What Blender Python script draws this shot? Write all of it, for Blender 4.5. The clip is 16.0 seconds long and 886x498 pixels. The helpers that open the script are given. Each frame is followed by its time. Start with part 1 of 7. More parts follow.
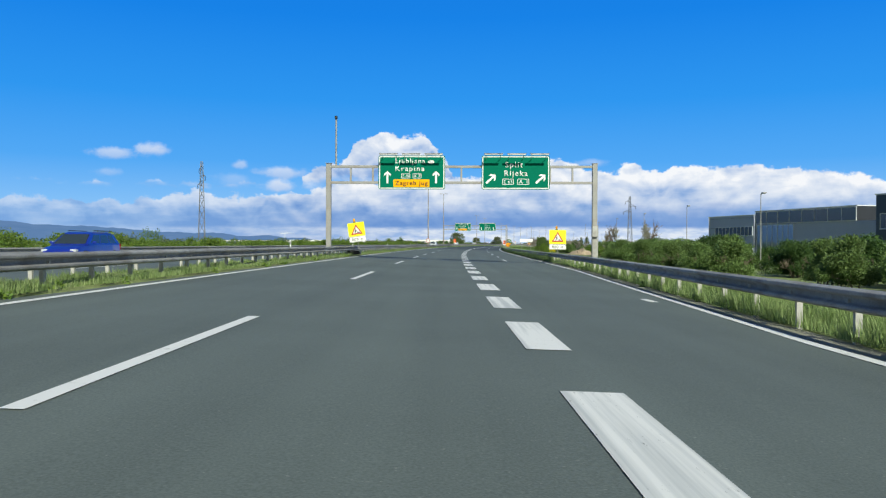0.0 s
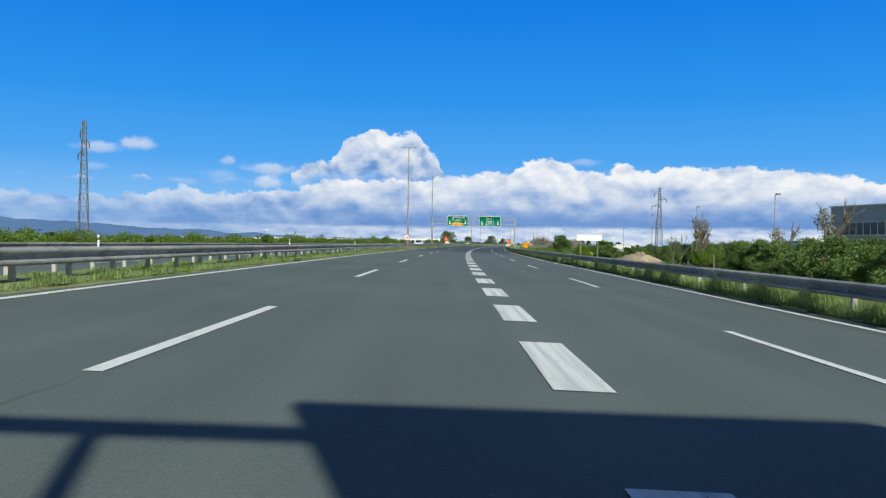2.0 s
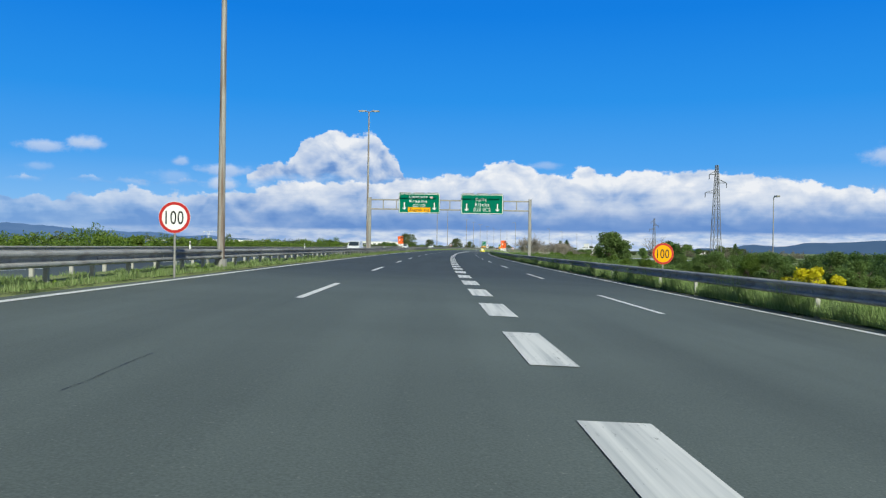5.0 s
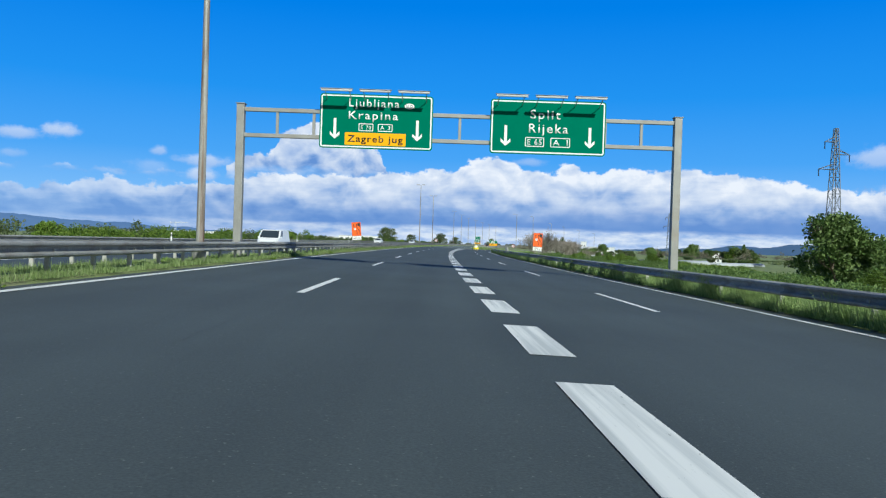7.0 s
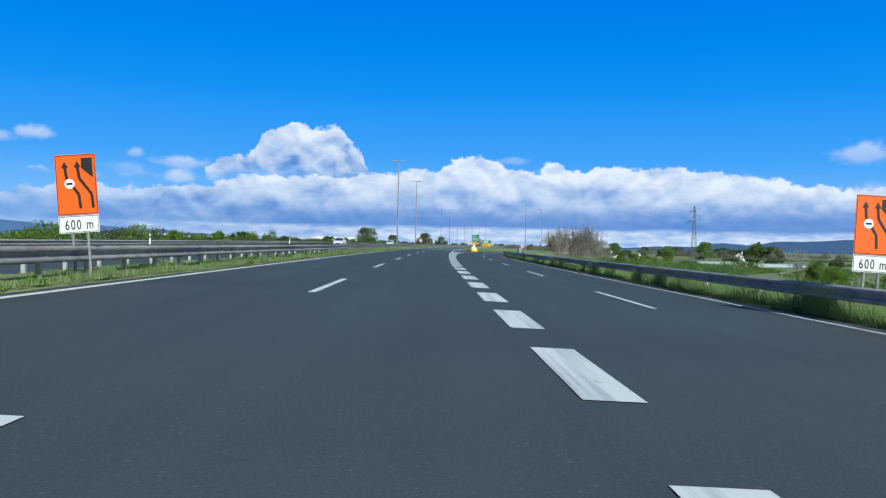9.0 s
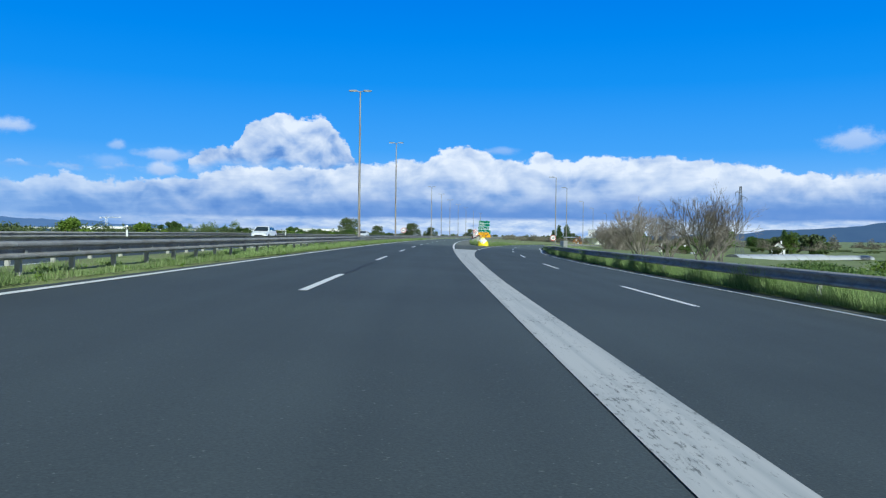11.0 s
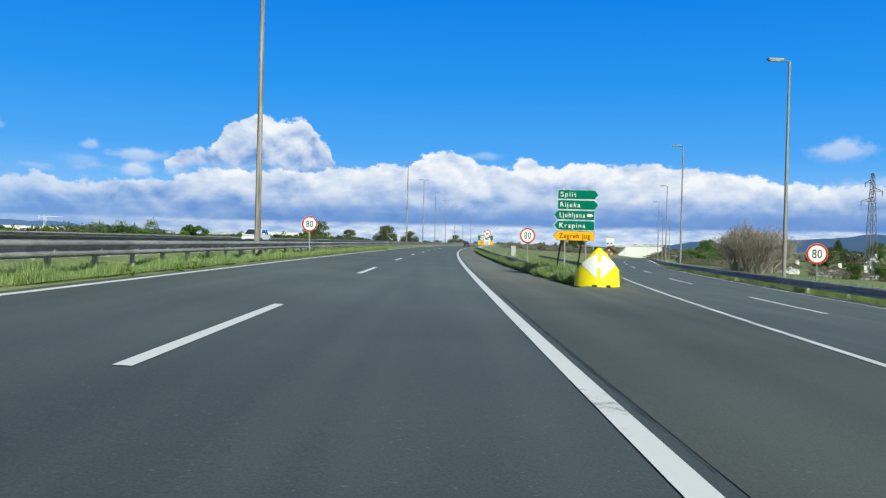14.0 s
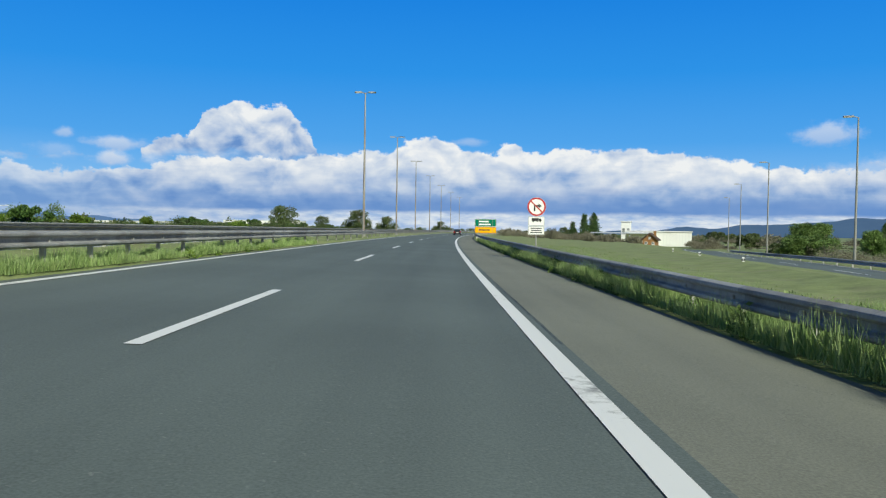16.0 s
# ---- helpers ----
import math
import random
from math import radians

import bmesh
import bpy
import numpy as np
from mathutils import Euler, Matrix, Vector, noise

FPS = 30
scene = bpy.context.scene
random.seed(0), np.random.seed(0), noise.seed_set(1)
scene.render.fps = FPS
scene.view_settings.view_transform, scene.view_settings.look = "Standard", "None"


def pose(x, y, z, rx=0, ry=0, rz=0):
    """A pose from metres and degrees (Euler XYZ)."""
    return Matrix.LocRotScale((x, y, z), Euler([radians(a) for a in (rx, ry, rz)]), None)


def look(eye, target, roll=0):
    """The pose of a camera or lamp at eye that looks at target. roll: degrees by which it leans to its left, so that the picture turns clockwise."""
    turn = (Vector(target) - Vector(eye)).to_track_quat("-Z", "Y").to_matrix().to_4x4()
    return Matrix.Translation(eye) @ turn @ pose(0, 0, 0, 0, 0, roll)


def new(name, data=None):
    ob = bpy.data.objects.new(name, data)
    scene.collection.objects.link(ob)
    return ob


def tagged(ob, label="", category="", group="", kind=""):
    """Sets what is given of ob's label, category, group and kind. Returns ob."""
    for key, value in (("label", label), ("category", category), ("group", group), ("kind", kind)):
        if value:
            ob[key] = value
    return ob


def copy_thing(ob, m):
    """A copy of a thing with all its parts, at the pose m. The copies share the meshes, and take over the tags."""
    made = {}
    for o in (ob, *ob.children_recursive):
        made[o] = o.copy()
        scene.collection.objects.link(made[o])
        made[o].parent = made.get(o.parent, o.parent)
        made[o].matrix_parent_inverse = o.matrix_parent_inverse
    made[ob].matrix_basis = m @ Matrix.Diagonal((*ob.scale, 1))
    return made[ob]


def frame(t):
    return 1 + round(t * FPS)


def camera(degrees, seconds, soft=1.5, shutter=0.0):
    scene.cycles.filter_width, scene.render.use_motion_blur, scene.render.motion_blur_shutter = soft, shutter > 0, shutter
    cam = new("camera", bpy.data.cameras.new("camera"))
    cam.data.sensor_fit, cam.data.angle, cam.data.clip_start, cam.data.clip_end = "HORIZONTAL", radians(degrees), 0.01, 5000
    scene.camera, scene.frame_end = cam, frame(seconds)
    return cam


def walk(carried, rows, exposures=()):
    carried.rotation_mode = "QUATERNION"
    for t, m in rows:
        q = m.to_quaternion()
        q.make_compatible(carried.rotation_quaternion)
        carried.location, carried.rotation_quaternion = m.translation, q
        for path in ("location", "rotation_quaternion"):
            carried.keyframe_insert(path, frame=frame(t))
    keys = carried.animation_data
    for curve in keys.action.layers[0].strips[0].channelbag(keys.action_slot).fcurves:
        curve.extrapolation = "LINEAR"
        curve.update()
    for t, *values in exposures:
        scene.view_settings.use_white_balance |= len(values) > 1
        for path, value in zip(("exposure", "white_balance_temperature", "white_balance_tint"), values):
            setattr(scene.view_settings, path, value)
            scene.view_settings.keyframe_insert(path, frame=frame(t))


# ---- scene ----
cam = camera(58.0, 16.0, soft=1.25)
PATH = [
    (0.0, pose(0.002, 0.000, 1.117, 89.64, -0.16, -0.14)),
    (0.5, pose(0.061, 13.233, 1.116, 89.38, 0.15, -0.47)),
    (1.0, pose(0.178, 26.491, 1.115, 90.13, -0.75, -0.52)),
    (1.5, pose(0.349, 39.772, 1.114, 89.54, -0.39, -0.34)),
    (2.0, pose(0.570, 53.078, 1.114, 89.58, -0.75, -0.84)),
    (2.5, pose(0.840, 66.407, 1.115, 89.43, -0.80, -1.32)),
    (3.0, pose(1.161, 79.760, 1.115, 89.69, -1.16, -1.67)),
    (3.5, pose(1.540, 93.137, 1.116, 90.03, -0.71, -2.33)),
    (4.0, pose(1.981, 106.536, 1.118, 89.78, -0.83, -3.00)),
    (4.5, pose(2.489, 119.958, 1.118, 89.83, -0.83, -3.35)),
    (5.0, pose(3.063, 133.403, 1.119, 89.88, -0.84, -3.69)),
    (5.5, pose(3.701, 146.869, 1.120, 89.92, -0.84, -4.04)),
    (6.0, pose(4.401, 160.357, 1.121, 89.97, -0.84, -4.39)),
    (6.5, pose(5.163, 173.867, 1.123, 90.02, -0.85, -4.74)),
    (7.0, pose(5.990, 187.397, 1.124, 89.61, -1.80, -4.99)),
    (7.5, pose(6.886, 200.949, 1.125, 90.08, -1.38, -4.85)),
    (8.0, pose(7.857, 214.520, 1.126, 89.74, -1.00, -5.11)),
    (8.5, pose(8.906, 228.110, 1.126, 89.91, -1.30, -5.53)),
    (9.0, pose(10.030, 241.719, 1.127, 89.68, -1.20, -6.17)),
    (9.5, pose(11.228, 255.347, 1.127, 89.53, -1.07, -6.38)),
    (10.0, pose(12.496, 268.993, 1.127, 89.38, -0.94, -6.59)),
    (10.5, pose(13.833, 282.657, 1.127, 89.22, -0.81, -6.80)),
    (11.0, pose(15.238, 296.340, 1.127, 89.07, -0.67, -7.01)),
    (11.5, pose(16.715, 310.039, 1.126, 88.92, -0.54, -7.22)),
    (12.0, pose(18.264, 323.756, 1.126, 90.19, -0.72, -7.84)),
    (12.5, pose(19.887, 337.489, 1.126, 89.64, -0.40, -8.57)),
    (13.0, pose(21.584, 351.238, 1.125, 89.79, -0.81, -8.08)),
    (13.5, pose(23.357, 365.002, 1.125, 90.06, -1.30, -9.08)),
    (14.0, pose(25.207, 378.781, 1.124, 89.55, -1.38, -8.32)),
    (14.5, pose(27.133, 392.574, 1.122, 89.32, -0.37, -9.42)),
    (15.0, pose(29.135, 406.381, 1.121, 89.29, 0.11, -9.95)),
    (15.5, pose(31.212, 420.203, 1.120, 88.55, 0.39, -9.64)),
    (16.0, pose(33.363, 434.037, 1.118, 88.67, -0.89, -9.47)),
]
walk(cam, PATH, exposures=[(0.0, 0.0, 6500, 10), (1.5, -0.05, 6500, 10), (2.5, -0.06, 6500, 10), (3.5, -0.13, 6450, 10), (4.2, -0.14, 6400, 10), (6.4, -0.03, 6400, 10), (7.0, -0.07, 6050, 9), (7.8, -0.11, 5750, 8), (13.0, -0.11, 5750, 8), (13.6, -0.06, 6050, 8), (14.3, 0.0, 6500, 9), (15.0, -0.02, 6550, 8), (16.0, -0.10, 6600, 8)])

# ---- world and sun ----
SUN_DIR = Vector((2.5, -9.0, 5.7)).normalized()      # towards the sun, behind and to the right
world = bpy.data.worlds.new("sky")
scene.world = world
world.use_nodes = True
wn = world.node_tree.nodes
sky = wn.new("ShaderNodeTexSky")
sky.sky_type, sky.sun_disc = "NISHITA", False
sky.sun_elevation = math.asin(SUN_DIR.z)
sky.sun_rotation = math.atan2(SUN_DIR.x, SUN_DIR.y)
sky.air_density, sky.dust_density, sky.ozone_density = 1.0, 0.4, 2.0
wn["Background"].inputs["Strength"].default_value = 0.05
world.node_tree.links.new(sky.outputs["Color"], wn["Background"].inputs["Color"])
sun = new("sun", bpy.data.lights.new("sun", "SUN"))
sun.data.energy, sun.data.angle, sun.data.color = 5.0, radians(0.6), (0.96, 0.98, 0.84)
sun.matrix_world = look(SUN_DIR * 100, (0, 0, 0))

# ---- the road's line: a wide right-hand bend with a crossfall ----
BEND, FALL = 0.00035257, 0.0342


def level(lat, s=0.0):
    """Height of the land across the road: one tilted plane; the opposite carriageway starts lower and climbs."""
    if lat < -8.0:
        climb = 0.33 * max(0.0, min(1.0, (s - 260.0) / 110.0))
        return 0.2736 + (climb - 0.14) * min(1.0, (-8.0 - lat) / 1.6)
    return -FALL * min(115.0, lat) - 0.02 * max(0.0, min(45.0, lat - 30.0))


def road(s, lat, z=0.0):
    """Station s along the road, lat metres to the right of it, z above the tilted road plane."""
    a = BEND * s
    x, y = (1 - math.cos(a)) / BEND, math.sin(a) / BEND
    return Vector((x + lat * math.cos(a), y - lat * math.sin(a), z + level(lat, s)))


def station(x, y):
    """The inverse: station and lat of a place."""
    r = 1 / BEND
    return math.atan2(y, r - x) * r, r - math.hypot(r - x, y)


def stand(s, lat, z=0.0, turn=0.0):
    """A level pose at a place of the road: x to the right, y ahead, turned left by turn degrees."""
    return Matrix.Translation(road(s, lat, z)) @ Euler((0, 0, -BEND * s + radians(turn))).to_matrix().to_4x4()


def lerp(table, s):
    """Linear table of (station, value)."""
    if s <= table[0][0]:
        return table[0][1]
    for (a, va), (b, vb) in zip(table, table[1:]):
        if s <= b:
            return va + (vb - va) * (s - a) / (b - a)
    return table[-1][1]


# right edge line of the carriageway, which becomes the slip road's
RIGHT = [(-60, 4.5), (9, 4.7), (24, 5.6), (40, 6.6), (60, 7.1), (90, 7.5), (340, 7.7), (356, 8.2), (369, 9.0), (386, 10.9), (402, 12.3),
         (418, 14.3), (440, 17.6), (458, 20.8), (477, 24.5), (495, 28.4), (530, 35.6), (560, 42.5), (600, 53.0)]
RAMP_LEFT = [(369, 3.2), (379, 4.0), (395, 5.6), (402, 6.35), (413, 7.7), (424, 9.3), (440, 11.6), (458, 14.5), (477, 18.0), (495, 21.8), (530, 29.0), (560, 36.0), (600, 46.5)]
LEFT_LINE, MID_LINE, WIDE_LINE, LANE_LINE = -6.41, -2.64, 1.17, 4.58


# ---- materials ----
def material(name):
    m = bpy.data.materials.new(name)
    m.use_nodes = True
    return m, m.node_tree.nodes, m.node_tree.links, m.node_tree.nodes["Principled BSDF"]


def surface(name, colour, rough=0.6, metal=0.0, spread=0.25, scale=3.0, fine=60.0, bump=0.15, dirt=None, dirt_amount=0.5, dirt_scale=1.2, dirt_stretch=1.0, dirt_from=0.52, spec=0.5, per_object=0.0):
    """A worn surface: two scales of tone, stains and fine relief."""
    m, n, l, bsdf = material(name)
    co = n.new("ShaderNodeTexCoord")
    big, small = n.new("ShaderNodeTexNoise"), n.new("ShaderNodeTexNoise")
    big.inputs["Scale"].default_value, big.inputs["Detail"].default_value = scale, 6
    small.inputs["Scale"].default_value, small.inputs["Detail"].default_value = fine, 4
    l.new(co.outputs["Object"], big.inputs["Vector"])
    l.new(co.outputs["Object"], small.inputs["Vector"])
    add = n.new("ShaderNodeMath")
    add.operation = "ADD"
    l.new(big.outputs["Fac"], add.inputs[0])
    l.new(small.outputs["Fac"], add.inputs[1])
    tone = n.new("ShaderNodeMapRange")
    tone.inputs["From Min"].default_value, tone.inputs["From Max"].default_value = 0.65, 1.35
    tone.inputs["To Min"].default_value, tone.inputs["To Max"].default_value = 1 - spread, 1 + spread
    l.new(add.outputs[0], tone.inputs["Value"])
    mul = n.new("ShaderNodeMix")
    mul.data_type, mul.blend_type = "RGBA", "MULTIPLY"
    mul.inputs["Factor"].default_value = 1.0
    mul.inputs["A"].default_value = (*colour, 1)
    l.new(tone.outputs["Result"], mul.inputs["B"])
    out = mul.outputs["Result"]
    if per_object:
        info = n.new("ShaderNodeObjectInfo")
        vary = n.new("ShaderNodeHueSaturation")
        val = n.new("ShaderNodeMapRange")
        val.inputs["To Min"].default_value, val.inputs["To Max"].default_value = 1 - per_object, 1 + per_object
        l.new(info.outputs["Random"], val.inputs["Value"])
        l.new(val.outputs["Result"], vary.inputs["Value"])
        l.new(out, vary.inputs["Color"])
        out = vary.outputs["Color"]
    if dirt:
        st = n.new("ShaderNodeTexNoise")
        st.inputs["Scale"].default_value, st.inputs["Detail"].default_value = dirt_scale, 8
        lengthen = n.new("ShaderNodeMapping")
        lengthen.inputs["Scale"].default_value = (1, 1, dirt_stretch)
        l.new(co.outputs["Object"], lengthen.inputs["Vector"])
        l.new(lengthen.outputs["Vector"], st.inputs["Vector"])
        cut = n.new("ShaderNodeMapRange")
        cut.inputs["From Min"].default_value, cut.inputs["From Max"].default_value = dirt_from, dirt_from + 0.23
        cut.inputs["To Max"].default_value = dirt_amount
        l.new(st.outputs["Fac"], cut.inputs["Value"])
        mix = n.new("ShaderNodeMix")
        mix.data_type = "RGBA"
        mix.inputs["B"].default_value = (*dirt, 1)
        l.new(cut.outputs["Result"], mix.inputs["Factor"])
        l.new(out, mix.inputs["A"])
        out = mix.outputs["Result"]
    l.new(out, bsdf.inputs["Base Color"])
    bsdf.inputs["Roughness"].default_value, bsdf.inputs["Metallic"].default_value = rough, metal
    bsdf.inputs["Specular IOR Level"].default_value = spec
    if bump:
        b = n.new("ShaderNodeBump")
        b.inputs["Strength"].default_value, b.inputs["Distance"].default_value = bump, 0.01
        l.new(small.outputs["Fac"], b.inputs["Height"])
        l.new(b.outputs["Normal"], bsdf.inputs["Normal"])
    return m


def asphalt_material(name, base, painted_shade=None):
    """Bitumen with stone grain, long wheel-worn streaks along the lane and blotches; the optional darker colour paints
    shade between stations.
    """
    m, n, l, bsdf = material(name)
    uv = n.new("ShaderNodeUVMap")
    co = n.new("ShaderNodeTexCoord")
    grain = n.new("ShaderNodeTexNoise")
    grain.inputs["Scale"].default_value, grain.inputs["Detail"].default_value = 55, 3
    l.new(co.outputs["Object"], grain.inputs["Vector"])
    stretch = n.new("ShaderNodeMapping")
    stretch.inputs["Scale"].default_value = (1.0, 0.035, 1.0)
    l.new(uv.outputs["UV"], stretch.inputs["Vector"])
    streak = n.new("ShaderNodeTexNoise")
    streak.inputs["Scale"].default_value, streak.inputs["Detail"].default_value = 1.1, 5
    l.new(stretch.outputs["Vector"], streak.inputs["Vector"])
    blot = n.new("ShaderNodeTexNoise")
    blot.inputs["Scale"].default_value, blot.inputs["Detail"].default_value = 0.22, 7
    l.new(co.outputs["Object"], blot.inputs["Vector"])
    s1, s2 = n.new("ShaderNodeMath"), n.new("ShaderNodeMath")
    s1.operation = s2.operation = "ADD"
    l.new(streak.outputs["Fac"], s1.inputs[0])
    l.new(blot.outputs["Fac"], s1.inputs[1])
    s2.operation = "MULTIPLY_ADD"
    s2.inputs[1].default_value = 1.7
    l.new(grain.outputs["Fac"], s2.inputs[0])
    l.new(s1.outputs[0], s2.inputs[2])
    tone = n.new("ShaderNodeMapRange")
    tone.inputs["From Min"].default_value, tone.inputs["From Max"].default_value = 1.4, 2.3
    tone.inputs["To Min"].default_value, tone.inputs["To Max"].default_value = 0.75, 1.25
    l.new(s2.outputs[0], tone.inputs["Value"])
    mul = n.new("ShaderNodeMix")
    mul.data_type, mul.blend_type = "RGBA", "MULTIPLY"
    mul.inputs["Factor"].default_value = 1.0
    mul.inputs["A"].default_value = (*base, 1)
    # shade put into the base colour along a stretch, ragged at both ends
    if painted_shade:
        colour, start, end = painted_shade
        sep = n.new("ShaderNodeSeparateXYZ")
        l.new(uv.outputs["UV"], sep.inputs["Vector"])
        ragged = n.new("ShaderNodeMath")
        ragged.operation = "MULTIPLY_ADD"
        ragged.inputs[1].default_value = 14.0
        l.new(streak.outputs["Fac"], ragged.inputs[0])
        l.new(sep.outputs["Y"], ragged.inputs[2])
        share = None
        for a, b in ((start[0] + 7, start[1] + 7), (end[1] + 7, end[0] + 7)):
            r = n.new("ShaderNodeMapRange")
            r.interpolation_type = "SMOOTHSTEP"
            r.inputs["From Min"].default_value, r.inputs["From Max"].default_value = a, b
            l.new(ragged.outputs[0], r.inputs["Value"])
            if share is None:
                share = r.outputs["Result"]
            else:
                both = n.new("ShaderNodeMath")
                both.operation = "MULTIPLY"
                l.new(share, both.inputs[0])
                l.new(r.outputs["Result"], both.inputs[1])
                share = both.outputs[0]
        shade_mix = n.new("ShaderNodeMix")
        shade_mix.data_type = "RGBA"
        shade_mix.inputs["A"].default_value, shade_mix.inputs["B"].default_value = (*base, 1), (*colour, 1)
        l.new(share, shade_mix.inputs["Factor"])
        l.new(shade_mix.outputs["Result"], mul.inputs["A"])
    l.new(tone.outputs["Result"], mul.inputs["B"])
    fleck = n.new("ShaderNodeTexNoise")
    fleck.inputs["Scale"].default_value, fleck.inputs["Detail"].default_value = 30, 1
    l.new(co.outputs["Object"], fleck.inputs["Vector"])
    cut = n.new("ShaderNodeMapRange")
    cut.inputs["From Min"].default_value, cut.inputs["From Max"].default_value, cut.inputs["To Max"].default_value = 0.70, 0.80, 0.32
    l.new(fleck.outputs["Fac"], cut.inputs["Value"])
    stones = n.new("ShaderNodeMix")
    stones.data_type = "RGBA"
    stones.inputs["B"].default_value = (0.36, 0.37, 0.33, 1)
    l.new(cut.outputs["Result"], stones.inputs["Factor"])
    l.new(mul.outputs["Result"], stones.inputs["A"])
    l.new(stones.outputs["Result"], bsdf.inputs["Base Color"])
    bsdf.inputs["Roughness"].default_value = 0.82
    bsdf.inputs["Specular IOR Level"].default_value = 0.35
    b = n.new("ShaderNodeBump")
    b.inputs["Strength"].default_value, b.inputs["Distance"].default_value = 0.35, 0.008
    l.new(grain.outputs["Fac"], b.inputs["Height"])
    l.new(b.outputs["Normal"], bsdf.inputs["Normal"])
    return m


def paint_material(name, worn, bright=0.78):
    """Road paint worn through to the asphalt in flecks."""
    m, n, l, bsdf = material(name)
    co = n.new("ShaderNodeTexCoord")
    a, b2 = n.new("ShaderNodeTexNoise"), n.new("ShaderNodeTexNoise")
    a.inputs["Scale"].default_value, a.inputs["Detail"].default_value, a.inputs["Roughness"].default_value = 9, 8, 0.7
    b2.inputs["Scale"].default_value, b2.inputs["Detail"].default_value = 0.8, 4
    l.new(co.outputs["Object"], a.inputs["Vector"])
    l.new(co.outputs["Object"], b2.inputs["Vector"])
    add = n.new("ShaderNodeMath")
    add.operation = "ADD"
    l.new(a.outputs["Fac"], add.inputs[0])
    l.new(b2.outputs["Fac"], add.inputs[1])
    ramp = n.new("ShaderNodeValToRGB")
    e = ramp.color_ramp.elements
    e[0].position, e[0].color = 0.70 - worn, (bright, bright, bright * 0.955, 1)
    e[1].position, e[1].color = 0.86 - worn, (0.16, 0.16, 0.15, 1)
    mid = e.new(0.76 - worn)
    mid.color = (bright * 0.76, bright * 0.76, bright * 0.71, 1)
    half = n.new("ShaderNodeMath")
    half.operation = "MULTIPLY"
    half.inputs[1].default_value = 0.62
    l.new(add.outputs[0], half.inputs[0])
    l.new(half.outputs[0], ramp.inputs["Fac"])
    l.new(ramp.outputs["Color"], bsdf.inputs["Base Color"])
    bsdf.inputs["Roughness"].default_value = 0.7
    return m


def flaked_paint(name, bright, wear, dull=0.76):
    """Thick road paint: fine flaking drawn out along the road, larger bald patches and a greyed tone."""
    m, n, l, bsdf = material(name)
    co, uv = n.new("ShaderNodeTexCoord"), n.new("ShaderNodeUVMap")

    def grain(scale, detail, rough, vector):
        t = n.new("ShaderNodeTexNoise")
        t.inputs["Scale"].default_value, t.inputs["Detail"].default_value, t.inputs["Roughness"].default_value = scale, detail, rough
        l.new(vector, t.inputs["Vector"])
        return t.outputs["Fac"]

    def span(v, a, b, lo=0.0, hi=1.0):
        r = n.new("ShaderNodeMapRange")
        for key, x in (("From Min", a), ("From Max", b), ("To Min", lo), ("To Max", hi)):
            r.inputs[key].default_value = x
        l.new(v, r.inputs["Value"])
        return r.outputs["Result"]

    drag = n.new("ShaderNodeMapping")
    drag.inputs["Scale"].default_value = (1.0, 0.22, 1.0)
    l.new(uv.outputs["UV"], drag.inputs["Vector"])
    pull = n.new("ShaderNodeMapping")
    pull.inputs["Scale"].default_value = (1.0, 0.022, 1.0)
    l.new(uv.outputs["UV"], pull.inputs["Vector"])
    fine = grain(26, 6, 0.72, drag.outputs["Vector"])
    track = grain(8.0, 4, 0.55, pull.outputs["Vector"])
    patch = grain(0.9, 4, 0.55, co.outputs["Object"])
    tone = n.new("ShaderNodeMix")
    tone.data_type = "RGBA"
    tone.inputs["A"].default_value = (bright * dull, bright * dull * 1.03, bright * dull, 1)
    tone.inputs["B"].default_value = (bright * 1.12, bright * 1.12, bright * 1.07, 1)
    l.new(span(track, 0.36, 0.56), tone.inputs["Factor"])
    m1 = n.new("ShaderNodeMath")
    m1.operation = "MULTIPLY_ADD"
    l.new(patch, m1.inputs[0])
    m1.inputs[1].default_value = 0.45
    l.new(fine, m1.inputs[2])
    bald = n.new("ShaderNodeMix")
    bald.data_type = "RGBA"
    l.new(span(m1.outputs[0], 1.02 - wear * 0.55, 1.12 - wear * 0.55, 0.0, 0.85), bald.inputs["Factor"])
    l.new(tone.outputs["Result"], bald.inputs["A"])
    bald.inputs["B"].default_value = (0.10, 0.11, 0.10, 1)
    l.new(bald.outputs["Result"], bsdf.inputs["Base Color"])
    bsdf.inputs["Roughness"].default_value = 0.75
    bump = n.new("ShaderNodeBump")
    bump.inputs["Strength"].default_value, bump.inputs["Distance"].default_value = 0.3, 0.004
    l.new(fine, bump.inputs["Height"])
    l.new(bump.outputs["Normal"], bsdf.inputs["Normal"])
    return m


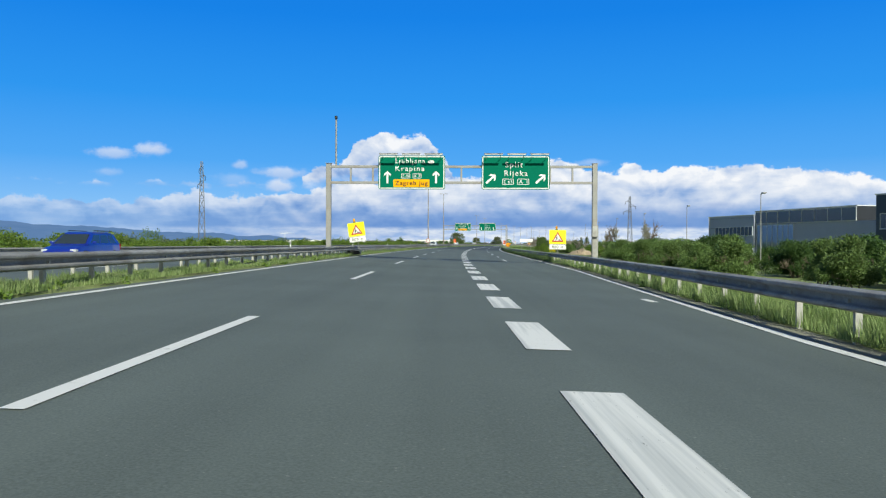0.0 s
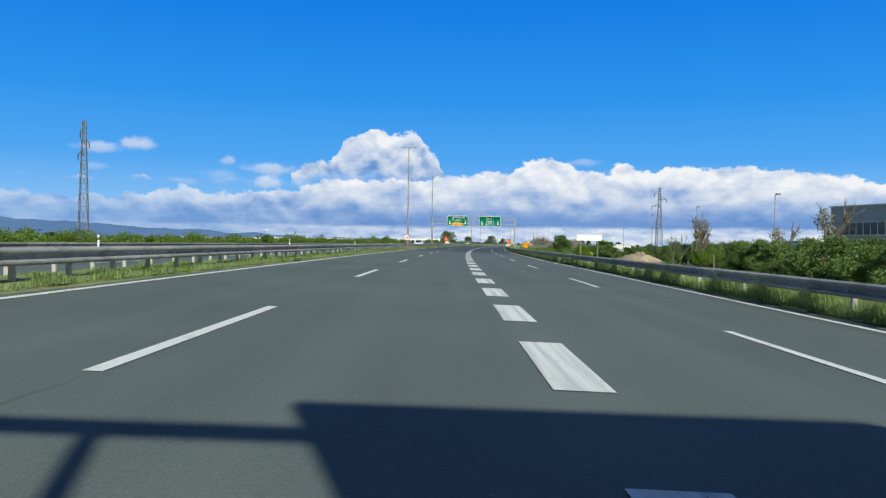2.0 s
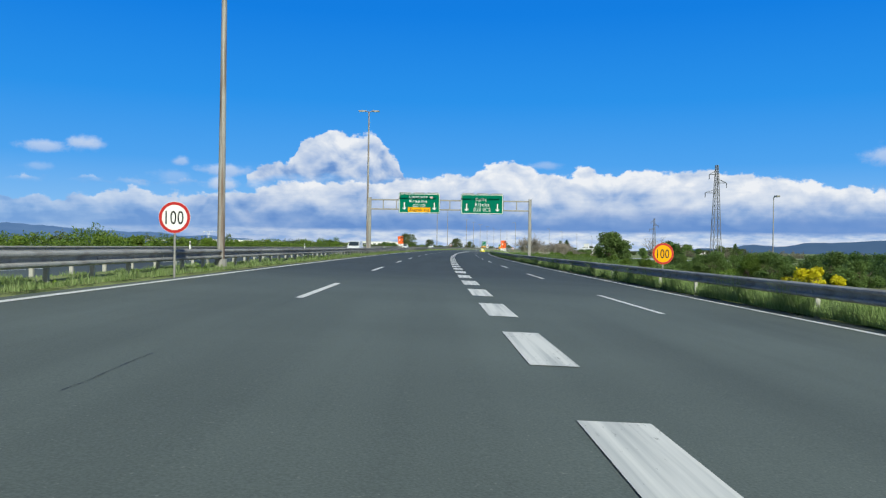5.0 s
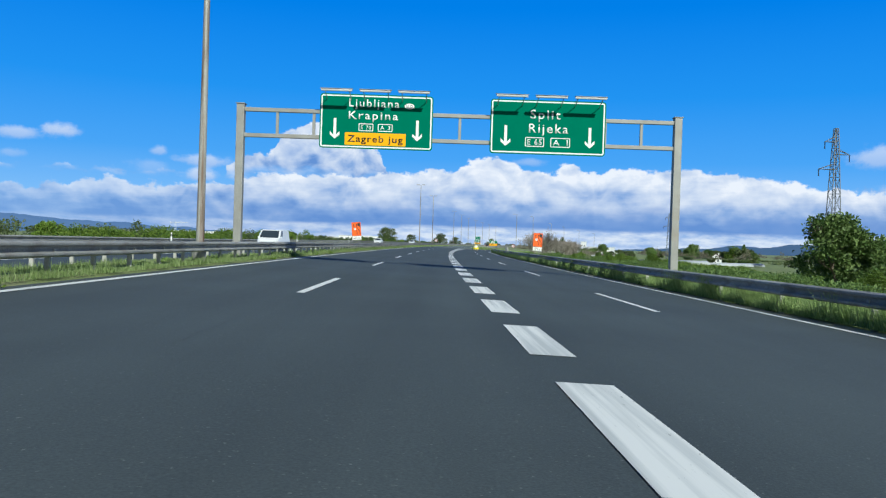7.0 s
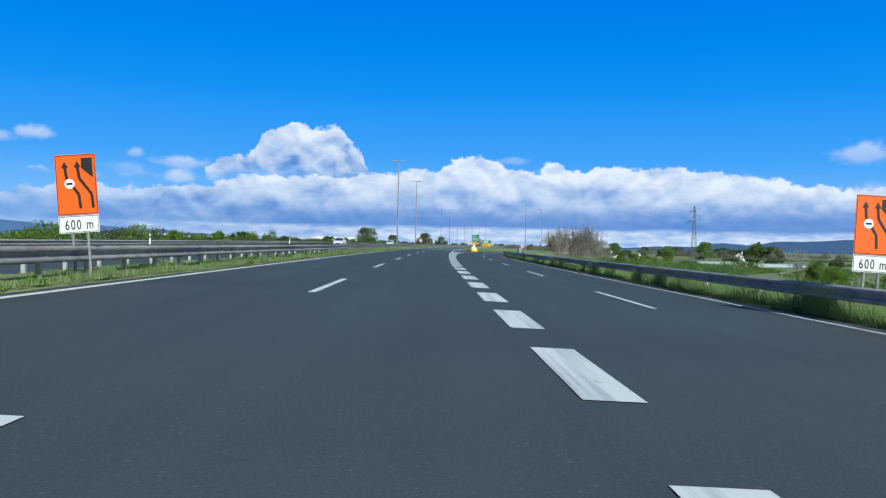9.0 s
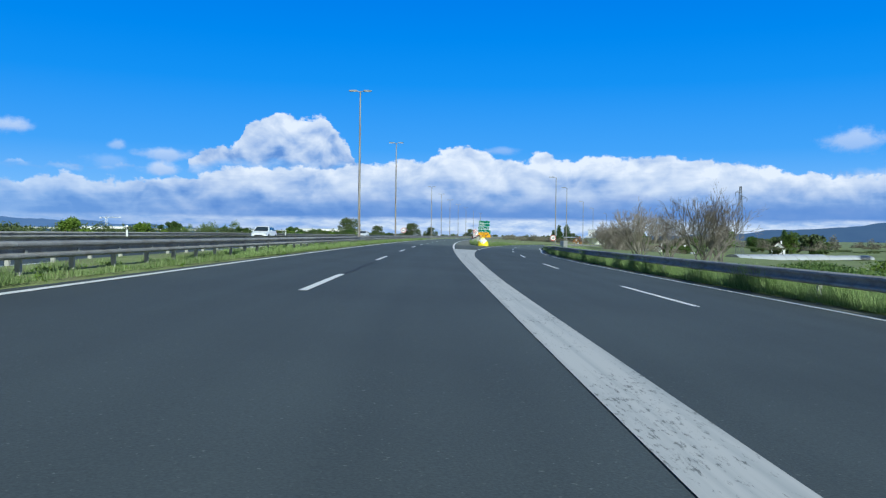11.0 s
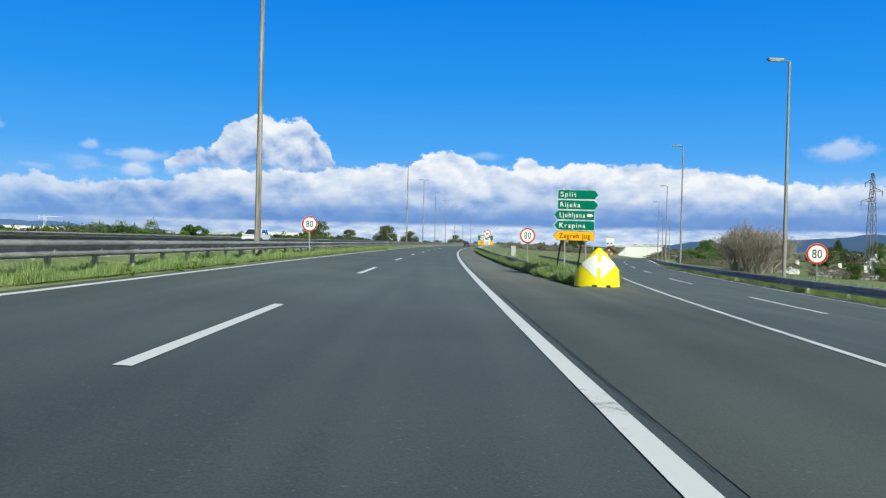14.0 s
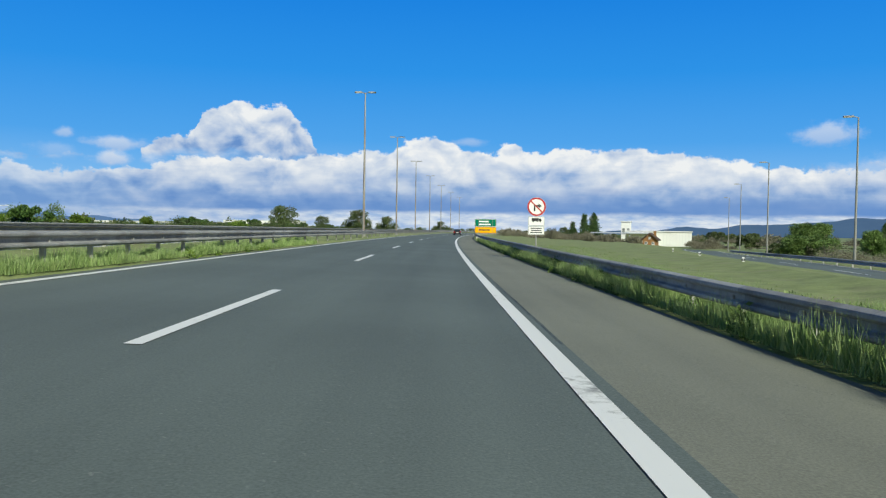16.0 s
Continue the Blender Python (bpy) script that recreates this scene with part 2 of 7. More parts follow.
def leaf_material(name, colour, other, through_light=0.25):
    m, n, l, bsdf = material(name)
    geo = n.new("ShaderNodeNewGeometry")
    mix = n.new("ShaderNodeMix")
    mix.data_type = "RGBA"
    mix.inputs["A"].default_value, mix.inputs["B"].default_value = (*colour, 1), (*other, 1)
    l.new(geo.outputs["Random Per Island"], mix.inputs["Factor"])
    info = n.new("ShaderNodeObjectInfo")
    vary = n.new("ShaderNodeHueSaturation")
    val = n.new("ShaderNodeMapRange")
    val.inputs["To Min"].default_value, val.inputs["To Max"].default_value = 0.8, 1.2
    l.new(info.outputs["Random"], val.inputs["Value"])
    l.new(val.outputs["Result"], vary.inputs["Value"])
    l.new(mix.outputs["Result"], vary.inputs["Color"])
    l.new(vary.outputs["Color"], bsdf.inputs["Base Color"])
    bsdf.inputs["Roughness"].default_value = 0.55
    bsdf.inputs["Specular IOR Level"].default_value = 0.3
    trans = n.new("ShaderNodeBsdfTranslucent")
    l.new(vary.outputs["Color"], trans.inputs["Color"])
    mixs = n.new("ShaderNodeMixShader")
    mixs.inputs["Fac"].default_value = through_light
    l.new(bsdf.outputs["BSDF"], mixs.inputs[1])
    l.new(trans.outputs["BSDF"], mixs.inputs[2])
    l.new(mixs.outputs["Shader"], n["Material Output"].inputs["Surface"])
    return m


def glass_material(name, colour):
    m, n, l, bsdf = material(name)
    bsdf.inputs["Base Color"].default_value = (*colour, 1)
    bsdf.inputs["Roughness"].default_value = 0.06
    bsdf.inputs["Specular IOR Level"].default_value = 0.8
    return m


# the second colours paint dimmer light into a stretch of road and shoulder
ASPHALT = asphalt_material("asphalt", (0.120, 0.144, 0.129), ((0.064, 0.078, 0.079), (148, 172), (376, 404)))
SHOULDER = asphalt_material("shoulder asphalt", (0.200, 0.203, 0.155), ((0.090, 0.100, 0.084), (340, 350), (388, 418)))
PAINT = paint_material("road paint", 0.0)
LINE_PAINT = flaked_paint("worn line paint", 0.66, 0.34)
SCUFFED_PAINT = flaked_paint("scuffed road paint", 0.70, 0.30)
WORN_PAINT = flaked_paint("greyed road paint", 0.47, 0.40, 0.90)
GROUND = surface("field grass", (0.19, 0.23, 0.07), 0.9, spread=0.4, scale=0.05, fine=1.5, bump=0.6, dirt=(0.16, 0.14, 0.07), dirt_amount=0.6, dirt_scale=0.03)
VERGE = surface("verge soil and grass", (0.21, 0.25, 0.085), 0.95, spread=0.40, scale=1.2, fine=18, bump=0.9, dirt=(0.25, 0.21, 0.14), dirt_amount=0.6, dirt_scale=0.7)
GRASS = leaf_material("grass blades", (0.20, 0.31, 0.085), (0.46, 0.565, 0.235), 0.42)
ZINC = surface("weathered galvanised steel", (0.33, 0.325, 0.31), 0.65, 0.05, spec=0.2, spread=0.22, scale=1.5, fine=25, bump=0.1, dirt=(0.15, 0.12, 0.09), dirt_amount=0.6, dirt_scale=1.8, per_object=0.22)
ZINC_POST = surface("bright galvanised post steel", (0.44, 0.43, 0.40), 0.6, 0.05, spec=0.2, spread=0.2, scale=2.0, fine=25, bump=0.1, dirt=(0.25, 0.21, 0.16), dirt_amount=0.5, dirt_scale=4.0)
GANTRY_STEEL = surface("grey gantry steel", (0.29, 0.285, 0.27), 0.55, 0.15, spread=0.15, scale=2, fine=30, bump=0.08, dirt=(0.25, 0.19, 0.13), dirt_amount=0.45, dirt_scale=1.5)
RUST_POLE = surface("rust-streaked lamp pole steel", (0.34, 0.33, 0.31), 0.6, 0.15, spread=0.25, scale=1.0, fine=25, bump=0.1, dirt=(0.13, 0.065, 0.03), dirt_amount=0.95, dirt_scale=11.0, dirt_stretch=0.03, dirt_from=0.46)
GREEN_SHEET = surface("green sign sheeting", (0.0, 0.150, 0.088), 0.6, spec=0.04, spread=0.06, scale=1.5, fine=40, bump=0.02)
WHITE_SHEET = surface("white sign sheeting", (0.82, 0.82, 0.80), 0.4, spread=0.05, scale=2, fine=40, bump=0.02)
AMBER_SHEET = surface("amber sign sheeting", (0.88, 0.40, 0.003), 0.5, spec=0.1, spread=0.06, scale=2, fine=40, bump=0.02)
YELLOW_SHEET = surface("fluorescent yellow sheeting", (0.92, 0.88, 0.01), 0.4, spread=0.05, scale=2, fine=40, bump=0.02)
ORANGE_SHEET = surface("fluorescent orange sheeting", (0.92, 0.13, 0.008), 0.4, spread=0.06, scale=2, fine=40, bump=0.02)
RED_SHEET = surface("red sign sheeting", (0.46, 0.018, 0.016), 0.4, spread=0.06, scale=2, fine=40, bump=0.02)
BLACK_SHEET = surface("black sign film", (0.02, 0.02, 0.02), 0.45, spread=0.1, bump=0.0)
BACK_ALU = surface("bare aluminium back", (0.45, 0.45, 0.45), 0.45, 0.6, spread=0.1, bump=0.05)
YELLOW_PLASTIC = surface("yellow plastic", (0.90, 0.75, 0.0), 0.42, spread=0.08, scale=2, fine=40, bump=0.04, dirt=(0.45, 0.40, 0.18), dirt_amount=0.3, dirt_scale=1.5)
LAMP_GLASS = surface("frosted lamp cover", (0.58, 0.58, 0.57), 0.3, spread=0.05, bump=0.0)
BARK = surface("bark", (0.16, 0.125, 0.09), 0.9, spread=0.35, scale=4, fine=40, bump=0.5)
TWIGS = surface("bare twigs", (0.26, 0.23, 0.20), 0.9, spread=0.3, scale=3, fine=40, bump=0.3)
LEAF = leaf_material("bush leaves", (0.072, 0.14, 0.034), (0.20, 0.29, 0.085))
LEAF_DARK = leaf_material("dark leaves", (0.03, 0.075, 0.018), (0.085, 0.15, 0.035), 0.18)
LEAF_SPRING = leaf_material("spring leaves", (0.08, 0.16, 0.02), (0.19, 0.27, 0.045), 0.3)
LEAF_DULL = leaf_material("dull far leaves", (0.06, 0.10, 0.035), (0.13, 0.16, 0.06), 0.2)


# ---- building helpers ----
def mesh_from(bm, name, mat, smooth=False):
    me = bpy.data.meshes.new(name)
    bm.normal_update()
    bm.to_mesh(me)
    bm.free()
    me.materials.append(mat)
    if smooth:
        for p in me.polygons:
            p.use_smooth = True
    return me


def part(name, bm, mat, parent, label="", smooth=False):
    """Links a bmesh (or a finished mesh) as one mesh object under a thing or a part."""
    me = bm if isinstance(bm, bpy.types.Mesh) else mesh_from(bm, name, mat, smooth)
    ob = new(name, me)
    if parent is not None:
        ob.parent = parent
    if label:
        tagged(ob, label)
    return ob


def thing(name, m, label, category, group="", kind=""):
    ob = new(name)
    ob.empty_display_size = 0.2
    ob.matrix_world = m
    return tagged(ob, label, category, group, kind)


def box(bm, x0, x1, y0, y1, z0, z1, bevel=0.0, m=None):
    """An axis-aligned box, its edges rounded."""
    r = bmesh.ops.create_cube(bm, size=1.0)
    vs = r["verts"]
    for v in vs:
        v.co = Vector((x0 + (v.co.x + 0.5) * (x1 - x0), y0 + (v.co.y + 0.5) * (y1 - y0), z0 + (v.co.z + 0.5) * (z1 - z0)))
    if bevel:
        es = list({e for v in vs for e in v.link_edges})
        r2 = bmesh.ops.bevel(bm, geom=es, offset=bevel, segments=2, affect="EDGES", profile=0.5)
        vs = list({v for f in r2["faces"] for v in f.verts} | {v for v in vs if v.is_valid})
    if m is not None:
        bmesh.ops.transform(bm, matrix=m, verts=vs)
    return bm


def tube(bm, a, b, ra, rb, sides=10):
    """A tapered tube from a to b."""
    a, b = Vector(a), Vector(b)
    d = b - a
    m = Matrix.Translation((a + b) / 2) @ d.to_track_quat("Z", "Y").to_matrix().to_4x4()
    bmesh.ops.create_cone(bm, cap_ends=True, segments=sides, radius1=ra, radius2=rb, depth=d.length, matrix=m)
    return bm


def prism(bm, outline, y0, y1):
    """An outline in x and z, as a plate from y0 to y1."""
    a = [bm.verts.new((x, y0, z)) for x, z in outline]
    b = [bm.verts.new((x, y1, z)) for x, z in outline]
    bm.faces.new(a)
    bm.faces.new(b[::-1])
    k = len(outline)
    for i in range(k):
        bm.faces.new((a[i], b[i], b[(i + 1) % k], a[(i + 1) % k]))
    bmesh.ops.recalc_face_normals(bm, faces=bm.faces)
    return bm


def rounded(x0, x1, z0, z1, r, k=5):
    """The outline of a rounded rectangle."""
    pts = []
    for cx, cz, a0 in ((x1 - r, z1 - r, 0), (x0 + r, z1 - r, 90), (x0 + r, z0 + r, 180), (x1 - r, z0 + r, 270)):
        for i in range(k + 1):
            a = radians(a0 + 90 * i / k)
            pts.append((cx + r * math.cos(a), cz + r * math.sin(a)))
    return pts


def disc(cx, cz, r, k=40):
    return [(cx + r * math.cos(2 * math.pi * i / k), cz + r * math.sin(2 * math.pi * i / k)) for i in range(k)]


def ring(bm, outer, inner, y0, y1):
    """A flat frame between two outlines of equal count."""
    k = len(outer)
    rows = [[bm.verts.new((x, y, z)) for x, z in o] for y, o in ((y0, outer), (y0, inner), (y1, outer), (y1, inner))]
    for i in range(k):
        j = (i + 1) % k
        bm.faces.new((rows[0][i], rows[0][j], rows[1][j], rows[1][i]))
        bm.faces.new((rows[2][j], rows[2][i], rows[3][i], rows[3][j]))
        bm.faces.new((rows[0][j], rows[0][i], rows[2][i], rows[2][j]))
        bm.faces.new((rows[1][i], rows[1][j], rows[3][j], rows[3][i]))
    return bm


def letters(text, x, z, height, width=None, y=0.0, bold=0.006, spacing=1.22):
    """A bmesh of raised lettering that faces -y: capital height, left end and baseline at x, z; width squeezes it."""
    cu = bpy.data.curves.new("lettering", "FONT")
    cu.body, cu.size, cu.extrude, cu.resolution_u = text, 1.0, 0.0, 3
    cu.offset, cu.space_character = bold, spacing
    ob = new("lettering", cu)
    bpy.context.view_layer.update()
    me = bpy.data.meshes.new_from_object(ob.evaluated_get(bpy.context.evaluated_depsgraph_get()))
    bpy.data.objects.remove(ob)
    bpy.data.curves.remove(cu)
    bm = bmesh.new()
    bm.from_mesh(me)
    bpy.data.meshes.remove(me)
    k = height / 0.69
    xs = [v.co.x for v in bm.verts]
    x0, x1 = min(xs), max(xs)
    kx = k if width is None else width / (x1 - x0)
    for v in bm.verts:
        v.co = Vector((x + (v.co.x - x0) * kx, y, z + v.co.y * k))
    r = bmesh.ops.extrude_face_region(bm, geom=list(bm.faces))
    bmesh.ops.translate(bm, vec=(0, -0.004, 0), verts=[g for g in r["geom"] if isinstance(g, bmesh.types.BMVert)])
    bmesh.ops.recalc_face_normals(bm, faces=bm.faces)
    return bm


def strip(name, table_left, table_right, z, mat, stations, kind="structure", label="", category="", lift=None, cols=1):
    """A sheet that follows the road between two lat tables."""
    bm = bmesh.new()
    uvl = bm.loops.layers.uv.new("UVMap")
    rows, coords = [], {}
    for s in stations:
        a, b = lerp(table_left, s), lerp(table_right, s)
        row = []
        for c in range(cols + 1):
            f = c / cols
            lat = a + (b - a) * f
            v = bm.verts.new(road(s, lat, z + (lift(s, f) if lift else 0.0)))
            coords[v] = (lat, s)
            row.append(v)
        rows.append(row)
    for r0, r1 in zip(rows, rows[1:]):
        for c in range(cols):
            f = bm.faces.new((r0[c], r0[c + 1], r1[c + 1], r1[c]))
            for lp in f.loops:
                lp[uvl].uv = coords[lp.vert]
    ob = new(name, mesh_from(bm, name, mat))
    return tagged(ob, label, category, kind=kind)


def steps(a, b, d):
    k = max(1, round((b - a) / d))
    return [a + (b - a) * i / k for i in range(k + 1)]


def const(v):
    return [(-1000, v), (5000, v)]


# ---- sky backdrop with the cloud bank ----
CENTRE, FAR = Vector((20, 220, 0)), 4600.0
AZ0, AZ1, EL0, EL1 = -80.0, 80.0, -2.0, 55.0


def sky_point(az, el, r=FAR):
    a, e = radians(az), radians(el)
    return CENTRE + Vector((math.sin(a) * math.cos(e), math.cos(a) * math.cos(e), math.sin(e))) * r


def node_math(n, l, op, a, b=None, c=None, clamp=False):
    m = n.new("ShaderNodeMath")
    m.operation, m.use_clamp = op, clamp
    for i, v in enumerate((a, b, c)):
        if v is None:
            continue
        if isinstance(v, (int, float)):
            m.inputs[i].default_value = v
        else:
            l.new(v, m.inputs[i])
    return m.outputs[0]


def mix_colour(n, l, fac, a, b):
    m = n.new("ShaderNodeMix")
    m.data_type = "RGBA"
    for key, v in (("Factor", fac), ("A", a), ("B", b)):
        if isinstance(v, (int, float)):
            m.inputs[key].default_value = v
        elif isinstance(v, tuple):
            m.inputs[key].default_value = (*v, 1)
        else:
            l.new(v, m.inputs[key])
    return m.outputs["Result"]


# the upper edge of the bank, and of the single tower in front of the blue: azimuth, elevation
BANK = [(-45, 2.6), (-29.4, 3.4), (-26.1, 2.9), (-22.6, 3.1), (-20.8, 3.45), (-18.0, 3.85), (-15.1, 3.5), (-12.0, 3.95), (-10.4, 3.8), (-8.7, 4.5), (-7.5, 4.8),
        (-1.3, 4.9), (-0.8, 4.55), (0.6, 5.25), (1.9, 5.2), (2.7, 4.85), (3.7, 5.5), (4.6, 5.2), (5.6, 5.3), (6.4, 6.1), (8.5, 6.5), (9.5, 6.1), (10.8, 5.7),
        (12.6, 5.5), (13.2, 6.0), (15.8, 5.4), (17.2, 5.9), (20.2, 5.6), (22.0, 5.75), (26.7, 5.2), (30.6, 4.4), (45, 3.6)]
TOWER = [(-10.7, 4.4), (-10.2, 5.3), (-9.0, 6.15), (-8.5, 6.3), (-7.9, 6.0), (-7.3, 6.3), (-7.0, 7.5), (-6.4, 7.9), (-5.5, 8.2), (-4.9, 8.4), (-4.0, 8.2),
         (-2.9, 8.15), (-2.0, 8.4), (-1.3, 8.25), (-0.8, 7.5), (-0.4, 6.8), (0.1, 6.3), (0.6, 5.4), (1.0, 4.4)]


def sky_material():
    m, n, l, bsdf = material("sky and cloud backdrop")
    n.remove(bsdf)
    uv = n.new("ShaderNodeUVMap")
    sep = n.new("ShaderNodeSeparateXYZ")
    l.new(uv.outputs["UV"], sep.inputs["Vector"])
    az, el = sep.outputs["X"], sep.outputs["Y"]           # in degrees / 10

    def ramp(fac, stops):
        r = n.new("ShaderNodeValToRGB")
        e = r.color_ramp.elements
        while len(e) < len(stops):
            e.new(0.5)
        for k, _ in enumerate(stops):
            e[k].position = 0.0
        for k, (pos, c) in enumerate(stops):
            e[k].position, e[k].color = pos, (*c, 1)
        l.new(fac, r.inputs["Fac"])
        return r.outputs["Color"]

    def span(v, a, b, lo=0.0, hi=1.0, smooth=False):
        r = n.new("ShaderNodeMapRange")
        if smooth:
            r.interpolation_type = "SMOOTHSTEP"
        for key, x in (("From Min", a), ("From Max", b), ("To Min", lo), ("To Max", hi)):
            r.inputs[key].default_value = x
        l.new(v, r.inputs["Value"])
        return r.outputs["Result"]

    def fbm(scale, detail, rough, sx=1.0, sy=1.0, off=0.0):
        mp = n.new("ShaderNodeMapping")
        mp.inputs["Scale"].default_value = (sx, sy, 1)
        mp.inputs["Location"].default_value = (off, off * 0.7, 0)
        l.new(uv.outputs["UV"], mp.inputs["Vector"])
        t = n.new("ShaderNodeTexNoise")
        t.inputs["Scale"].default_value, t.inputs["Detail"].default_value, t.inputs["Roughness"].default_value = scale, detail, rough
        l.new(mp.outputs["Vector"], t.inputs["Vector"])
        return t.outputs["Fac"]

    def calc(op, a, b=None, c=None, clamp=False):
        return node_math(n, l, op, a, b, c, clamp)

    def outline(stops):
        return ramp(calc("MULTIPLY_ADD", swirl, 10 / 90, 0.5), [((a + 45) / 90, (h / 10,) * 3) for a, h in stops])

    # blue gradient, deeper upwards
    col = ramp(calc("DIVIDE", el, 3.0), [(0.0, (0.42, 0.66, 0.93)), (0.10, (0.22, 0.52, 0.93)), (0.20, (0.085, 0.395, 0.91)), (0.35, (0.028, 0.308, 0.87)), (0.55, (0.009, 0.225, 0.80)), (1.0, (0.004, 0.125, 0.62))])
    puff = fbm(7.0, 9, 0.62, 1.0, 1.3)
    soft = fbm(2.3, 4, 0.5, 1.0, 2.0, 3.1)
    fold = fbm(5.2, 5, 0.52, 0.8, 1.7, 11.3)
    streak = fbm(6.5, 7, 0.6, 0.45, 3.2, 19.0)
    wisp = fbm(3.0, 8, 0.6, 0.7, 4.0, 7.7)
    billow = calc("ABSOLUTE", calc("MULTIPLY_ADD", fbm(4.6, 5, 0.5, 1.0, 1.25, 5.3), 2.0, -1.0))
    swirl = calc("ADD", az, calc("MULTIPLY", calc("SUBTRACT", fold, 0.5), 0.13))
    ragged = calc("ADD", calc("MULTIPLY", calc("SUBTRACT", puff, 0.5), 0.16), calc("MULTIPLY", calc("SUBTRACT", billow, 0.22), 0.10))
    # relief of rounded heads, lit from above
    pair = []
    for shift in ((0.0, 0.0, 0.0), (0.02, 0.075, 0.0)):
        mp = n.new("ShaderNodeMapping")
        mp.inputs["Scale"].default_value, mp.inputs["Location"].default_value = (1.0, 1.25, 1), shift
        l.new(uv.outputs["UV"], mp.inputs["Vector"])
        t = n.new("ShaderNodeTexNoise")
        t.inputs["Scale"].default_value, t.inputs["Detail"].default_value, t.inputs["Roughness"].default_value = 4.0, 6, 0.5
        t.inputs["Distortion"].default_value = 0.35
        l.new(mp.outputs["Vector"], t.inputs["Vector"])
        bent = n.new("ShaderNodeVectorMath")
        bent.operation = "MULTIPLY_ADD"
        l.new(t.outputs["Color"], bent.inputs[0])
        bent.inputs[1].default_value = (0.16, 0.16, 0.0)
        l.new(mp.outputs["Vector"], bent.inputs[2])
        vo = n.new("ShaderNodeTexVoronoi")
        vo.feature, vo.voronoi_dimensions = "SMOOTH_F1", "2D"
        vo.inputs["Scale"].default_value, vo.inputs["Smoothness"].default_value = 5.5, 0.5
        l.new(bent.outputs["Vector"], vo.inputs["Vector"])
        pair.append(calc("MULTIPLY_ADD", vo.outputs["Distance"], -0.13, t.outputs["Fac"]))
    relief = calc("SUBTRACT", pair[0], pair[1])
    mellow = calc("ADD", calc("MULTIPLY", calc("SUBTRACT", streak, 0.5), 0.35), calc("ADD", calc("MULTIPLY", calc("SUBTRACT", soft, 0.5), 0.62), calc("MULTIPLY", calc("SUBTRACT", fold, 0.5), 0.50)))
    SHADES = [(0.0, (0.15, 0.30, 0.64)), (0.22, (0.29, 0.44, 0.73)), (0.45, (0.50, 0.61, 0.81)), (0.70, (0.70, 0.77, 0.88)), (0.88, (0.83, 0.87, 0.93)), (1.0, (0.94, 0.955, 0.97))]
    # the tower: a flat grey foot and bright heads
    deep = calc("SUBTRACT", calc("ADD", outline(TOWER), ragged), el)
    foot = span(calc("MULTIPLY_ADD", calc("SUBTRACT", fold, 0.5), 0.22, el), 0.40, 0.51, smooth=True)
    mask = calc("MULTIPLY", span(deep, -0.006, 0.020, smooth=True), foot)
    light = calc("ADD", span(el, 0.46, 0.82, 0.33, 0.76), calc("MULTIPLY_ADD", relief, 2.3, calc("MULTIPLY", mellow, 0.55)))
    light = calc("ADD", light, span(deep, 0.07, 0.0, 0.0, 0.16), clamp=True)
    col = mix_colour(n, l, calc("MULTIPLY", mask, 0.97), col, ramp(light, SHADES))
    # the bank: bright ragged crest, soft grey body, blue-grey foot
    deep = calc("SUBTRACT", calc("ADD", outline(BANK), ragged), el)
    side = span(az, -1.2, 0.5)
    thin = span(az, -2.6, -0.9, 0.68, 0.97)
    light = calc("ADD", span(el, 0.10, 0.50, 0.14, 0.74, True), calc("MULTIPLY", relief, span(el, 0.12, 0.50, 0.5, 1.7)))
    light = calc("ADD", light, mellow)
    light = calc("ADD", light, calc("MULTIPLY", span(deep, 0.10, 0.0, 0.0, 1.0), calc("MULTIPLY_ADD", side, 0.10, calc("MULTIPLY", wisp, 0.42))))
    light = calc("ADD", light, calc("MULTIPLY", calc("SUBTRACT", 1.0, side), -0.07), clamp=True)
    body = ramp(light, SHADES)
    # a dark shelf low in the bank, ragged along its upper side
    shelf = span(calc("MULTIPLY_ADD", soft, -0.30, el), 0.13, 0.0, smooth=True)
    body = mix_colour(n, l, calc("MULTIPLY", shelf, span(az, -1.4, 0.6, 0.10, 0.80)), body, (0.14, 0.29, 0.64))
    # paler far clouds in the gap under the shelf
    low = span(calc("MULTIPLY_ADD", calc("SUBTRACT", wisp, 0.5), 0.05, el), 0.140, 0.105, smooth=True)
    far_cloud = mix_colour(n, l, span(fbm(9.0, 6, 0.6, 0.6, 2.2, 2.9), 0.35, 0.62), (0.36, 0.52, 0.80), (0.84, 0.89, 0.94))
    body = mix_colour(n, l, calc("MULTIPLY", low, span(az, -1.6, 0.3, 0.35, 0.90)), body, far_cloud)
    col = mix_colour(n, l, calc("MULTIPLY", span(deep, -0.005, 0.022, smooth=True), thin), col, body)
    # loose small clouds: azimuth, elevation, half width, half height, strength
    for a, h, w, t, st in ((-23.6, 6.2, 1.5, 0.42, 0.75), (-21.0, 6.5, 1.2, 0.50, 0.9), (-15.0, 5.7, 0.6, 0.36, 0.6), (-24.0, 4.9, 0.9, 0.3, 0.35), (-12.3, 4.2, 1.3, 0.46, 0.9),
                           (-12.0, 5.2, 2.1, 0.42, 0.8), (-15.5, 4.6, 1.4, 0.5, 0.3), (33.7, 6.3, 1.9, 0.75, 0.75), (36.5, 3.9, 3.5, 0.9, 0.5), (10.8, 6.0, 1.3, 0.32, 0.45)):
        dx = node_math(n, l, "DIVIDE", node_math(n, l, "SUBTRACT", az, a / 10), w / 10)
        dz = node_math(n, l, "DIVIDE", node_math(n, l, "SUBTRACT", el, h / 10), t / 10)
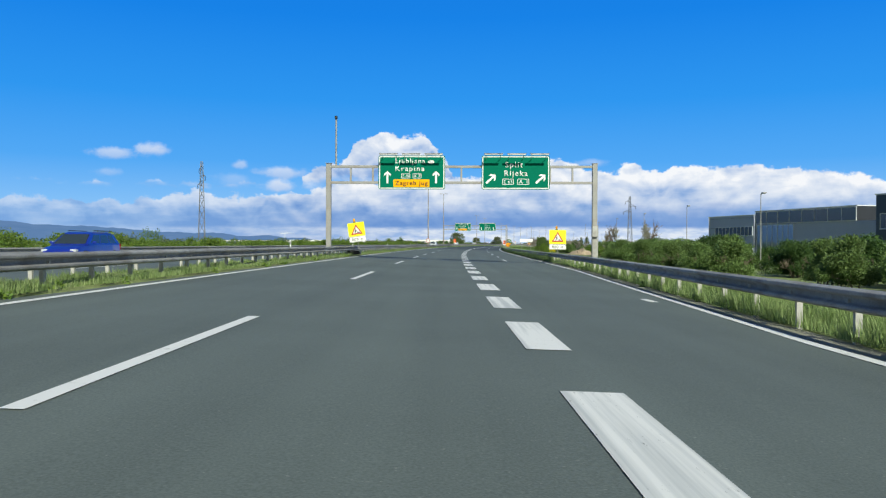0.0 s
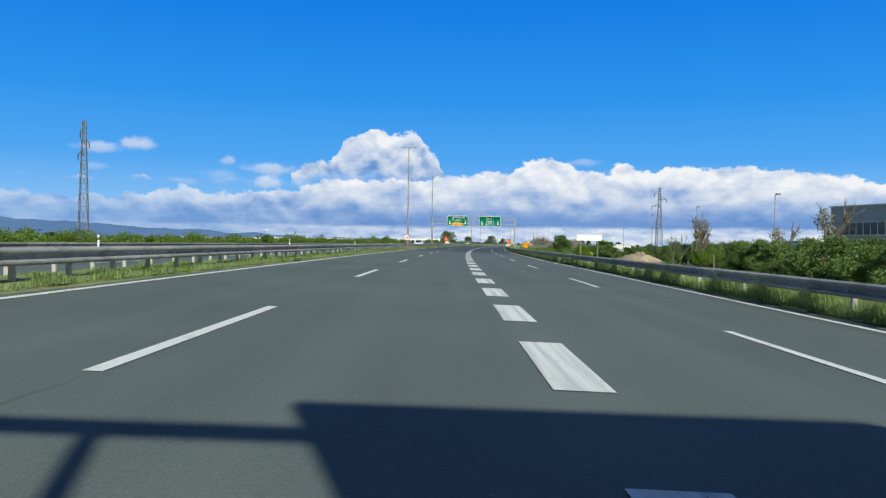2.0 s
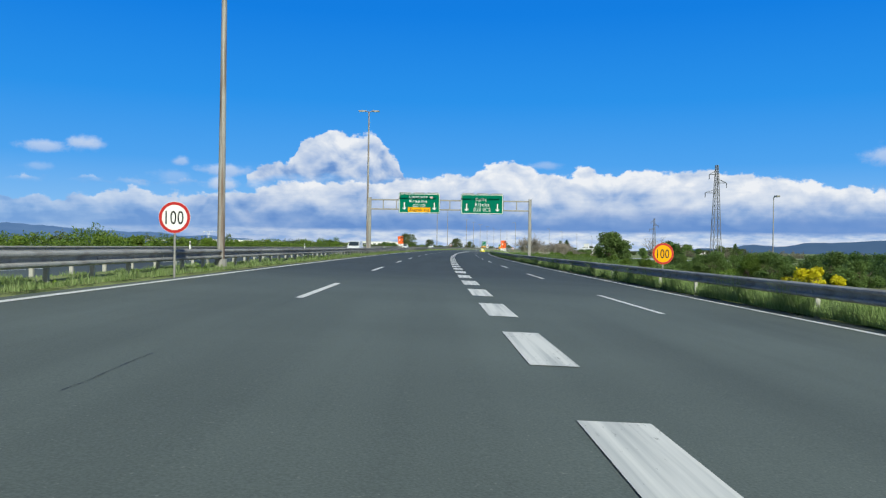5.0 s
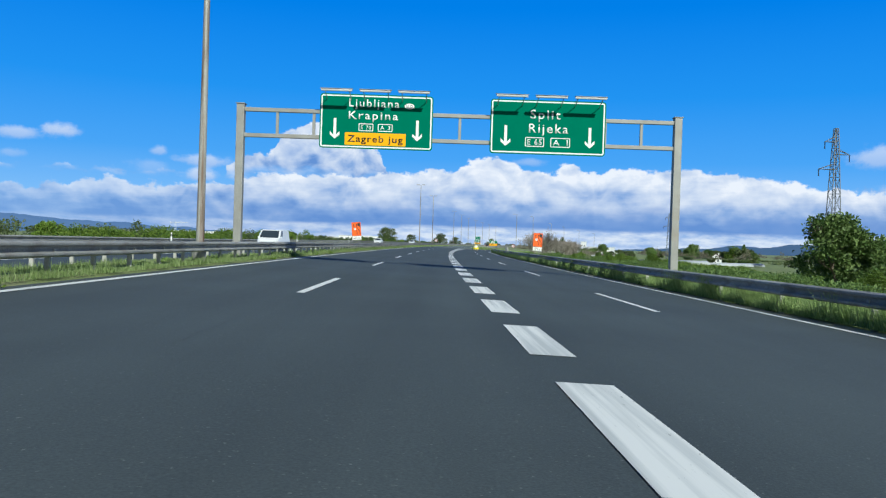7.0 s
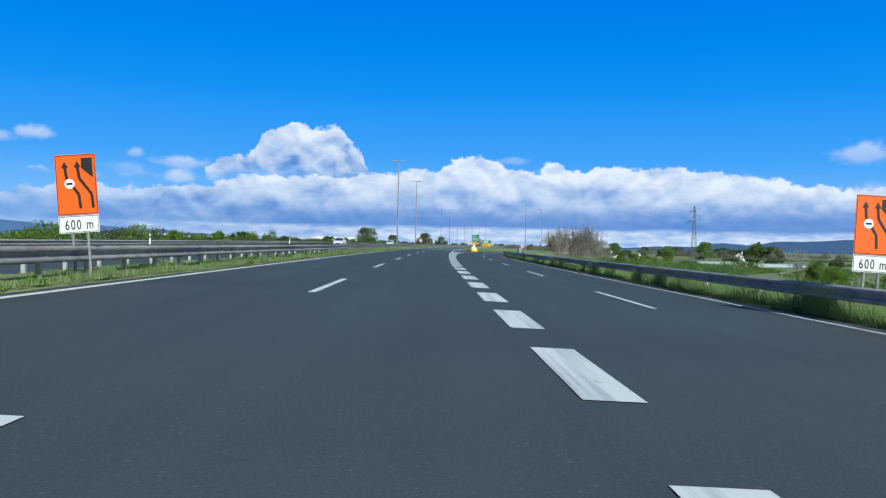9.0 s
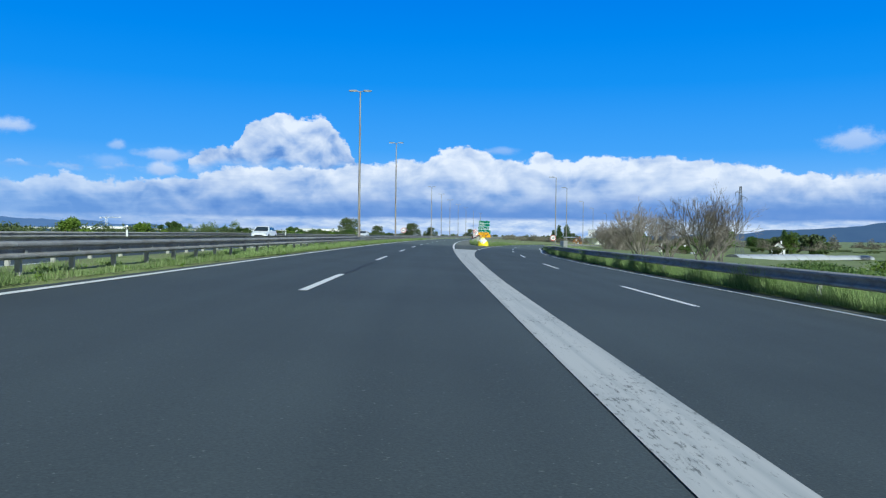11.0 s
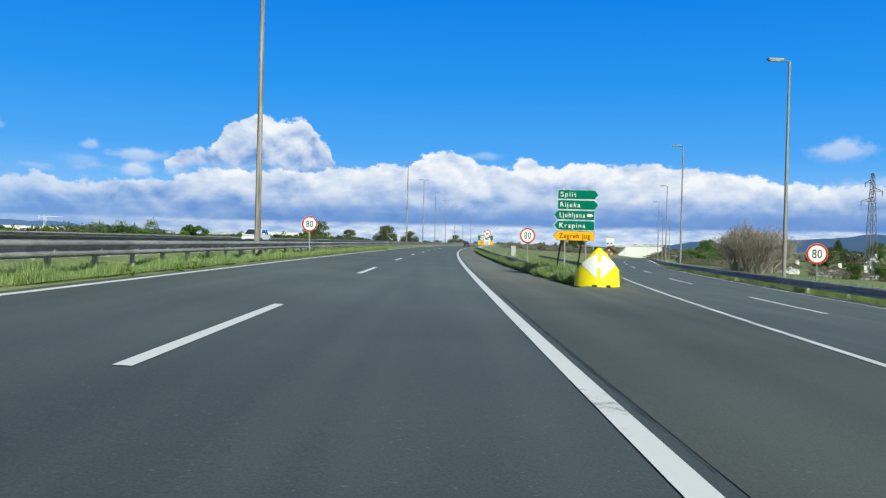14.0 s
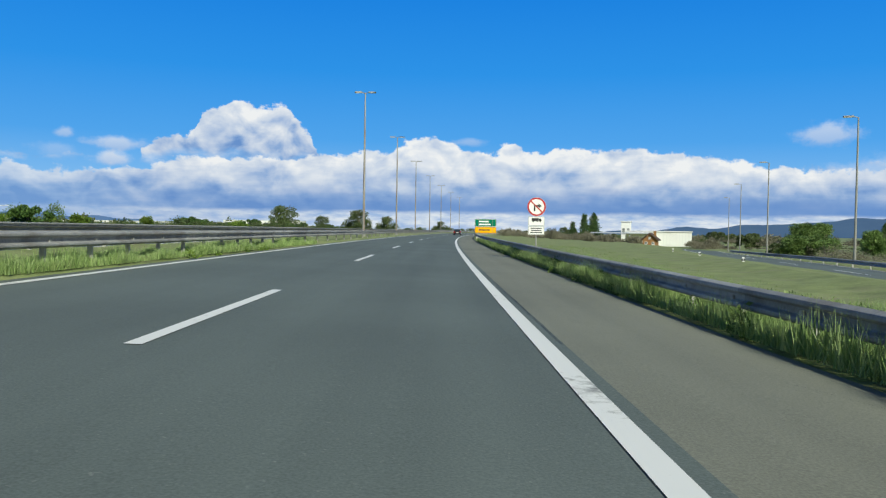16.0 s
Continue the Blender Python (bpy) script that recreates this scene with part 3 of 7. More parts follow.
        rr = node_math(n, l, "SQRT", node_math(n, l, "ADD", node_math(n, l, "MULTIPLY", dx, dx), node_math(n, l, "MULTIPLY", dz, dz)))
        rr = node_math(n, l, "MULTIPLY_ADD", node_math(n, l, "SUBTRACT", puff, 0.5), -2.0, rr)
        mk = n.new("ShaderNodeMapRange")
        mk.interpolation_type = "SMOOTHSTEP"
        mk.inputs["From Min"].default_value, mk.inputs["From Max"].default_value, mk.inputs["To Max"].default_value = 1.25, 0.30, st * 0.82
        l.new(rr, mk.inputs["Value"])
        tone = mix_colour(n, l, node_math(n, l, "MULTIPLY_ADD", dz, 0.5, 0.5, clamp=True), (0.45, 0.58, 0.82), (0.84, 0.88, 0.94))
        col = mix_colour(n, l, mk.outputs["Result"], col, tone)
    em = n.new("ShaderNodeEmission")
    l.new(col, em.inputs["Color"])
    # the sheet thins out towards its borders, where the sky itself goes on
    fade = n.new("ShaderNodeMapRange")
    fade.inputs["From Min"].default_value, fade.inputs["From Max"].default_value = 7.9, 5.5
    l.new(node_math(n, l, "ABSOLUTE", az), fade.inputs["Value"])
    fade2 = n.new("ShaderNodeMapRange")
    fade2.inputs["From Min"].default_value, fade2.inputs["From Max"].default_value = 5.4, 3.0
    l.new(el, fade2.inputs["Value"])
    tr = n.new("ShaderNodeBsdfTransparent")
    ms = n.new("ShaderNodeMixShader")
    l.new(node_math(n, l, "MULTIPLY", fade.outputs["Result"], fade2.outputs["Result"]), ms.inputs["Fac"])
    l.new(tr.outputs["BSDF"], ms.inputs[1])
    l.new(em.outputs["Emission"], ms.inputs[2])
    l.new(ms.outputs["Shader"], n["Material Output"].inputs["Surface"])
    return m


bm = bmesh.new()
uvl = bm.loops.layers.uv.new("UVMap")
grid, coord = [], {}
for i in range(81):
    az = AZ0 + (AZ1 - AZ0) * i / 80
    col = []
    for j in range(31):
        el = EL0 + (EL1 - EL0) * j / 30
        v = bm.verts.new(sky_point(az, el))
        coord[v] = (az / 10, el / 10)
        col.append(v)
    grid.append(col)
for i in range(80):
    for j in range(30):
        f = bm.faces.new((grid[i][j], grid[i + 1][j], grid[i + 1][j + 1], grid[i][j + 1]))
        for lp in f.loops:
            lp[uvl].uv = coord[lp.vert]
tagged(new("backdrop", mesh_from(bm, "backdrop", sky_material(), True)), "blue sky with a bank of white cumulus clouds", "sky", kind="structure")


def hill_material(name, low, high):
    """Wooded slopes that glow; the haze of kilometres of air is painted into their colours."""
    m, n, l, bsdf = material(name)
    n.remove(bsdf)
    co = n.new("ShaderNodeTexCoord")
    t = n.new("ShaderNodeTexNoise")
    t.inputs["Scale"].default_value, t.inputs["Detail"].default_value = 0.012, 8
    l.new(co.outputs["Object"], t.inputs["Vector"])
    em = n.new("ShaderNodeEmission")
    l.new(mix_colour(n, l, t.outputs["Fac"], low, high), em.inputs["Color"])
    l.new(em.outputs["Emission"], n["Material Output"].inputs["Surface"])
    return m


def hills(name, ridge, r, mat, seed, label):
    """A far ridge with a wooded crest: (azimuth, elevation) stops."""
    bm = bmesh.new()
    prev = None
    a0, a1 = ridge[0][0], ridge[-1][0]
    for i in range(241):
        az = a0 + (a1 - a0) * i / 240
        h = lerp(ridge, az)
        h += 0.22 * noise.noise(Vector((az * 0.5, seed, 0))) + 0.06 * noise.noise(Vector((az * 4.0, seed, 5)))
        row = [bm.verts.new(sky_point(az, -0.6, r)), bm.verts.new(sky_point(az, max(h, -0.5) * 0.6, r + 120)), bm.verts.new(sky_point(az, max(h, -0.45), r + 320))]
        if prev:
            for k in range(2):
                bm.faces.new((prev[k], row[k], row[k + 1], prev[k + 1]))
        prev = row
    return tagged(new(name, mesh_from(bm, name, mat, True)), label, "hills", kind="structure")


hills("backdrop_hills_near", [(10, -0.3), (19, 0.05), (25, 0.38), (29, 0.62), (32, 0.8), (37, 1.2), (45, 1.6), (60, 1.6), (80, 1.0)], 3700, hill_material("far wooded hills", (0.065, 0.13, 0.25), (0.09, 0.165, 0.28)), 2.0, "low wooded hills, air haze painted in as blue")
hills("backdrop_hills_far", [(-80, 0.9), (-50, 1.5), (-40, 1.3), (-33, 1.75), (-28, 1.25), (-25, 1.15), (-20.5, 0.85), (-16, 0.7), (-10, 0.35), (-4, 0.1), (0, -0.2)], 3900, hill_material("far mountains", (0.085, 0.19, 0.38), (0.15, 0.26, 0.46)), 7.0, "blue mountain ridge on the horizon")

# ---- ground: one sheet to the horizon ----
bm = bmesh.new()
axis = [-4400, -3000, -2000, -1300, -800, -500, -320, -220, -150, -110, -80, -60, -48, -40, -33, -28, -24, -20, -16, -12, -8, -4, 0, 4, 8, 12, 16, 20, 24, 28, 33, 38, 43, 50, 60, 75, 95, 120, 160, 220, 320, 500, 800, 1300, 2000, 3000, 4400]
ys = [-4400, -2500, -1200, -600, -300, -150] + [-80 + 20 * i for i in range(60)] + [1200, 1400, 1700, 2100, 2700, 3500, 4500]
rows = []
for y in ys:
    mid = road(math.asin(max(-0.5, min(0.5, y * BEND))) / BEND, 0).x if abs(y) < 1300 else road(1300, 0).x * (1 if y > 0 else 1)
    row = []
    for x in axis:
        px = mid + x
        if -200 < y < 1300:
            s, lat = station(px, y)
            z = level(lat, s)
        else:
            z = level(x)
        row.append(bm.verts.new((px, y, z - 0.10)))
    rows.append(row)
for r0, r1 in zip(rows, rows[1:]):
    for c in range(len(axis) - 1):
        bm.faces.new((r0[c], r0[c + 1], r1[c + 1], r1[c]))
tagged(new("ground", mesh_from(bm, "ground", GROUND, True)), "flat green fields with dry patches", "ground", kind="structure")

# ---- carriageways ----
GORE = 404.0
ROAD_RIGHT = [(s, v + (0.35 if s < 340 else 0.6)) for s, v in RIGHT]
strip("road", const(-6.85), ROAD_RIGHT, 0.0, ASPHALT, steps(-60, GORE, 6), label="grey asphalt carriageway, shade painted into its colour further on", category="road", cols=6)
strip("road", const(-6.85), const(1.32), 0.0, ASPHALT, steps(GORE, 1300, 10), label="grey asphalt carriageway beyond the exit", category="road", cols=4)
SHOULDER_EDGE = [(GORE, 4.0), (410, 3.7), (425, 3.6), (470, 3.5), (1300, 3.5)]
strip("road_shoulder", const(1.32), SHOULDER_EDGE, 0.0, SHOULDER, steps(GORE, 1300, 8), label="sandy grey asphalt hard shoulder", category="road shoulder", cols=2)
strip("road_slip", [(s, v - 0.5) for s, v in RAMP_LEFT], [(s, v + 0.6) for s, v in RIGHT], 0.0, ASPHALT, steps(GORE, 600, 4), label="asphalt slip road curving away", category="road", cols=3)
strip("road_opposite", const(-20.2), const(-9.6), 0.0, ASPHALT, steps(-80, 1300, 12), label="asphalt carriageway of the opposite direction", category="road", cols=3)
strip("road_nose", [(370, 1.32), (GORE, 1.32)], [(370, 3.05), (379, 3.85), (395, 5.4), (402, 6.2), (GORE, 6.4)], 0.006, SHOULDER, steps(370, GORE, 3), label="sandy grey paved nose between the roads", category="road", cols=2)


strip("road_nose", [(403.9, 3.9), (406, 4.9), (409.5, 6.5)], [(403.9, 6.1), (409.5, 6.9)], 0.150, SHOULDER, steps(403.9, 409.5, 0.8), label="gritty paving round the exit nose", category="road", lift=lambda s, f: -0.146, cols=2)


# ---- markings, 8 mm of paint ----
def marking(name, a, b, s0, s1, mat, label, z=0.009, step=6.0):
    """A painted line between two lat tables."""
    return strip(name, a, b, z, mat, steps(s0, s1, step), label=label, category="road marking")


def shifted(table, d):
    return [(s, v + d) for s, v in table]


marking("edge_line", const(LEFT_LINE - 0.09), const(LEFT_LINE + 0.09), -50, 1300, PAINT, "continuous white edge line along the median")
marking("edge_line", shifted(RIGHT, -0.10), shifted(RIGHT, 0.10), -50, 600, PAINT, "continuous white edge line along the verge")
marking("edge_line", const(0.985), const(1.185), 369.6, 1300, PAINT, "broad continuous white line beside the shoulder")
marking("edge_line", shifted(RAMP_LEFT, -0.07), shifted(RAMP_LEFT, 0.07), 369.6, 600, LINE_PAINT, "white edge line along the slip road", step=3)
marking("gore_marking", [(284, 0.88), (320, 0.98), (369, 1.0)], [(284, 1.42), (317, 1.62), (344, 2.05), (357, 2.55), (369, 3.2)], 284, 369, WORN_PAINT, "broad worn white wedge with cracked paint", step=3)
# dash stations are placed to fit the camera's view and not quite evenly spaced: count and station
LONG = [(-2, -13.2), (0, 23.0), (1, 41.3), (2, 59.2), (3, 76.5), (4, 94.7), (5, 113.1), (6, 131.0), (9, 185.1), (10, 202.9), (12, 240.3), (13, 258.4), (16, 311.6), (17, 330.2), (18, 348.9), (20, 386.2), (70, 1327.0)]
for k in range(-2, 68):
    s = lerp(LONG, k)
    marking("lane_dash", const(MID_LINE - 0.08), const(MID_LINE + 0.08), s, s + 6.3, PAINT, "white lane dash")
SHORT = [(-8, -36.0), (0, 8.7), (7, 48.1), (12, 76.2), (13, 82.0), (16, 97.9), (18, 109.1), (19, 113.9), (21, 124.4), (30, 175.1), (33, 191.2), (34, 196.0), (37, 211.7), (41, 232.8), (42, 237.5), (46, 258.5), (50, 279.5)]
for k in range(-8, 51):
    s = lerp(SHORT, k)
    marking("exit_dash", const(WIDE_LINE - 0.25), const(WIDE_LINE + 0.25), s, s + 3.1, SCUFFED_PAINT, "broad short white dash, scuffed by tyres")
LANE_R = [(57, 4.2), (68, 4.25), (78, 4.58), (250, 4.58), (330, 4.85), (349, 5.5), (369, 6.4), (387, 7.75), (402, 9.15), (418, 11.0), (440, 14.5), (458, 17.6), (477, 21.2), (495, 25.0), (530, 32.0)]
THIN = [(2, 58.8), (3, 77.0), (5, 112.8), (6, 131.5), (9, 185.2), (10, 204.0), (11, 222.1), (12, 240.7), (13, 259.0), (17, 329.6), (18, 348.3), (19, 366.4), (20, 383.0), (31, 550.0)]
for k in range(2, 32):
    s = lerp(THIN, k)
    marking("lane_dash", shifted(LANE_R, -0.07), shifted(LANE_R, 0.07), s, s + 6.2, PAINT, "thin white lane dash", step=3)
marking("lane_dash", const(4.55), const(4.75), 17.6, 18.6, PAINT, "short white mark where the lane begins")
marking("edge_line", const(-10.35), const(-10.2), -60, 1300, PAINT, "white edge line of the opposite carriageway")
for k in range(-3, 60):
    s = 12 + 18.13 * k
    marking("lane_dash", const(-14.3), const(-14.15), s, s + 6, PAINT, "white lane dash")


# ---- sealed cracks in the surface ----
TAR = surface("crack filler", (0.022, 0.022, 0.022), 0.7, spread=0.3, scale=3, fine=30, bump=0.1)


def crack(s0, s1, lat, wander, width, seed, label, z=0.013):
    """A jagged dark line that wanders along the road."""
    rng = random.Random(seed)
    mid, s, x = [], s0, lat
    while s < s1:
        mid.append((s, x + rng.uniform(-wander, wander)))
        x = lat + (x - lat) * 0.6 + rng.uniform(-wander, wander)
        s += rng.uniform(0.06, 0.22)
    a, b = [], []
    for s, v in mid:
        w = width * rng.uniform(0.15, 1.3)
        a.append((s, v - w / 2))
        b.append((s, v + w / 2))
    return strip("road_crack", a, b, z, TAR, [m[0] for m in mid], label=label, category="road crack")


def winding_crack(s0, s1, table, wander, width, seed, label, z=0.016):
    """A crack that follows a lat table in gentle turns, now wider, now closing."""
    rng = random.Random(seed)
    a, b, at, s, drift = [], [], [], s0, 0.0
    while s < s1:
        drift = drift * 0.82 + rng.uniform(-wander, wander)
        v = lerp(table, s) + drift
        w = width * (0.35 + 1.1 * abs(noise.noise(Vector((s * 1.7, seed, 0))))) * rng.uniform(0.6, 1.4)
        a.append((s, v - w / 2))
        b.append((s, v + w / 2))
        at.append(s)
        s += rng.uniform(0.05, 0.12)
    return strip("road_crack", a, b, z, TAR, at, label=label, category="road crack")


for i, (s0, s1) in enumerate(((101.1, 107.5), (317.9, 327.5))):
    crack(s0, s1, -2.58, 0.025, 0.011 if s0 != 317.9 else 0.075, 50 + i, "dark jagged crack along the lane joint")
def cross_crack(s, lat0, lat1, slope, wander, width, seed, label, z=0.006):
    """A sealed crack across the lanes: it runs from lat0 to lat1 and drifts along the road by slope."""
    rng = random.Random(seed)
    bm = bmesh.new()
    prev, lat, drift = None, lat0, 0.0
    while lat < lat1:
        drift = drift * 0.85 + rng.uniform(-wander, wander)
        at = s + slope * (lat - lat0) + drift
        w = width * rng.uniform(0.4, 1.4)
        pair = [bm.verts.new(road(at - w / 2, lat, z)), bm.verts.new(road(at + w / 2, lat, z))]
        if prev:
            bm.faces.new((prev[0], pair[0], pair[1], prev[1]))
        prev = pair
        lat += rng.uniform(0.08, 0.2)
    return tagged(new("road_crack", mesh_from(bm, "road_crack", TAR)), label, "road crack", kind="structure")


for i, (s, a, b, k, w) in enumerate(((436.8, -3.5, -2.0, 1.2, 0.055), (436.9, -2.25, -1.9, 1.6, 0.05), (439.9, -3.1, -2.5, -2.2, 0.06), (438.7, -2.6, -1.7, -0.1, 0.03))):
    cross_crack(s, a, b, k, 0.07, w, 140 + i, "sealed crack across the lane joint")
for i, (s, a, b, k) in enumerate(((438.2, 1.5, 3.2, 0.1), (442.2, 2.9, 3.45, -3.0), (436.9, 1.9, 2.9, -0.4), (437.6, 2.2, 3.3, -0.3), (428.0, 1.6, 3.0, 0.4))):
    cross_crack(s, a, b, k, 0.06, 0.012, 150 + i, "thin crack across the hard shoulder")
# the paving joint under the lane dashes, open in places
for i, (s0, s1) in enumerate(((45, 48.5), (52, 54), (56.5, 59), (67, 69), (72, 76), (85, 87), (90.5, 94), (121, 123.5), (127, 130), (139, 141), (147, 149.5), (177, 179), (195, 198), (337, 340), (343, 344.5), (346, 348.5), (357, 359.5), (363, 366), (377, 379), (396, 398.5))):
    winding_crack(s0, s1, const(MID_LINE + 0.02), 0.014, 0.008, 110 + i, "thin open joint between the lanes", 0.006)
SEAM = [(316, 1.25), (320, 1.20), (325, 1.32), (331, 1.38), (336, 1.27), (341, 1.40), (346, 1.62), (352, 1.70), (358, 1.9)]
winding_crack(316, 330, SEAM, 0.030, 0.014, 71, "thin broken crack in the worn white wedge")
winding_crack(329.5, 341, SEAM, 0.035, 0.026, 72, "open crack wandering through the worn white wedge")
winding_crack(341, 356, SEAM, 0.030, 0.020, 73, "crack wandering through the worn white wedge")
for i, (s0, d) in enumerate(((316.5, 0.14), (318.3, -0.12), (329.8, 0.16), (332.0, 0.14), (333.4, -0.10), (344.2, 0.18))):
    winding_crack(s0, s0 + 1.7, shifted(SEAM, d), 0.05, 0.014, 90 + i, "short branch of the crack in the wedge")
for i, s0 in enumerate((384, 404, 424, 444, 470)):
    crack(s0, s0 + 14, 1.30, 0.007, 0.012, 80 + i, "dark joint beside the shoulder line")


# ---- verges, raised above the asphalt ----
def heave(seed, amp):
    return lambda s, f: amp * noise.noise(Vector((s * 0.35, f * 3, seed))) - 0.16 * (1 if f in (0.0, 1.0) else 0)


GRAVEL = surface("sandy gravel margin", (0.30, 0.285, 0.215), 0.95, spread=0.3, scale=2.0, fine=30, bump=0.6, dirt=(0.17, 0.19, 0.08), dirt_amount=0.7, dirt_scale=1.4)
strip("verge_margin", shifted(RIGHT, 0.13), shifted(RIGHT, 0.62), 0.006, GRAVEL, steps(-60, 600, 3), label="narrow sandy margin between the edge line and the grass", category="verge", cols=2)
strip("verge_median", const(-9.7), const(-6.72), 0.13, VERGE, steps(-60, 1300, 2.5), label="grassy median strip under the barrier", category="verge", lift=heave(1, 0.05), cols=6)
strip("verge_slope", [(s, v + 0.40) for s, v in RIGHT], [(s, v + 6.5) for s, v in RIGHT], 0.10, VERGE, steps(-60, 600, 2.5), label="grassy roadside verge", category="verge", lift=heave(2, 0.06), cols=6)
def island_crest(s, f):
    """The island swells towards the slip road further on."""
    swell = 0.34 * max(0.0, min(1.0, (s - 432) / 22)) * math.exp(-((f - 0.80) / 0.16) ** 2)
    return 0.06 * noise.noise(Vector((s * 0.35, f * 3, 3))) - 0.16 * (1 if f in (0.0, 1.0) else 0) + swell


NOSE_L = [(405, 5.0), (407, 4.0), (412, 3.75), (425, 3.55), (470, 3.45), (1300, 3.45)]
NOSE_R = [(405, 5.4), (409, 6.5), (413, 7.15), (424, 8.7), (440, 11.0), (458, 13.9), (477, 17.4), (495, 21.2), (530, 28.4), (560, 35.4), (600, 45.8), (700, 60), (1300, 60)]
strip("verge_island", NOSE_L, NOSE_R, 0.10, VERGE, steps(406.1, 1000, 2.0), label="grass island between the road and the slip road", category="verge", lift=island_crest, cols=8)
strip("verge_outer", const(-25.5), const(-20.1), 0.12, VERGE, steps(-80, 1300, 6), label="grassy verge of the opposite carriageway", category="verge", lift=heave(4, 0.06), cols=4)


# ---- guardrails ----
def beam_mesh(length):
    """A W-profile steel beam, 0.31 m high, its top at z = 0.75."""
    prof = [(0.0, 0.0), (0.025, 0.008), (0.088, 0.030), (0.098, 0.045), (0.098, 0.075), (0.088, 0.090), (0.014, 0.112), (0.004, 0.128), (0.004, 0.182), (0.014, 0.198),
            (0.088, 0.220), (0.098, 0.235), (0.098, 0.265), (0.088, 0.280), (0.025, 0.302), (0.0, 0.31)]
    bm = bmesh.new()
    ends = []
    for y in (0.0, length + 0.02):
        for off in (0.0, -0.004):
            ends.append([bm.verts.new((x + off, y, 0.44 + z)) for x, z in prof])
    a, a2, b, b2 = ends
    for i in range(len(prof) - 1):
        bm.faces.new((a[i], b[i], b[i + 1], a[i + 1]))
        bm.faces.new((a2[i + 1], b2[i + 1], b2[i], a2[i]))
    bm.faces.new((a[0], a2[0], b2[0], b[0]))
    bm.faces.new((a[-1], b[-1], b2[-1], a2[-1]))
    bmesh.ops.recalc_face_normals(bm, faces=bm.faces)
    return mesh_from(bm, "beam", ZINC)


def post_mesh():
    """A folded C-section post with its spacer block."""
    bm = bmesh.new()
    box(bm, -0.045, 0.045, -0.05, -0.044, -0.25, 0.60)
    box(bm, -0.035, -0.029, -0.044, 0.05, -0.25, 0.60)
    box(bm, 0.029, 0.035, -0.044, 0.05, -0.25, 0.60)
    box(bm, 0.035, 0.135, -0.04, 0.04, 0.48, 0.60)
    box(bm, -0.12, -0.035, -0.045, 0.045, 0.55, 0.60)
    return mesh_from(bm, "post", ZINC_POST)


BEAM, BEAM_LONG, POST = beam_mesh(4.0), beam_mesh(12.0), post_mesh()


def guardrail(lat, s0, s1, side, label, near_until=620.0, lift=0.0, group="steel guardrails", dense_until=470.0):
    """Beams and posts along a lat table; side +1: the face looks to the right. Far posts are joined."""
    rise = lift if isinstance(lift, list) else const(lift)
    rail = thing("guardrail", Matrix.Identity(4), label, "guardrail", group)
    s = s0
    flip = Matrix.Diagonal((side, 1, 1, 1))
    far_posts = bmesh.new()
    while s < s1:
        d = 4.0 if s < near_until else 12.0
        a, b = road(s, lerp(lat, s), lerp(rise, s)), road(s + d, lerp(lat, s + d), lerp(rise, s + d))
        m = Matrix.Translation(a) @ (b - a).to_track_quat("Y", "Z").to_matrix().to_4x4()
        ob = part("beam", BEAM if d == 4.0 else BEAM_LONG, None, rail)
        ob.matrix_world = m @ flip @ Matrix.Translation((0.10, 0, 0))
        y = 0.4
        while y < d:
            if s < near_until:
                p = part("post", POST, None, rail)
                p.matrix_world = m @ Matrix.Translation((0, y, 0)) @ flip
            else:
                box(far_posts, -0.045, 0.045, -0.06, 0.06, -0.25, 0.70, 0.0, m @ Matrix.Translation((0, y, 0)))
            y += 2.0 if s < dense_until else 4.0
        s += d
    if far_posts.verts:
        tagged(part("far_posts", far_posts, ZINC, rail), kind="stuff")
    return rail


guardrail(const(-7.22), -30, 1200, 1, "weathered galvanised guardrail along the grassy median", lift=[(0, -0.05), (300, -0.04), (380, 0.0)])
guardrail(const(-9.15), -28.7, 1200, -1, "galvanised guardrail on the far side of the median", lift=[(0, -0.04), (260, 0.0), (370, -0.09)])
guardrail([(s, v + 0.62) for s, v in RIGHT], -30, 560, -1, "galvanised guardrail along the outer verge", dense_until=130.0, lift=[(358, 0.0), (385, -0.22), (600, -0.25)])
guardrail([(415, 4.15), (420, 4.05), (432, 4.0), (1200, 4.0)], 417.8, 1100, -1, "galvanised guardrail beside the hard shoulder", lift=[(417, -0.22), (440, -0.15), (475, -0.05), (510, 0.0)])
guardrail([(417, 6.45), (424, 6.8), (432, 7.2), (440, 7.6), (452, 8.1)], 418, 449, 1, "galvanised guardrail along the inner side of the slip road", lift=-0.22)
guardrail(const(-20.9), -40, 1200, 1, "galvanised guardrail beyond the opposite carriageway", near_until=-100)
# sloping end piece of the rail at the island
tail = thing("guardrail_end", stand(415.7, 4.15, -0.22, 1.0), "sloping guardrail end piece dug into the grass", "guardrail")
bm = bmesh.new()
lo = [bm.verts.new((x, 0.0, z)) for x, z in ((-0.19, 0.02), (-0.10, 0.10), (-0.19, 0.17), (-0.10, 0.24), (-0.19, 0.31))]
hi = [bm.verts.new((x, 2.15, 0.44 + z)) for x, z in ((-0.19, 0.0), (-0.10, 0.075), (-0.17, 0.155), (-0.10, 0.235), (-0.19, 0.31))]
for i in range(4):
    bm.faces.new((lo[i], hi[i], hi[i + 1], lo[i + 1]))
bmesh.ops.solidify(bm, geom=list(bm.faces), thickness=0.006)
part("beam", bm, ZINC, tail)
bm = bmesh.new()
box(bm, -0.045, 0.045, 1.0, 1.1, -0.2, 0.40)
part("post", bm, ZINC, tail)


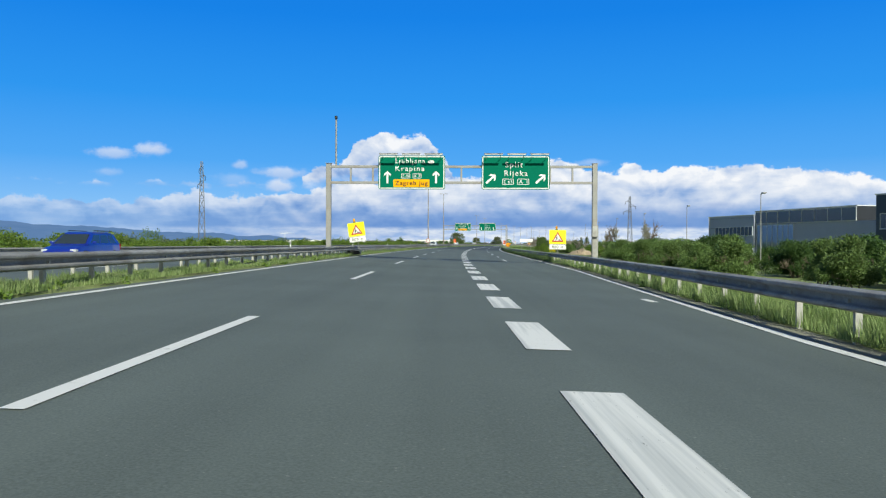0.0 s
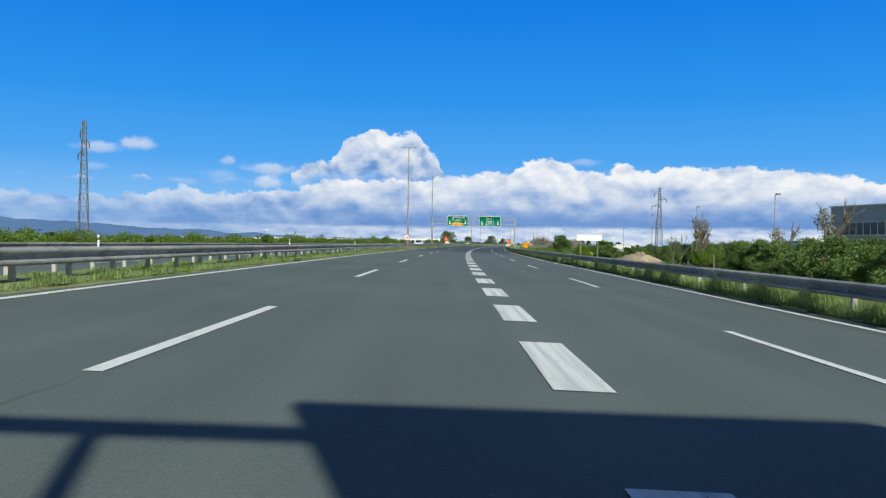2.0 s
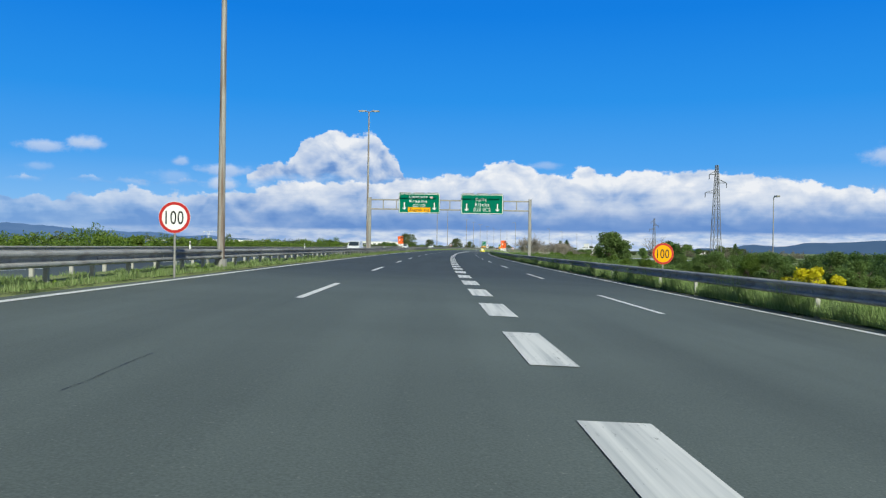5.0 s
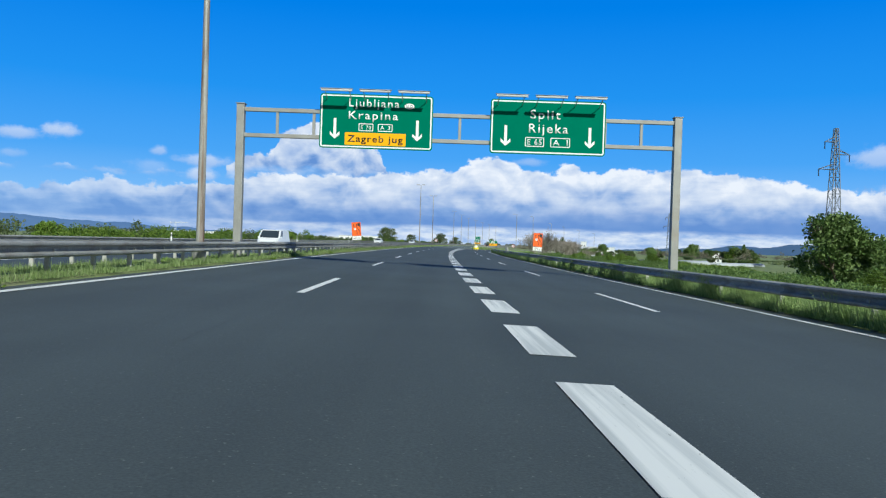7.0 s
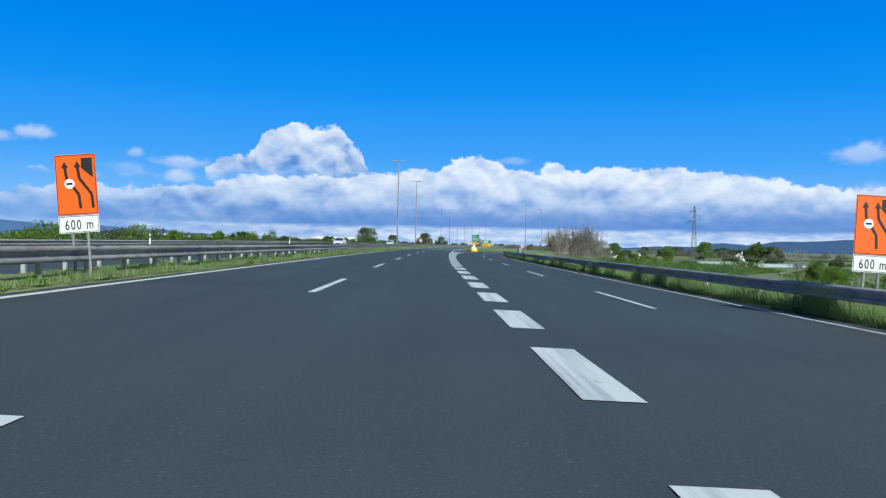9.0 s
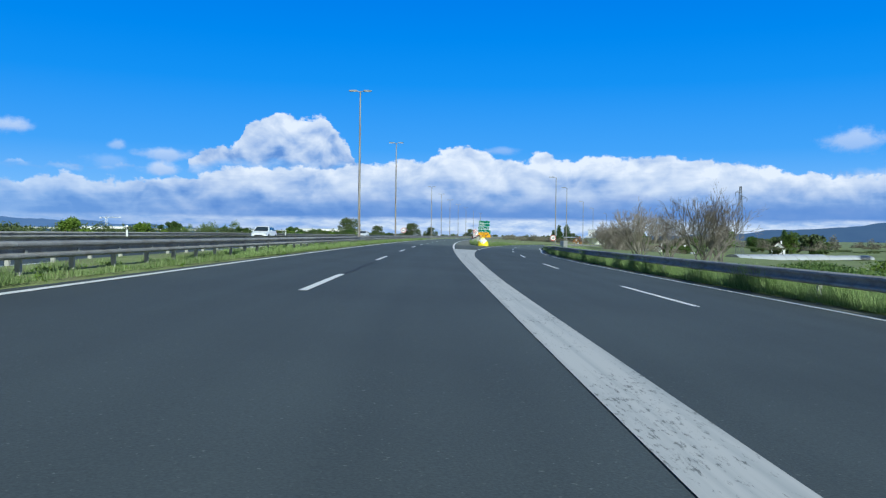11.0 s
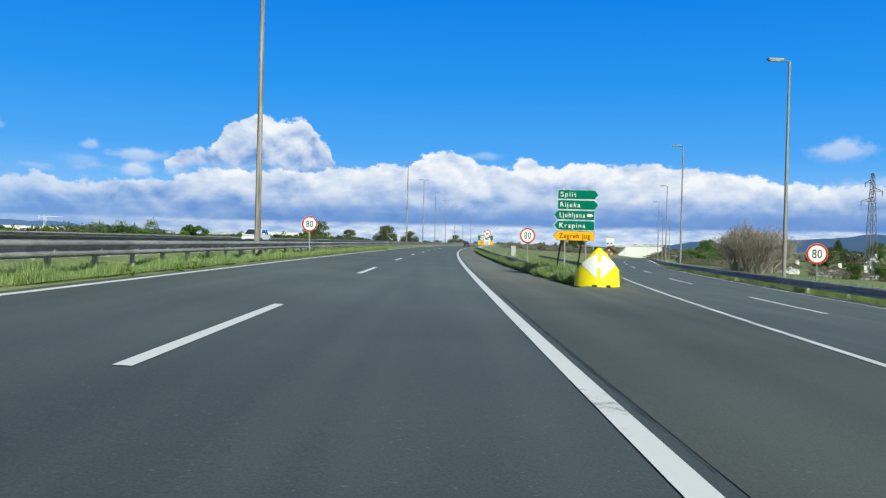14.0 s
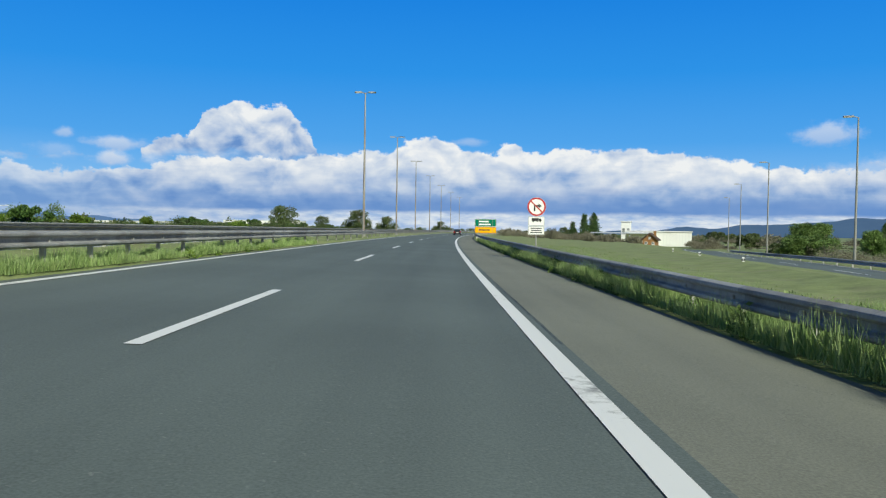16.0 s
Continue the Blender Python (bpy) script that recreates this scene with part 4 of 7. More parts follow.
# ---- sign faces ----
def plate(parent, x0, x1, z0, z1, mat, border=None, r=0.08, y=0.0, thick=0.03, name="panel", rim=0.035, inset=0.03):
    """A rounded panel that faces -y, with a raised border line."""
    bm = prism(bmesh.new(), rounded(x0, x1, z0, z1, r), y, y + thick)
    p = part(name, bm, mat, parent)
    if border:
        bm = ring(bmesh.new(), rounded(x0 + inset, x1 - inset, z0 + inset, z1 - inset, max(r - inset, 0.02)),
                  rounded(x0 + inset + rim, x1 - inset - rim, z0 + inset + rim, z1 - inset - rim, max(r - inset - rim, 0.01)), y - 0.004, y + 0.002)
        part("border", bm, border, p)
    return p


def arrow_outline(angle, cx, cz, length, width):
    """An arrow with a barbed head, pointing up at angle 0, turned clockwise."""
    hw, sh = width / 2, width * 0.14
    pts = [(-sh, -length / 2), (sh, -length / 2), (sh, length / 2 - width * 0.42), (hw, length / 2 - width * 0.78), (hw, length / 2 - width * 0.44), (0, length / 2),
           (-hw, length / 2 - width * 0.44), (-hw, length / 2 - width * 0.78), (-sh, length / 2 - width * 0.42)]
    a = radians(angle)
    return [(cx + x * math.cos(a) + z * math.sin(a), cz - x * math.sin(a) + z * math.cos(a)) for x, z in pts]


def arrow(parent, angle, cx, cz, length, width, mat, y=-0.001):
    return part("arrow", prism(bmesh.new(), arrow_outline(angle, cx, cz, length, width), y - 0.004, y), mat, parent)


def gantry(s, left, right, top, chords, panels, label):
    """A portal of square posts and a two-chord beam; z is absolute."""
    g = thing("sign_gantry", stand(s, 0, 0), label, "sign gantry", "overhead sign gantries")
    for x in (left, right):
        base = -FALL * x
        bm = box(bmesh.new(), x - 0.15, x + 0.15, -0.15, 0.15, base - 0.2, top + 0.12, 0.02)
        p = part("post", bm, GANTRY_STEEL, g)
        bm = box(bmesh.new(), x - 0.18, x + 0.18, -0.18, 0.18, top + 0.12, top + 0.15, 0.005)
        part("cap", bm, GANTRY_STEEL, p)
        bm = box(bmesh.new(), x - 0.30, x + 0.30, -0.30, 0.30, base - 0.25, base + 0.18, 0.02)
        part("foot", bm, GANTRY_STEEL, p)
    for z in chords:
        bm = box(bmesh.new(), left + 0.15, right - 0.15, -0.09, 0.09, z - 0.075, z + 0.075, 0.012)
        part("chord", bm, GANTRY_STEEL, g)
    k = 12
    for i in range(1, k):
        x = left + (right - left) * i / k
        bm = box(bmesh.new(), x - 0.055, x + 0.055, -0.05, 0.05, chords[1] + 0.075, chords[0] - 0.075, 0.01)
        part("strut", bm, GANTRY_STEEL, g)
    for x0, x1, z0, z1, kind, down in panels:
        p = plate(g, x0, x1, z0, z1, GREEN_SHEET, WHITE_SHEET, 0.12, -0.16, 0.045, "sign_panel", 0.05, 0.045)
        bmb = bmesh.new()
        for fx in (0.18, 0.5, 0.82):
            xx = x0 + (x1 - x0) * fx
            box(bmb, xx - 0.03, xx + 0.03, -0.115, -0.091, z0 + 0.05, z1 - 0.05)
        part("rib", bmb, BACK_ALU, p)
        W, H = x1 - x0, z1 - z0
        X = lambda f: x0 + W * f
        Z = lambda f: z0 + H * f
        y = -0.161
        def wd(text, fx0, fx1, fz, fh, mat=WHITE_SHEET, yy=y):
            return part("lettering", letters(text, X(fx0), Z(fz), H * fh, W * (fx1 - fx0), yy), mat, p)
        def rt(text, fx0, fx1, fz0, fz1):
            bm = ring(bmesh.new(), rounded(X(fx0), X(fx1), Z(fz0), Z(fz1), 0.04), rounded(X(fx0) + 0.03, X(fx1) - 0.03, Z(fz0) + 0.03, Z(fz1) - 0.03, 0.02), y - 0.005, y)
            part("route_frame", bm, WHITE_SHEET, p)
            part("lettering", letters(text, X(fx0) + 0.09, Z(fz0) + 0.075, Z(fz1) - Z(fz0) - 0.15, X(fx1) - X(fx0) - 0.18, y), WHITE_SHEET, p)
        if kind == 1:
            wd("Ljubljana", 0.255, 0.70, 0.77, 0.145)
            bm = prism(bmesh.new(), [(X(0.79) + 0.19 * math.cos(a), Z(0.805) + 0.11 * math.sin(a)) for a in [2 * math.pi * i / 28 for i in range(28)]], y - 0.005, y)
            ov = part("country_oval", bm, WHITE_SHEET, p)
            part("lettering", letters("SLO", X(0.79) - 0.13, Z(0.805) - 0.05, 0.10, 0.26, y - 0.006), BLACK_SHEET, ov)
            wd("Krapina", 0.255, 0.69, 0.545, 0.145)
            rt("E 70", 0.345, 0.475, 0.325, 0.465)
            rt("A 3", 0.515, 0.645, 0.325, 0.465)
            bm = prism(bmesh.new(), rounded(X(0.225), X(0.765), Z(0.065), Z(0.295), 0.04), y - 0.006, y)
            amber = part("town_panel", bm, AMBER_SHEET, p, "amber panel with black letters")
            part("lettering", letters("Zagreb jug", X(0.25), Z(0.125), H * 0.12, W * 0.49, y - 0.007, 0.016, 1.15), BLACK_SHEET, amber)
        else:
            wd("Split", 0.345, 0.605, 0.655, 0.165)
            wd("Rijeka", 0.335, 0.675, 0.40, 0.165)
            rt("E 65", 0.305, 0.47, 0.14, 0.315)
            rt("A 1", 0.525, 0.695, 0.14, 0.315)
        for fx, turn in ((0.135, None), (0.865, None)):
            if down:
                part("arrow", prism(bmesh.new(), arrow_outline(180, X(fx), Z(0.36 if kind == 1 else 0.33), H * 0.38, W * 0.085), y - 0.005, y), WHITE_SHEET, p)
            elif kind == 1:
                part("arrow", prism(bmesh.new(), arrow_outline(0, X(fx), Z(0.36), H * 0.36, W * 0.10), y - 0.005, y), WHITE_SHEET, p)
            else:
                part("arrow", prism(bmesh.new(), arrow_outline(48, X(fx), Z(0.31), H * 0.38, W * 0.11), y - 0.005, y), WHITE_SHEET, p)
        w = W / 3
        for i in range(3):
            a, b = x0 + w * i + w * 0.10, x0 + w * i + w * 0.90
            bm = tube(bmesh.new(), (a, -1.0, z1 - 0.02), (b, -1.0, z1 - 0.02), 0.042, 0.042, 8)
            lamp = part("lamp_tube", bm, LAMP_GLASS, p)
            bm = bmesh.new()
            for x in (a + 0.12, b - 0.12):
                tube(bm, (x, -0.10, z1 - 0.25), (x, -0.95, z1 + 0.03), 0.016, 0.016, 6)
            part("arm", bm, GANTRY_STEEL, lamp)
            bm = box(bmesh.new(), a - 0.03, b + 0.03, -1.06, -0.94, z1 + 0.025, z1 + 0.045, 0.006)
            part("lamp_housing", bm, GANTRY_STEEL, lamp)
    return g


first_gantry = gantry(48.5, -7.25, 8.87, 5.86, (5.80, 4.83), [(-4.21, -0.18, 4.42, 6.46, 1, False), (2.03, 6.14, 4.42, 6.46, 2, False)], "grey steel gantry with two green exit signs, arrows ahead")
gantry(218.8, -7.75, 9.33, 6.20, (6.12, 5.12), [(-4.66, -0.27, 4.71, 6.82, 1, True), (1.97, 6.47, 4.71, 6.82, 2, True)], "grey steel gantry with two green signs, arrows down")
# control boxes on the outer post and a camera mast over the median post
for z0, z1 in ((1.55, 2.25), (0.05, 1.45)):
    cab = part("control_box", box(bmesh.new(), 8.66, 9.02, -0.42, -0.152, z0, z1, 0.02), GANTRY_STEEL, first_gantry)
    part("box_door", box(bmesh.new(), 8.69, 8.99, -0.428, -0.42, z0 + 0.04, z1 - 0.04, 0.003), ZINC, cab)
mast = part("camera_mast", tube(bmesh.new(), (-6.80, 0, 5.87), (-6.80, 0, 8.72), 0.055, 0.05, 10), GANTRY_STEEL, first_gantry)
part("camera", box(bmesh.new(), -6.88, -6.72, -0.16, 0.10, 8.70, 8.86, 0.03), BLACK_SHEET, mast, "dark camera housing")


# ---- street lamps ----
def lamp_post(height, arms, label="", group="", slim=1.0):
    """A tapered mast with one or two flat lamp heads; built once at the origin."""
    t = thing("street_lamp", Matrix.Identity(4), label or ("tall steel street lamp, pole streaked with rust" if arms == 2 else "tall grey street lamp with a single flat head"), "street lamp", group or ("median lamps" if arms == 2 else "slip road lamps"))
    mast = part("mast", tube(bmesh.new(), (0, 0, -0.3), (0, 0, height), 0.13 if arms == 2 else 0.10 * slim, 0.065 if arms == 2 else 0.055 * slim, 14), RUST_POLE if arms == 2 else GANTRY_STEEL, t, smooth=False)
    bm = tube(bmesh.new(), (0, 0, -0.3), (0, 0, 0.35), 0.20, 0.20, 12)
    part("base_flange", bm, GANTRY_STEEL, mast)
    for side in ((-1, 1) if arms == 2 else (-1,)):
        bm = bmesh.new()
        tube(bm, (0, 0, height - 0.05), (side * 0.35, 0, height + 0.06), 0.04, 0.035, 8)
        arm = part("arm", bm, GANTRY_STEEL, t)
        bm = bmesh.new()
        r = bmesh.ops.create_cube(bm, size=1.0)
        for v in r["verts"]:
            far = v.co.x * side > 0
            v.co = Vector((side * (0.30 if not far else 1.05), v.co.y * (0.22 if not far else 0.34), height + 0.06 + v.co.z * (0.10 if far else 0.14)))
        bmesh.ops.bevel(bm, geom=list(bm.edges), offset=0.025, segments=2, affect="EDGES")
        head = part("lamp_head", bm, GANTRY_STEEL, arm)
        bm = box(bmesh.new(), min(side * 0.45, side * 0.98), max(side * 0.45, side * 0.98), -0.12, 0.12, height - 0.02, height + 0.02, 0.005)
        part("lens", bm, LAMP_GLASS, arm)
    return t


first = lamp_post(14.1, 2)
first.matrix_world = stand(160.0, -7.1, 0.05) @ Matrix.Diagonal((1, 1, 0.96, 1))
for s, lat in ((212.3, -7.3), (371.0, -7.75), (411.9, -7.45), (514.0, -8.0), (551.0, -7.8), (591, -7.9), (632, -7.9), (673, -7.9), (714, -7.9), (755, -7.9)):
    copy_thing(first, stand(s, lat, 0.05)).scale.z = 1.0
first = lamp_post(11.1, 1)
first.matrix_world = stand(418.0, 16.25, 0.0) @ Matrix.Diagonal((1, 1, 0.965, 1))
copy_thing(first, stand(457.9, 22.7, 0.0, -18)).scale.z = 1.065
for s, lat in ((495.7, 30.8), (530.5, 37.6), (565, 46.0), (602, 55.5)):
    copy_thing(first, stand(s, lat, 0.0, -18)).scale.z = 1.0

first = lamp_post(6.9, 1, "slim grey lamp post beside the works yard", "yard lamps", 0.6)
first.matrix_world = stand(76.0, 29.1, 0.0, 90)
for s in (101.5, 127.0, 152.5, 178.0, 203.5):
    copy_thing(first, stand(s, 29.1, 0.0, 90))


# ---- roadside signs ----
def pole_sign(name, s, lat, label, category, group="", turn=0.0, lean=0.0, z=0.0):
    return thing(name, stand(s, lat, z, turn) @ Euler((0, radians(lean), 0)).to_matrix().to_4x4(), label, category, group)


def pole(t, top, r=0.03, x=0.0, name="pole", y=0.04):
    return part(name, tube(bmesh.new(), (x, y, -0.4), (x, y, top), r, r, 10), ZINC, t)


def speed_sign(s, lat, cz, text, face, label, r=0.41, name="speed_limit_sign", turn=0.0, group="speed limit signs"):
    t = pole_sign(name, s, lat, label, "traffic sign", group, turn)
    pole(t, cz + r * 0.6)
    disc_p = part("disc", prism(bmesh.new(), disc(0, cz, r), 0.0, 0.012), face, t)
    part("rim", ring(bmesh.new(), disc(0, cz, r * 0.985), disc(0, cz, r * 0.80), -0.004, 0.0), RED_SHEET, disc_p)
    w = r * (0.90 if len(text) == 2 else 1.14)
    part("lettering", letters(text, -w / 2, cz - r * 0.42, r * 0.84, w, -0.001, 0.004, 1.06), BLACK_SHEET, disc_p)
    part("bracket", box(bmesh.new(), -0.05, 0.05, 0.012, 0.075, cz - 0.06, cz + 0.06, 0.006), BACK_ALU, disc_p)
    return t


speed_sign(421.5, -7.0, 1.70, "80", WHITE_SHEET, "round 80 speed limit sign on a pole in the median")
speed_sign(421.9, 4.40, 1.76, "80", WHITE_SHEET, "round 80 speed limit sign on a pole behind the rail")
speed_sign(412.6, 15.3, 1.56, "80", WHITE_SHEET, "round 80 speed limit sign beside the slip road", 0.43, turn=-8)
speed_sign(154.2, -6.75, 1.56, "100", WHITE_SHEET, "round 100 speed limit sign in the median")
speed_sign(164.8, 8.95, 1.30, "100", AMBER_SHEET, "round amber 100 speed limit sign of the roadworks", 0.42)


def roadwork_sign(s, lat, z0, lean, label):
    """A yellow board with a red-rimmed warning triangle, a distance plate and a lamp on top."""
    t = pole_sign("roadwork_sign", s, lat, label, "traffic sign", "roadwork warning signs", lean=lean)
    pole(t, z0 + 1.0)
    board = plate(t, -0.60, 0.60, z0, z0 + 1.0, YELLOW_SHEET, None, 0.02, 0.0, 0.012, "board")
    c = z0 + 0.14
    tri_o = [(-0.43, c), (0.43, c), (0.0, c + 0.74)]
    tri_m = [(-0.29, c + 0.085), (0.29, c + 0.085), (0.0, c + 0.575)]
    red = part("triangle_rim", ring(bmesh.new(), tri_o, tri_m, -0.005, -0.001), RED_SHEET, board)
    part("triangle_face", prism(bmesh.new(), [(x * 1.02, z) for x, z in tri_m], -0.0035, -0.001), WHITE_SHEET, board)
    # plain pictogram: slanted bars and a heap
    bm = prism(bmesh.new(), [(0.02, c + 0.10), (0.24, c + 0.10), (0.17, c + 0.165), (0.10, c + 0.205)], -0.008, -0.004)
    part("heap_mark", bm, BLACK_SHEET, board)
    bm = bmesh.new()
    for pts in ([(-0.16, c + 0.10), (-0.12, c + 0.10), (-0.075, c + 0.26), (-0.125, c + 0.27)], [(-0.06, c + 0.10), (-0.02, c + 0.10), (-0.06, c + 0.26), (-0.11, c + 0.25)],
                [(-0.135, c + 0.26), (-0.05, c + 0.255), (-0.03, c + 0.37), (-0.09, c + 0.385)], [(-0.06, c + 0.30), (-0.04, c + 0.33), (0.07, c + 0.20), (0.05, c + 0.18)], rounded(-0.075, -0.015, c + 0.39, c + 0.45, 0.025, 3)):
        prism(bm, pts, -0.008, -0.004)
    part("pictogram", bm, BLACK_SHEET, board)
    plate_p = plate(t, -0.60, 0.60, z0 - 0.40, z0 - 0.02, WHITE_SHEET, BLACK_SHEET, 0.02, 0.0, 0.012, "distance_plate", 0.012, 0.012)
    part("lettering", letters("800 m", -0.40, z0 - 0.32, 0.21, 0.80, -0.001), BLACK_SHEET, plate_p)
    bm = box(bmesh.new(), -0.16, 0.0, -0.02, 0.10, z0 + 1.0, z0 + 1.07, 0.01)
    base = part("lamp_base", bm, BLACK_SHEET, t)
    bm = bmesh.new()
    tube(bm, (-0.08, 0.04, z0 + 1.07), (-0.08, 0.04, z0 + 1.12), 0.06, 0.075, 14)
    bmesh.ops.create_uvsphere(bm, u_segments=14, v_segments=8, radius=0.085, matrix=Matrix.Translation((-0.08, 0.04, z0 + 1.19)) @ Matrix.Diagonal((1, 0.7, 1, 1)))
    part("warning_lamp", bm, AMBER_SHEET, base, "amber warning lamp", True)
    return t


roadwork_sign(57.5, -6.42, 1.45, -8.0, "leaning yellow roadworks sign with an 800 m plate in the median")
roadwork_sign(57.5, 7.78, 1.41, 0.3, "yellow roadworks sign with an 800 m plate behind the rail")
# weighted foot of the leaning sign; its dark bulk also stands in for shadow
foot = thing("ballast_foot", stand(57.2, -6.9, 0.12), "dark rubber ballast block, doubling as a roadworks sign's shadow", "ballast block")
part("block", box(bmesh.new(), -0.55, 0.55, -0.3, 0.3, 0.0, 0.14, 0.03), BLACK_SHEET, foot)
part("block", box(bmesh.new(), -0.50, 0.48, -0.26, 0.28, 0.14, 0.28, 0.03), BLACK_SHEET, foot)
part("handle", box(bmesh.new(), -0.15, 0.15, -0.03, 0.03, 0.28, 0.33, 0.01), BLACK_SHEET, foot)


def diversion_sign(s, lat, z0, lean, label):
    """An orange board with two bending lane arrows and a closed lane, and a distance plate."""
    t = pole_sign("diversion_sign", s, lat, label, "traffic sign", "lane diversion signs", lean=lean)
    pole(t, z0 + 1.0, x=-0.15)
    pole(t, z0 + 1.0, x=0.15)
    board = plate(t, -0.40, 0.40, z0, z0 + 1.20, ORANGE_SHEET, BLACK_SHEET, 0.02, 0.0, 0.012, "board", 0.010, 0.012)
    def bent(dx):
        path = [(0.22 + dx, 0.12), (0.20 + dx, 0.40), (-0.02 + dx, 0.72), (-0.05 + dx, 0.96)]
        bm = bmesh.new()
        for (xa, za), (xb, zb) in zip(path, path[1:]):
            d = Vector((xb - xa, zb - za)).normalized()
            nx, nz = -d.y * 0.028, d.x * 0.028
            prism(bm, [(xa - nx, z0 + za - nz), (xb - nx, z0 + zb - nz), (xb + nx, z0 + zb + nz), (xa + nx, z0 + za + nz)], -0.005, -0.001)
        prism(bm, [(path[-1][0] - 0.07, z0 + 0.94), (path[-1][0] + 0.07, z0 + 0.94), (path[-1][0], z0 + 1.07)], -0.0055, -0.001)
        part("lane_arrow", bm, BLACK_SHEET, board)
    bent(0.09)
    bent(-0.16)
    bm = prism(bmesh.new(), [(0.12, z0 + 1.12), (0.34, z0 + 1.12), (0.34, z0 + 0.72), (0.12, z0 + 0.92)], -0.005, -0.001)
    part("closed_lane_mark", bm, BLACK_SHEET, board)
    d = part("limit_disc", prism(bmesh.new(), disc(-0.13, z0 + 0.62, 0.10, 24), -0.009, -0.006), WHITE_SHEET, board)
    part("limit_bar", box(bmesh.new(), -0.19, -0.07, -0.012, -0.009, z0 + 0.60, z0 + 0.64), BLACK_SHEET, d)
    pl = plate(t, -0.40, 0.40, z0 - 0.36, z0 - 0.015, WHITE_SHEET, BLACK_SHEET, 0.02, 0.0, 0.012, "distance_plate", 0.010, 0.012)
    part("lettering", letters("600 m", -0.27, z0 - 0.29, 0.19, 0.55, -0.001), BLACK_SHEET, pl)
    return t


diversion_sign(258.0, -7.12, 1.33, -5.0, "leaning orange lane diversion board with a 600 m plate")
diversion_sign(258.0, 8.66, 1.40, 2.5, "orange lane diversion board with a 600 m plate behind the rail")


def direction_sign(s, lat):
    """Five stacked arrow plates on two posts with struts; z from the ground there."""
    t = pole_sign("direction_sign", s, lat, "stack of four green and one amber direction arrows on posts", "direction sign")
    rows = [("Split", 1, GREEN_SHEET, WHITE_SHEET, 0.64), ("Rijeka", 1, GREEN_SHEET, WHITE_SHEET, 0.80), ("Ljubljana", -1, GREEN_SHEET, WHITE_SHEET, 1.02), ("Krapina", -1, GREEN_SHEET, WHITE_SHEET, 1.04), ("Zagreb jug", -1, AMBER_SHEET, BLACK_SHEET, 1.24)]
    for i, (text, way, face, ink, w) in enumerate(rows):
        z1 = 3.56 - 0.415 * i
        z0 = z1 - 0.385
        zm = (z0 + z1) / 2
        if way > 0:
            out = [(-0.75, z0), (0.74, z0), (0.90, zm), (0.74, z1), (-0.75, z1)]
            ins = [(-0.738, z0 + 0.012), (0.735, z0 + 0.012), (0.882, zm), (0.735, z1 - 0.012), (-0.738, z1 - 0.012)]
        else:
            out = [(-0.73, z0), (0.75, z0), (0.75, z1), (-0.73, z1), (-0.90, zm)]
            ins = [(-0.725, z0 + 0.012), (0.738, z0 + 0.012), (0.738, z1 - 0.012), (-0.725, z1 - 0.012), (-0.882, zm)]
        p = part("arrow_plate", prism(bmesh.new(), out, 0.0, 0.03), ink if ink is BLACK_SHEET else WHITE_SHEET, t)
        part("arrow_face", prism(bmesh.new(), ins, -0.004, 0.0), face, p)
        part("lettering", letters(text, -0.64 if way > 0 else -0.66, z0 + 0.10, 0.195, w, -0.005, 0.016 if ink is BLACK_SHEET else 0.006), ink, p)
        if text == "Ljubljana":
            ov = part("country_oval", prism(bmesh.new(), [(0.55 + 0.125 * math.cos(a), zm + 0.065 * math.sin(a)) for a in [2 * math.pi * k / 24 for k in range(24)]], -0.008, -0.004), WHITE_SHEET, p)
            part("lettering", letters("SLO", 0.47, zm - 0.03, 0.06, 0.16, -0.009), BLACK_SHEET, ov)
    for x in (-0.42, 0.42):
        part("post", tube(bmesh.new(), (x, 0.07, -0.4), (x, 0.07, 3.62), 0.035, 0.035, 10), ZINC, t)
        part("strut", tube(bmesh.new(), (x - 0.25, 1.0, -0.3), (x - 0.10, 0.08, 1.9), 0.03, 0.03, 8), BLACK_SHEET, t)
    return t


direction_sign(412.0, 5.30)


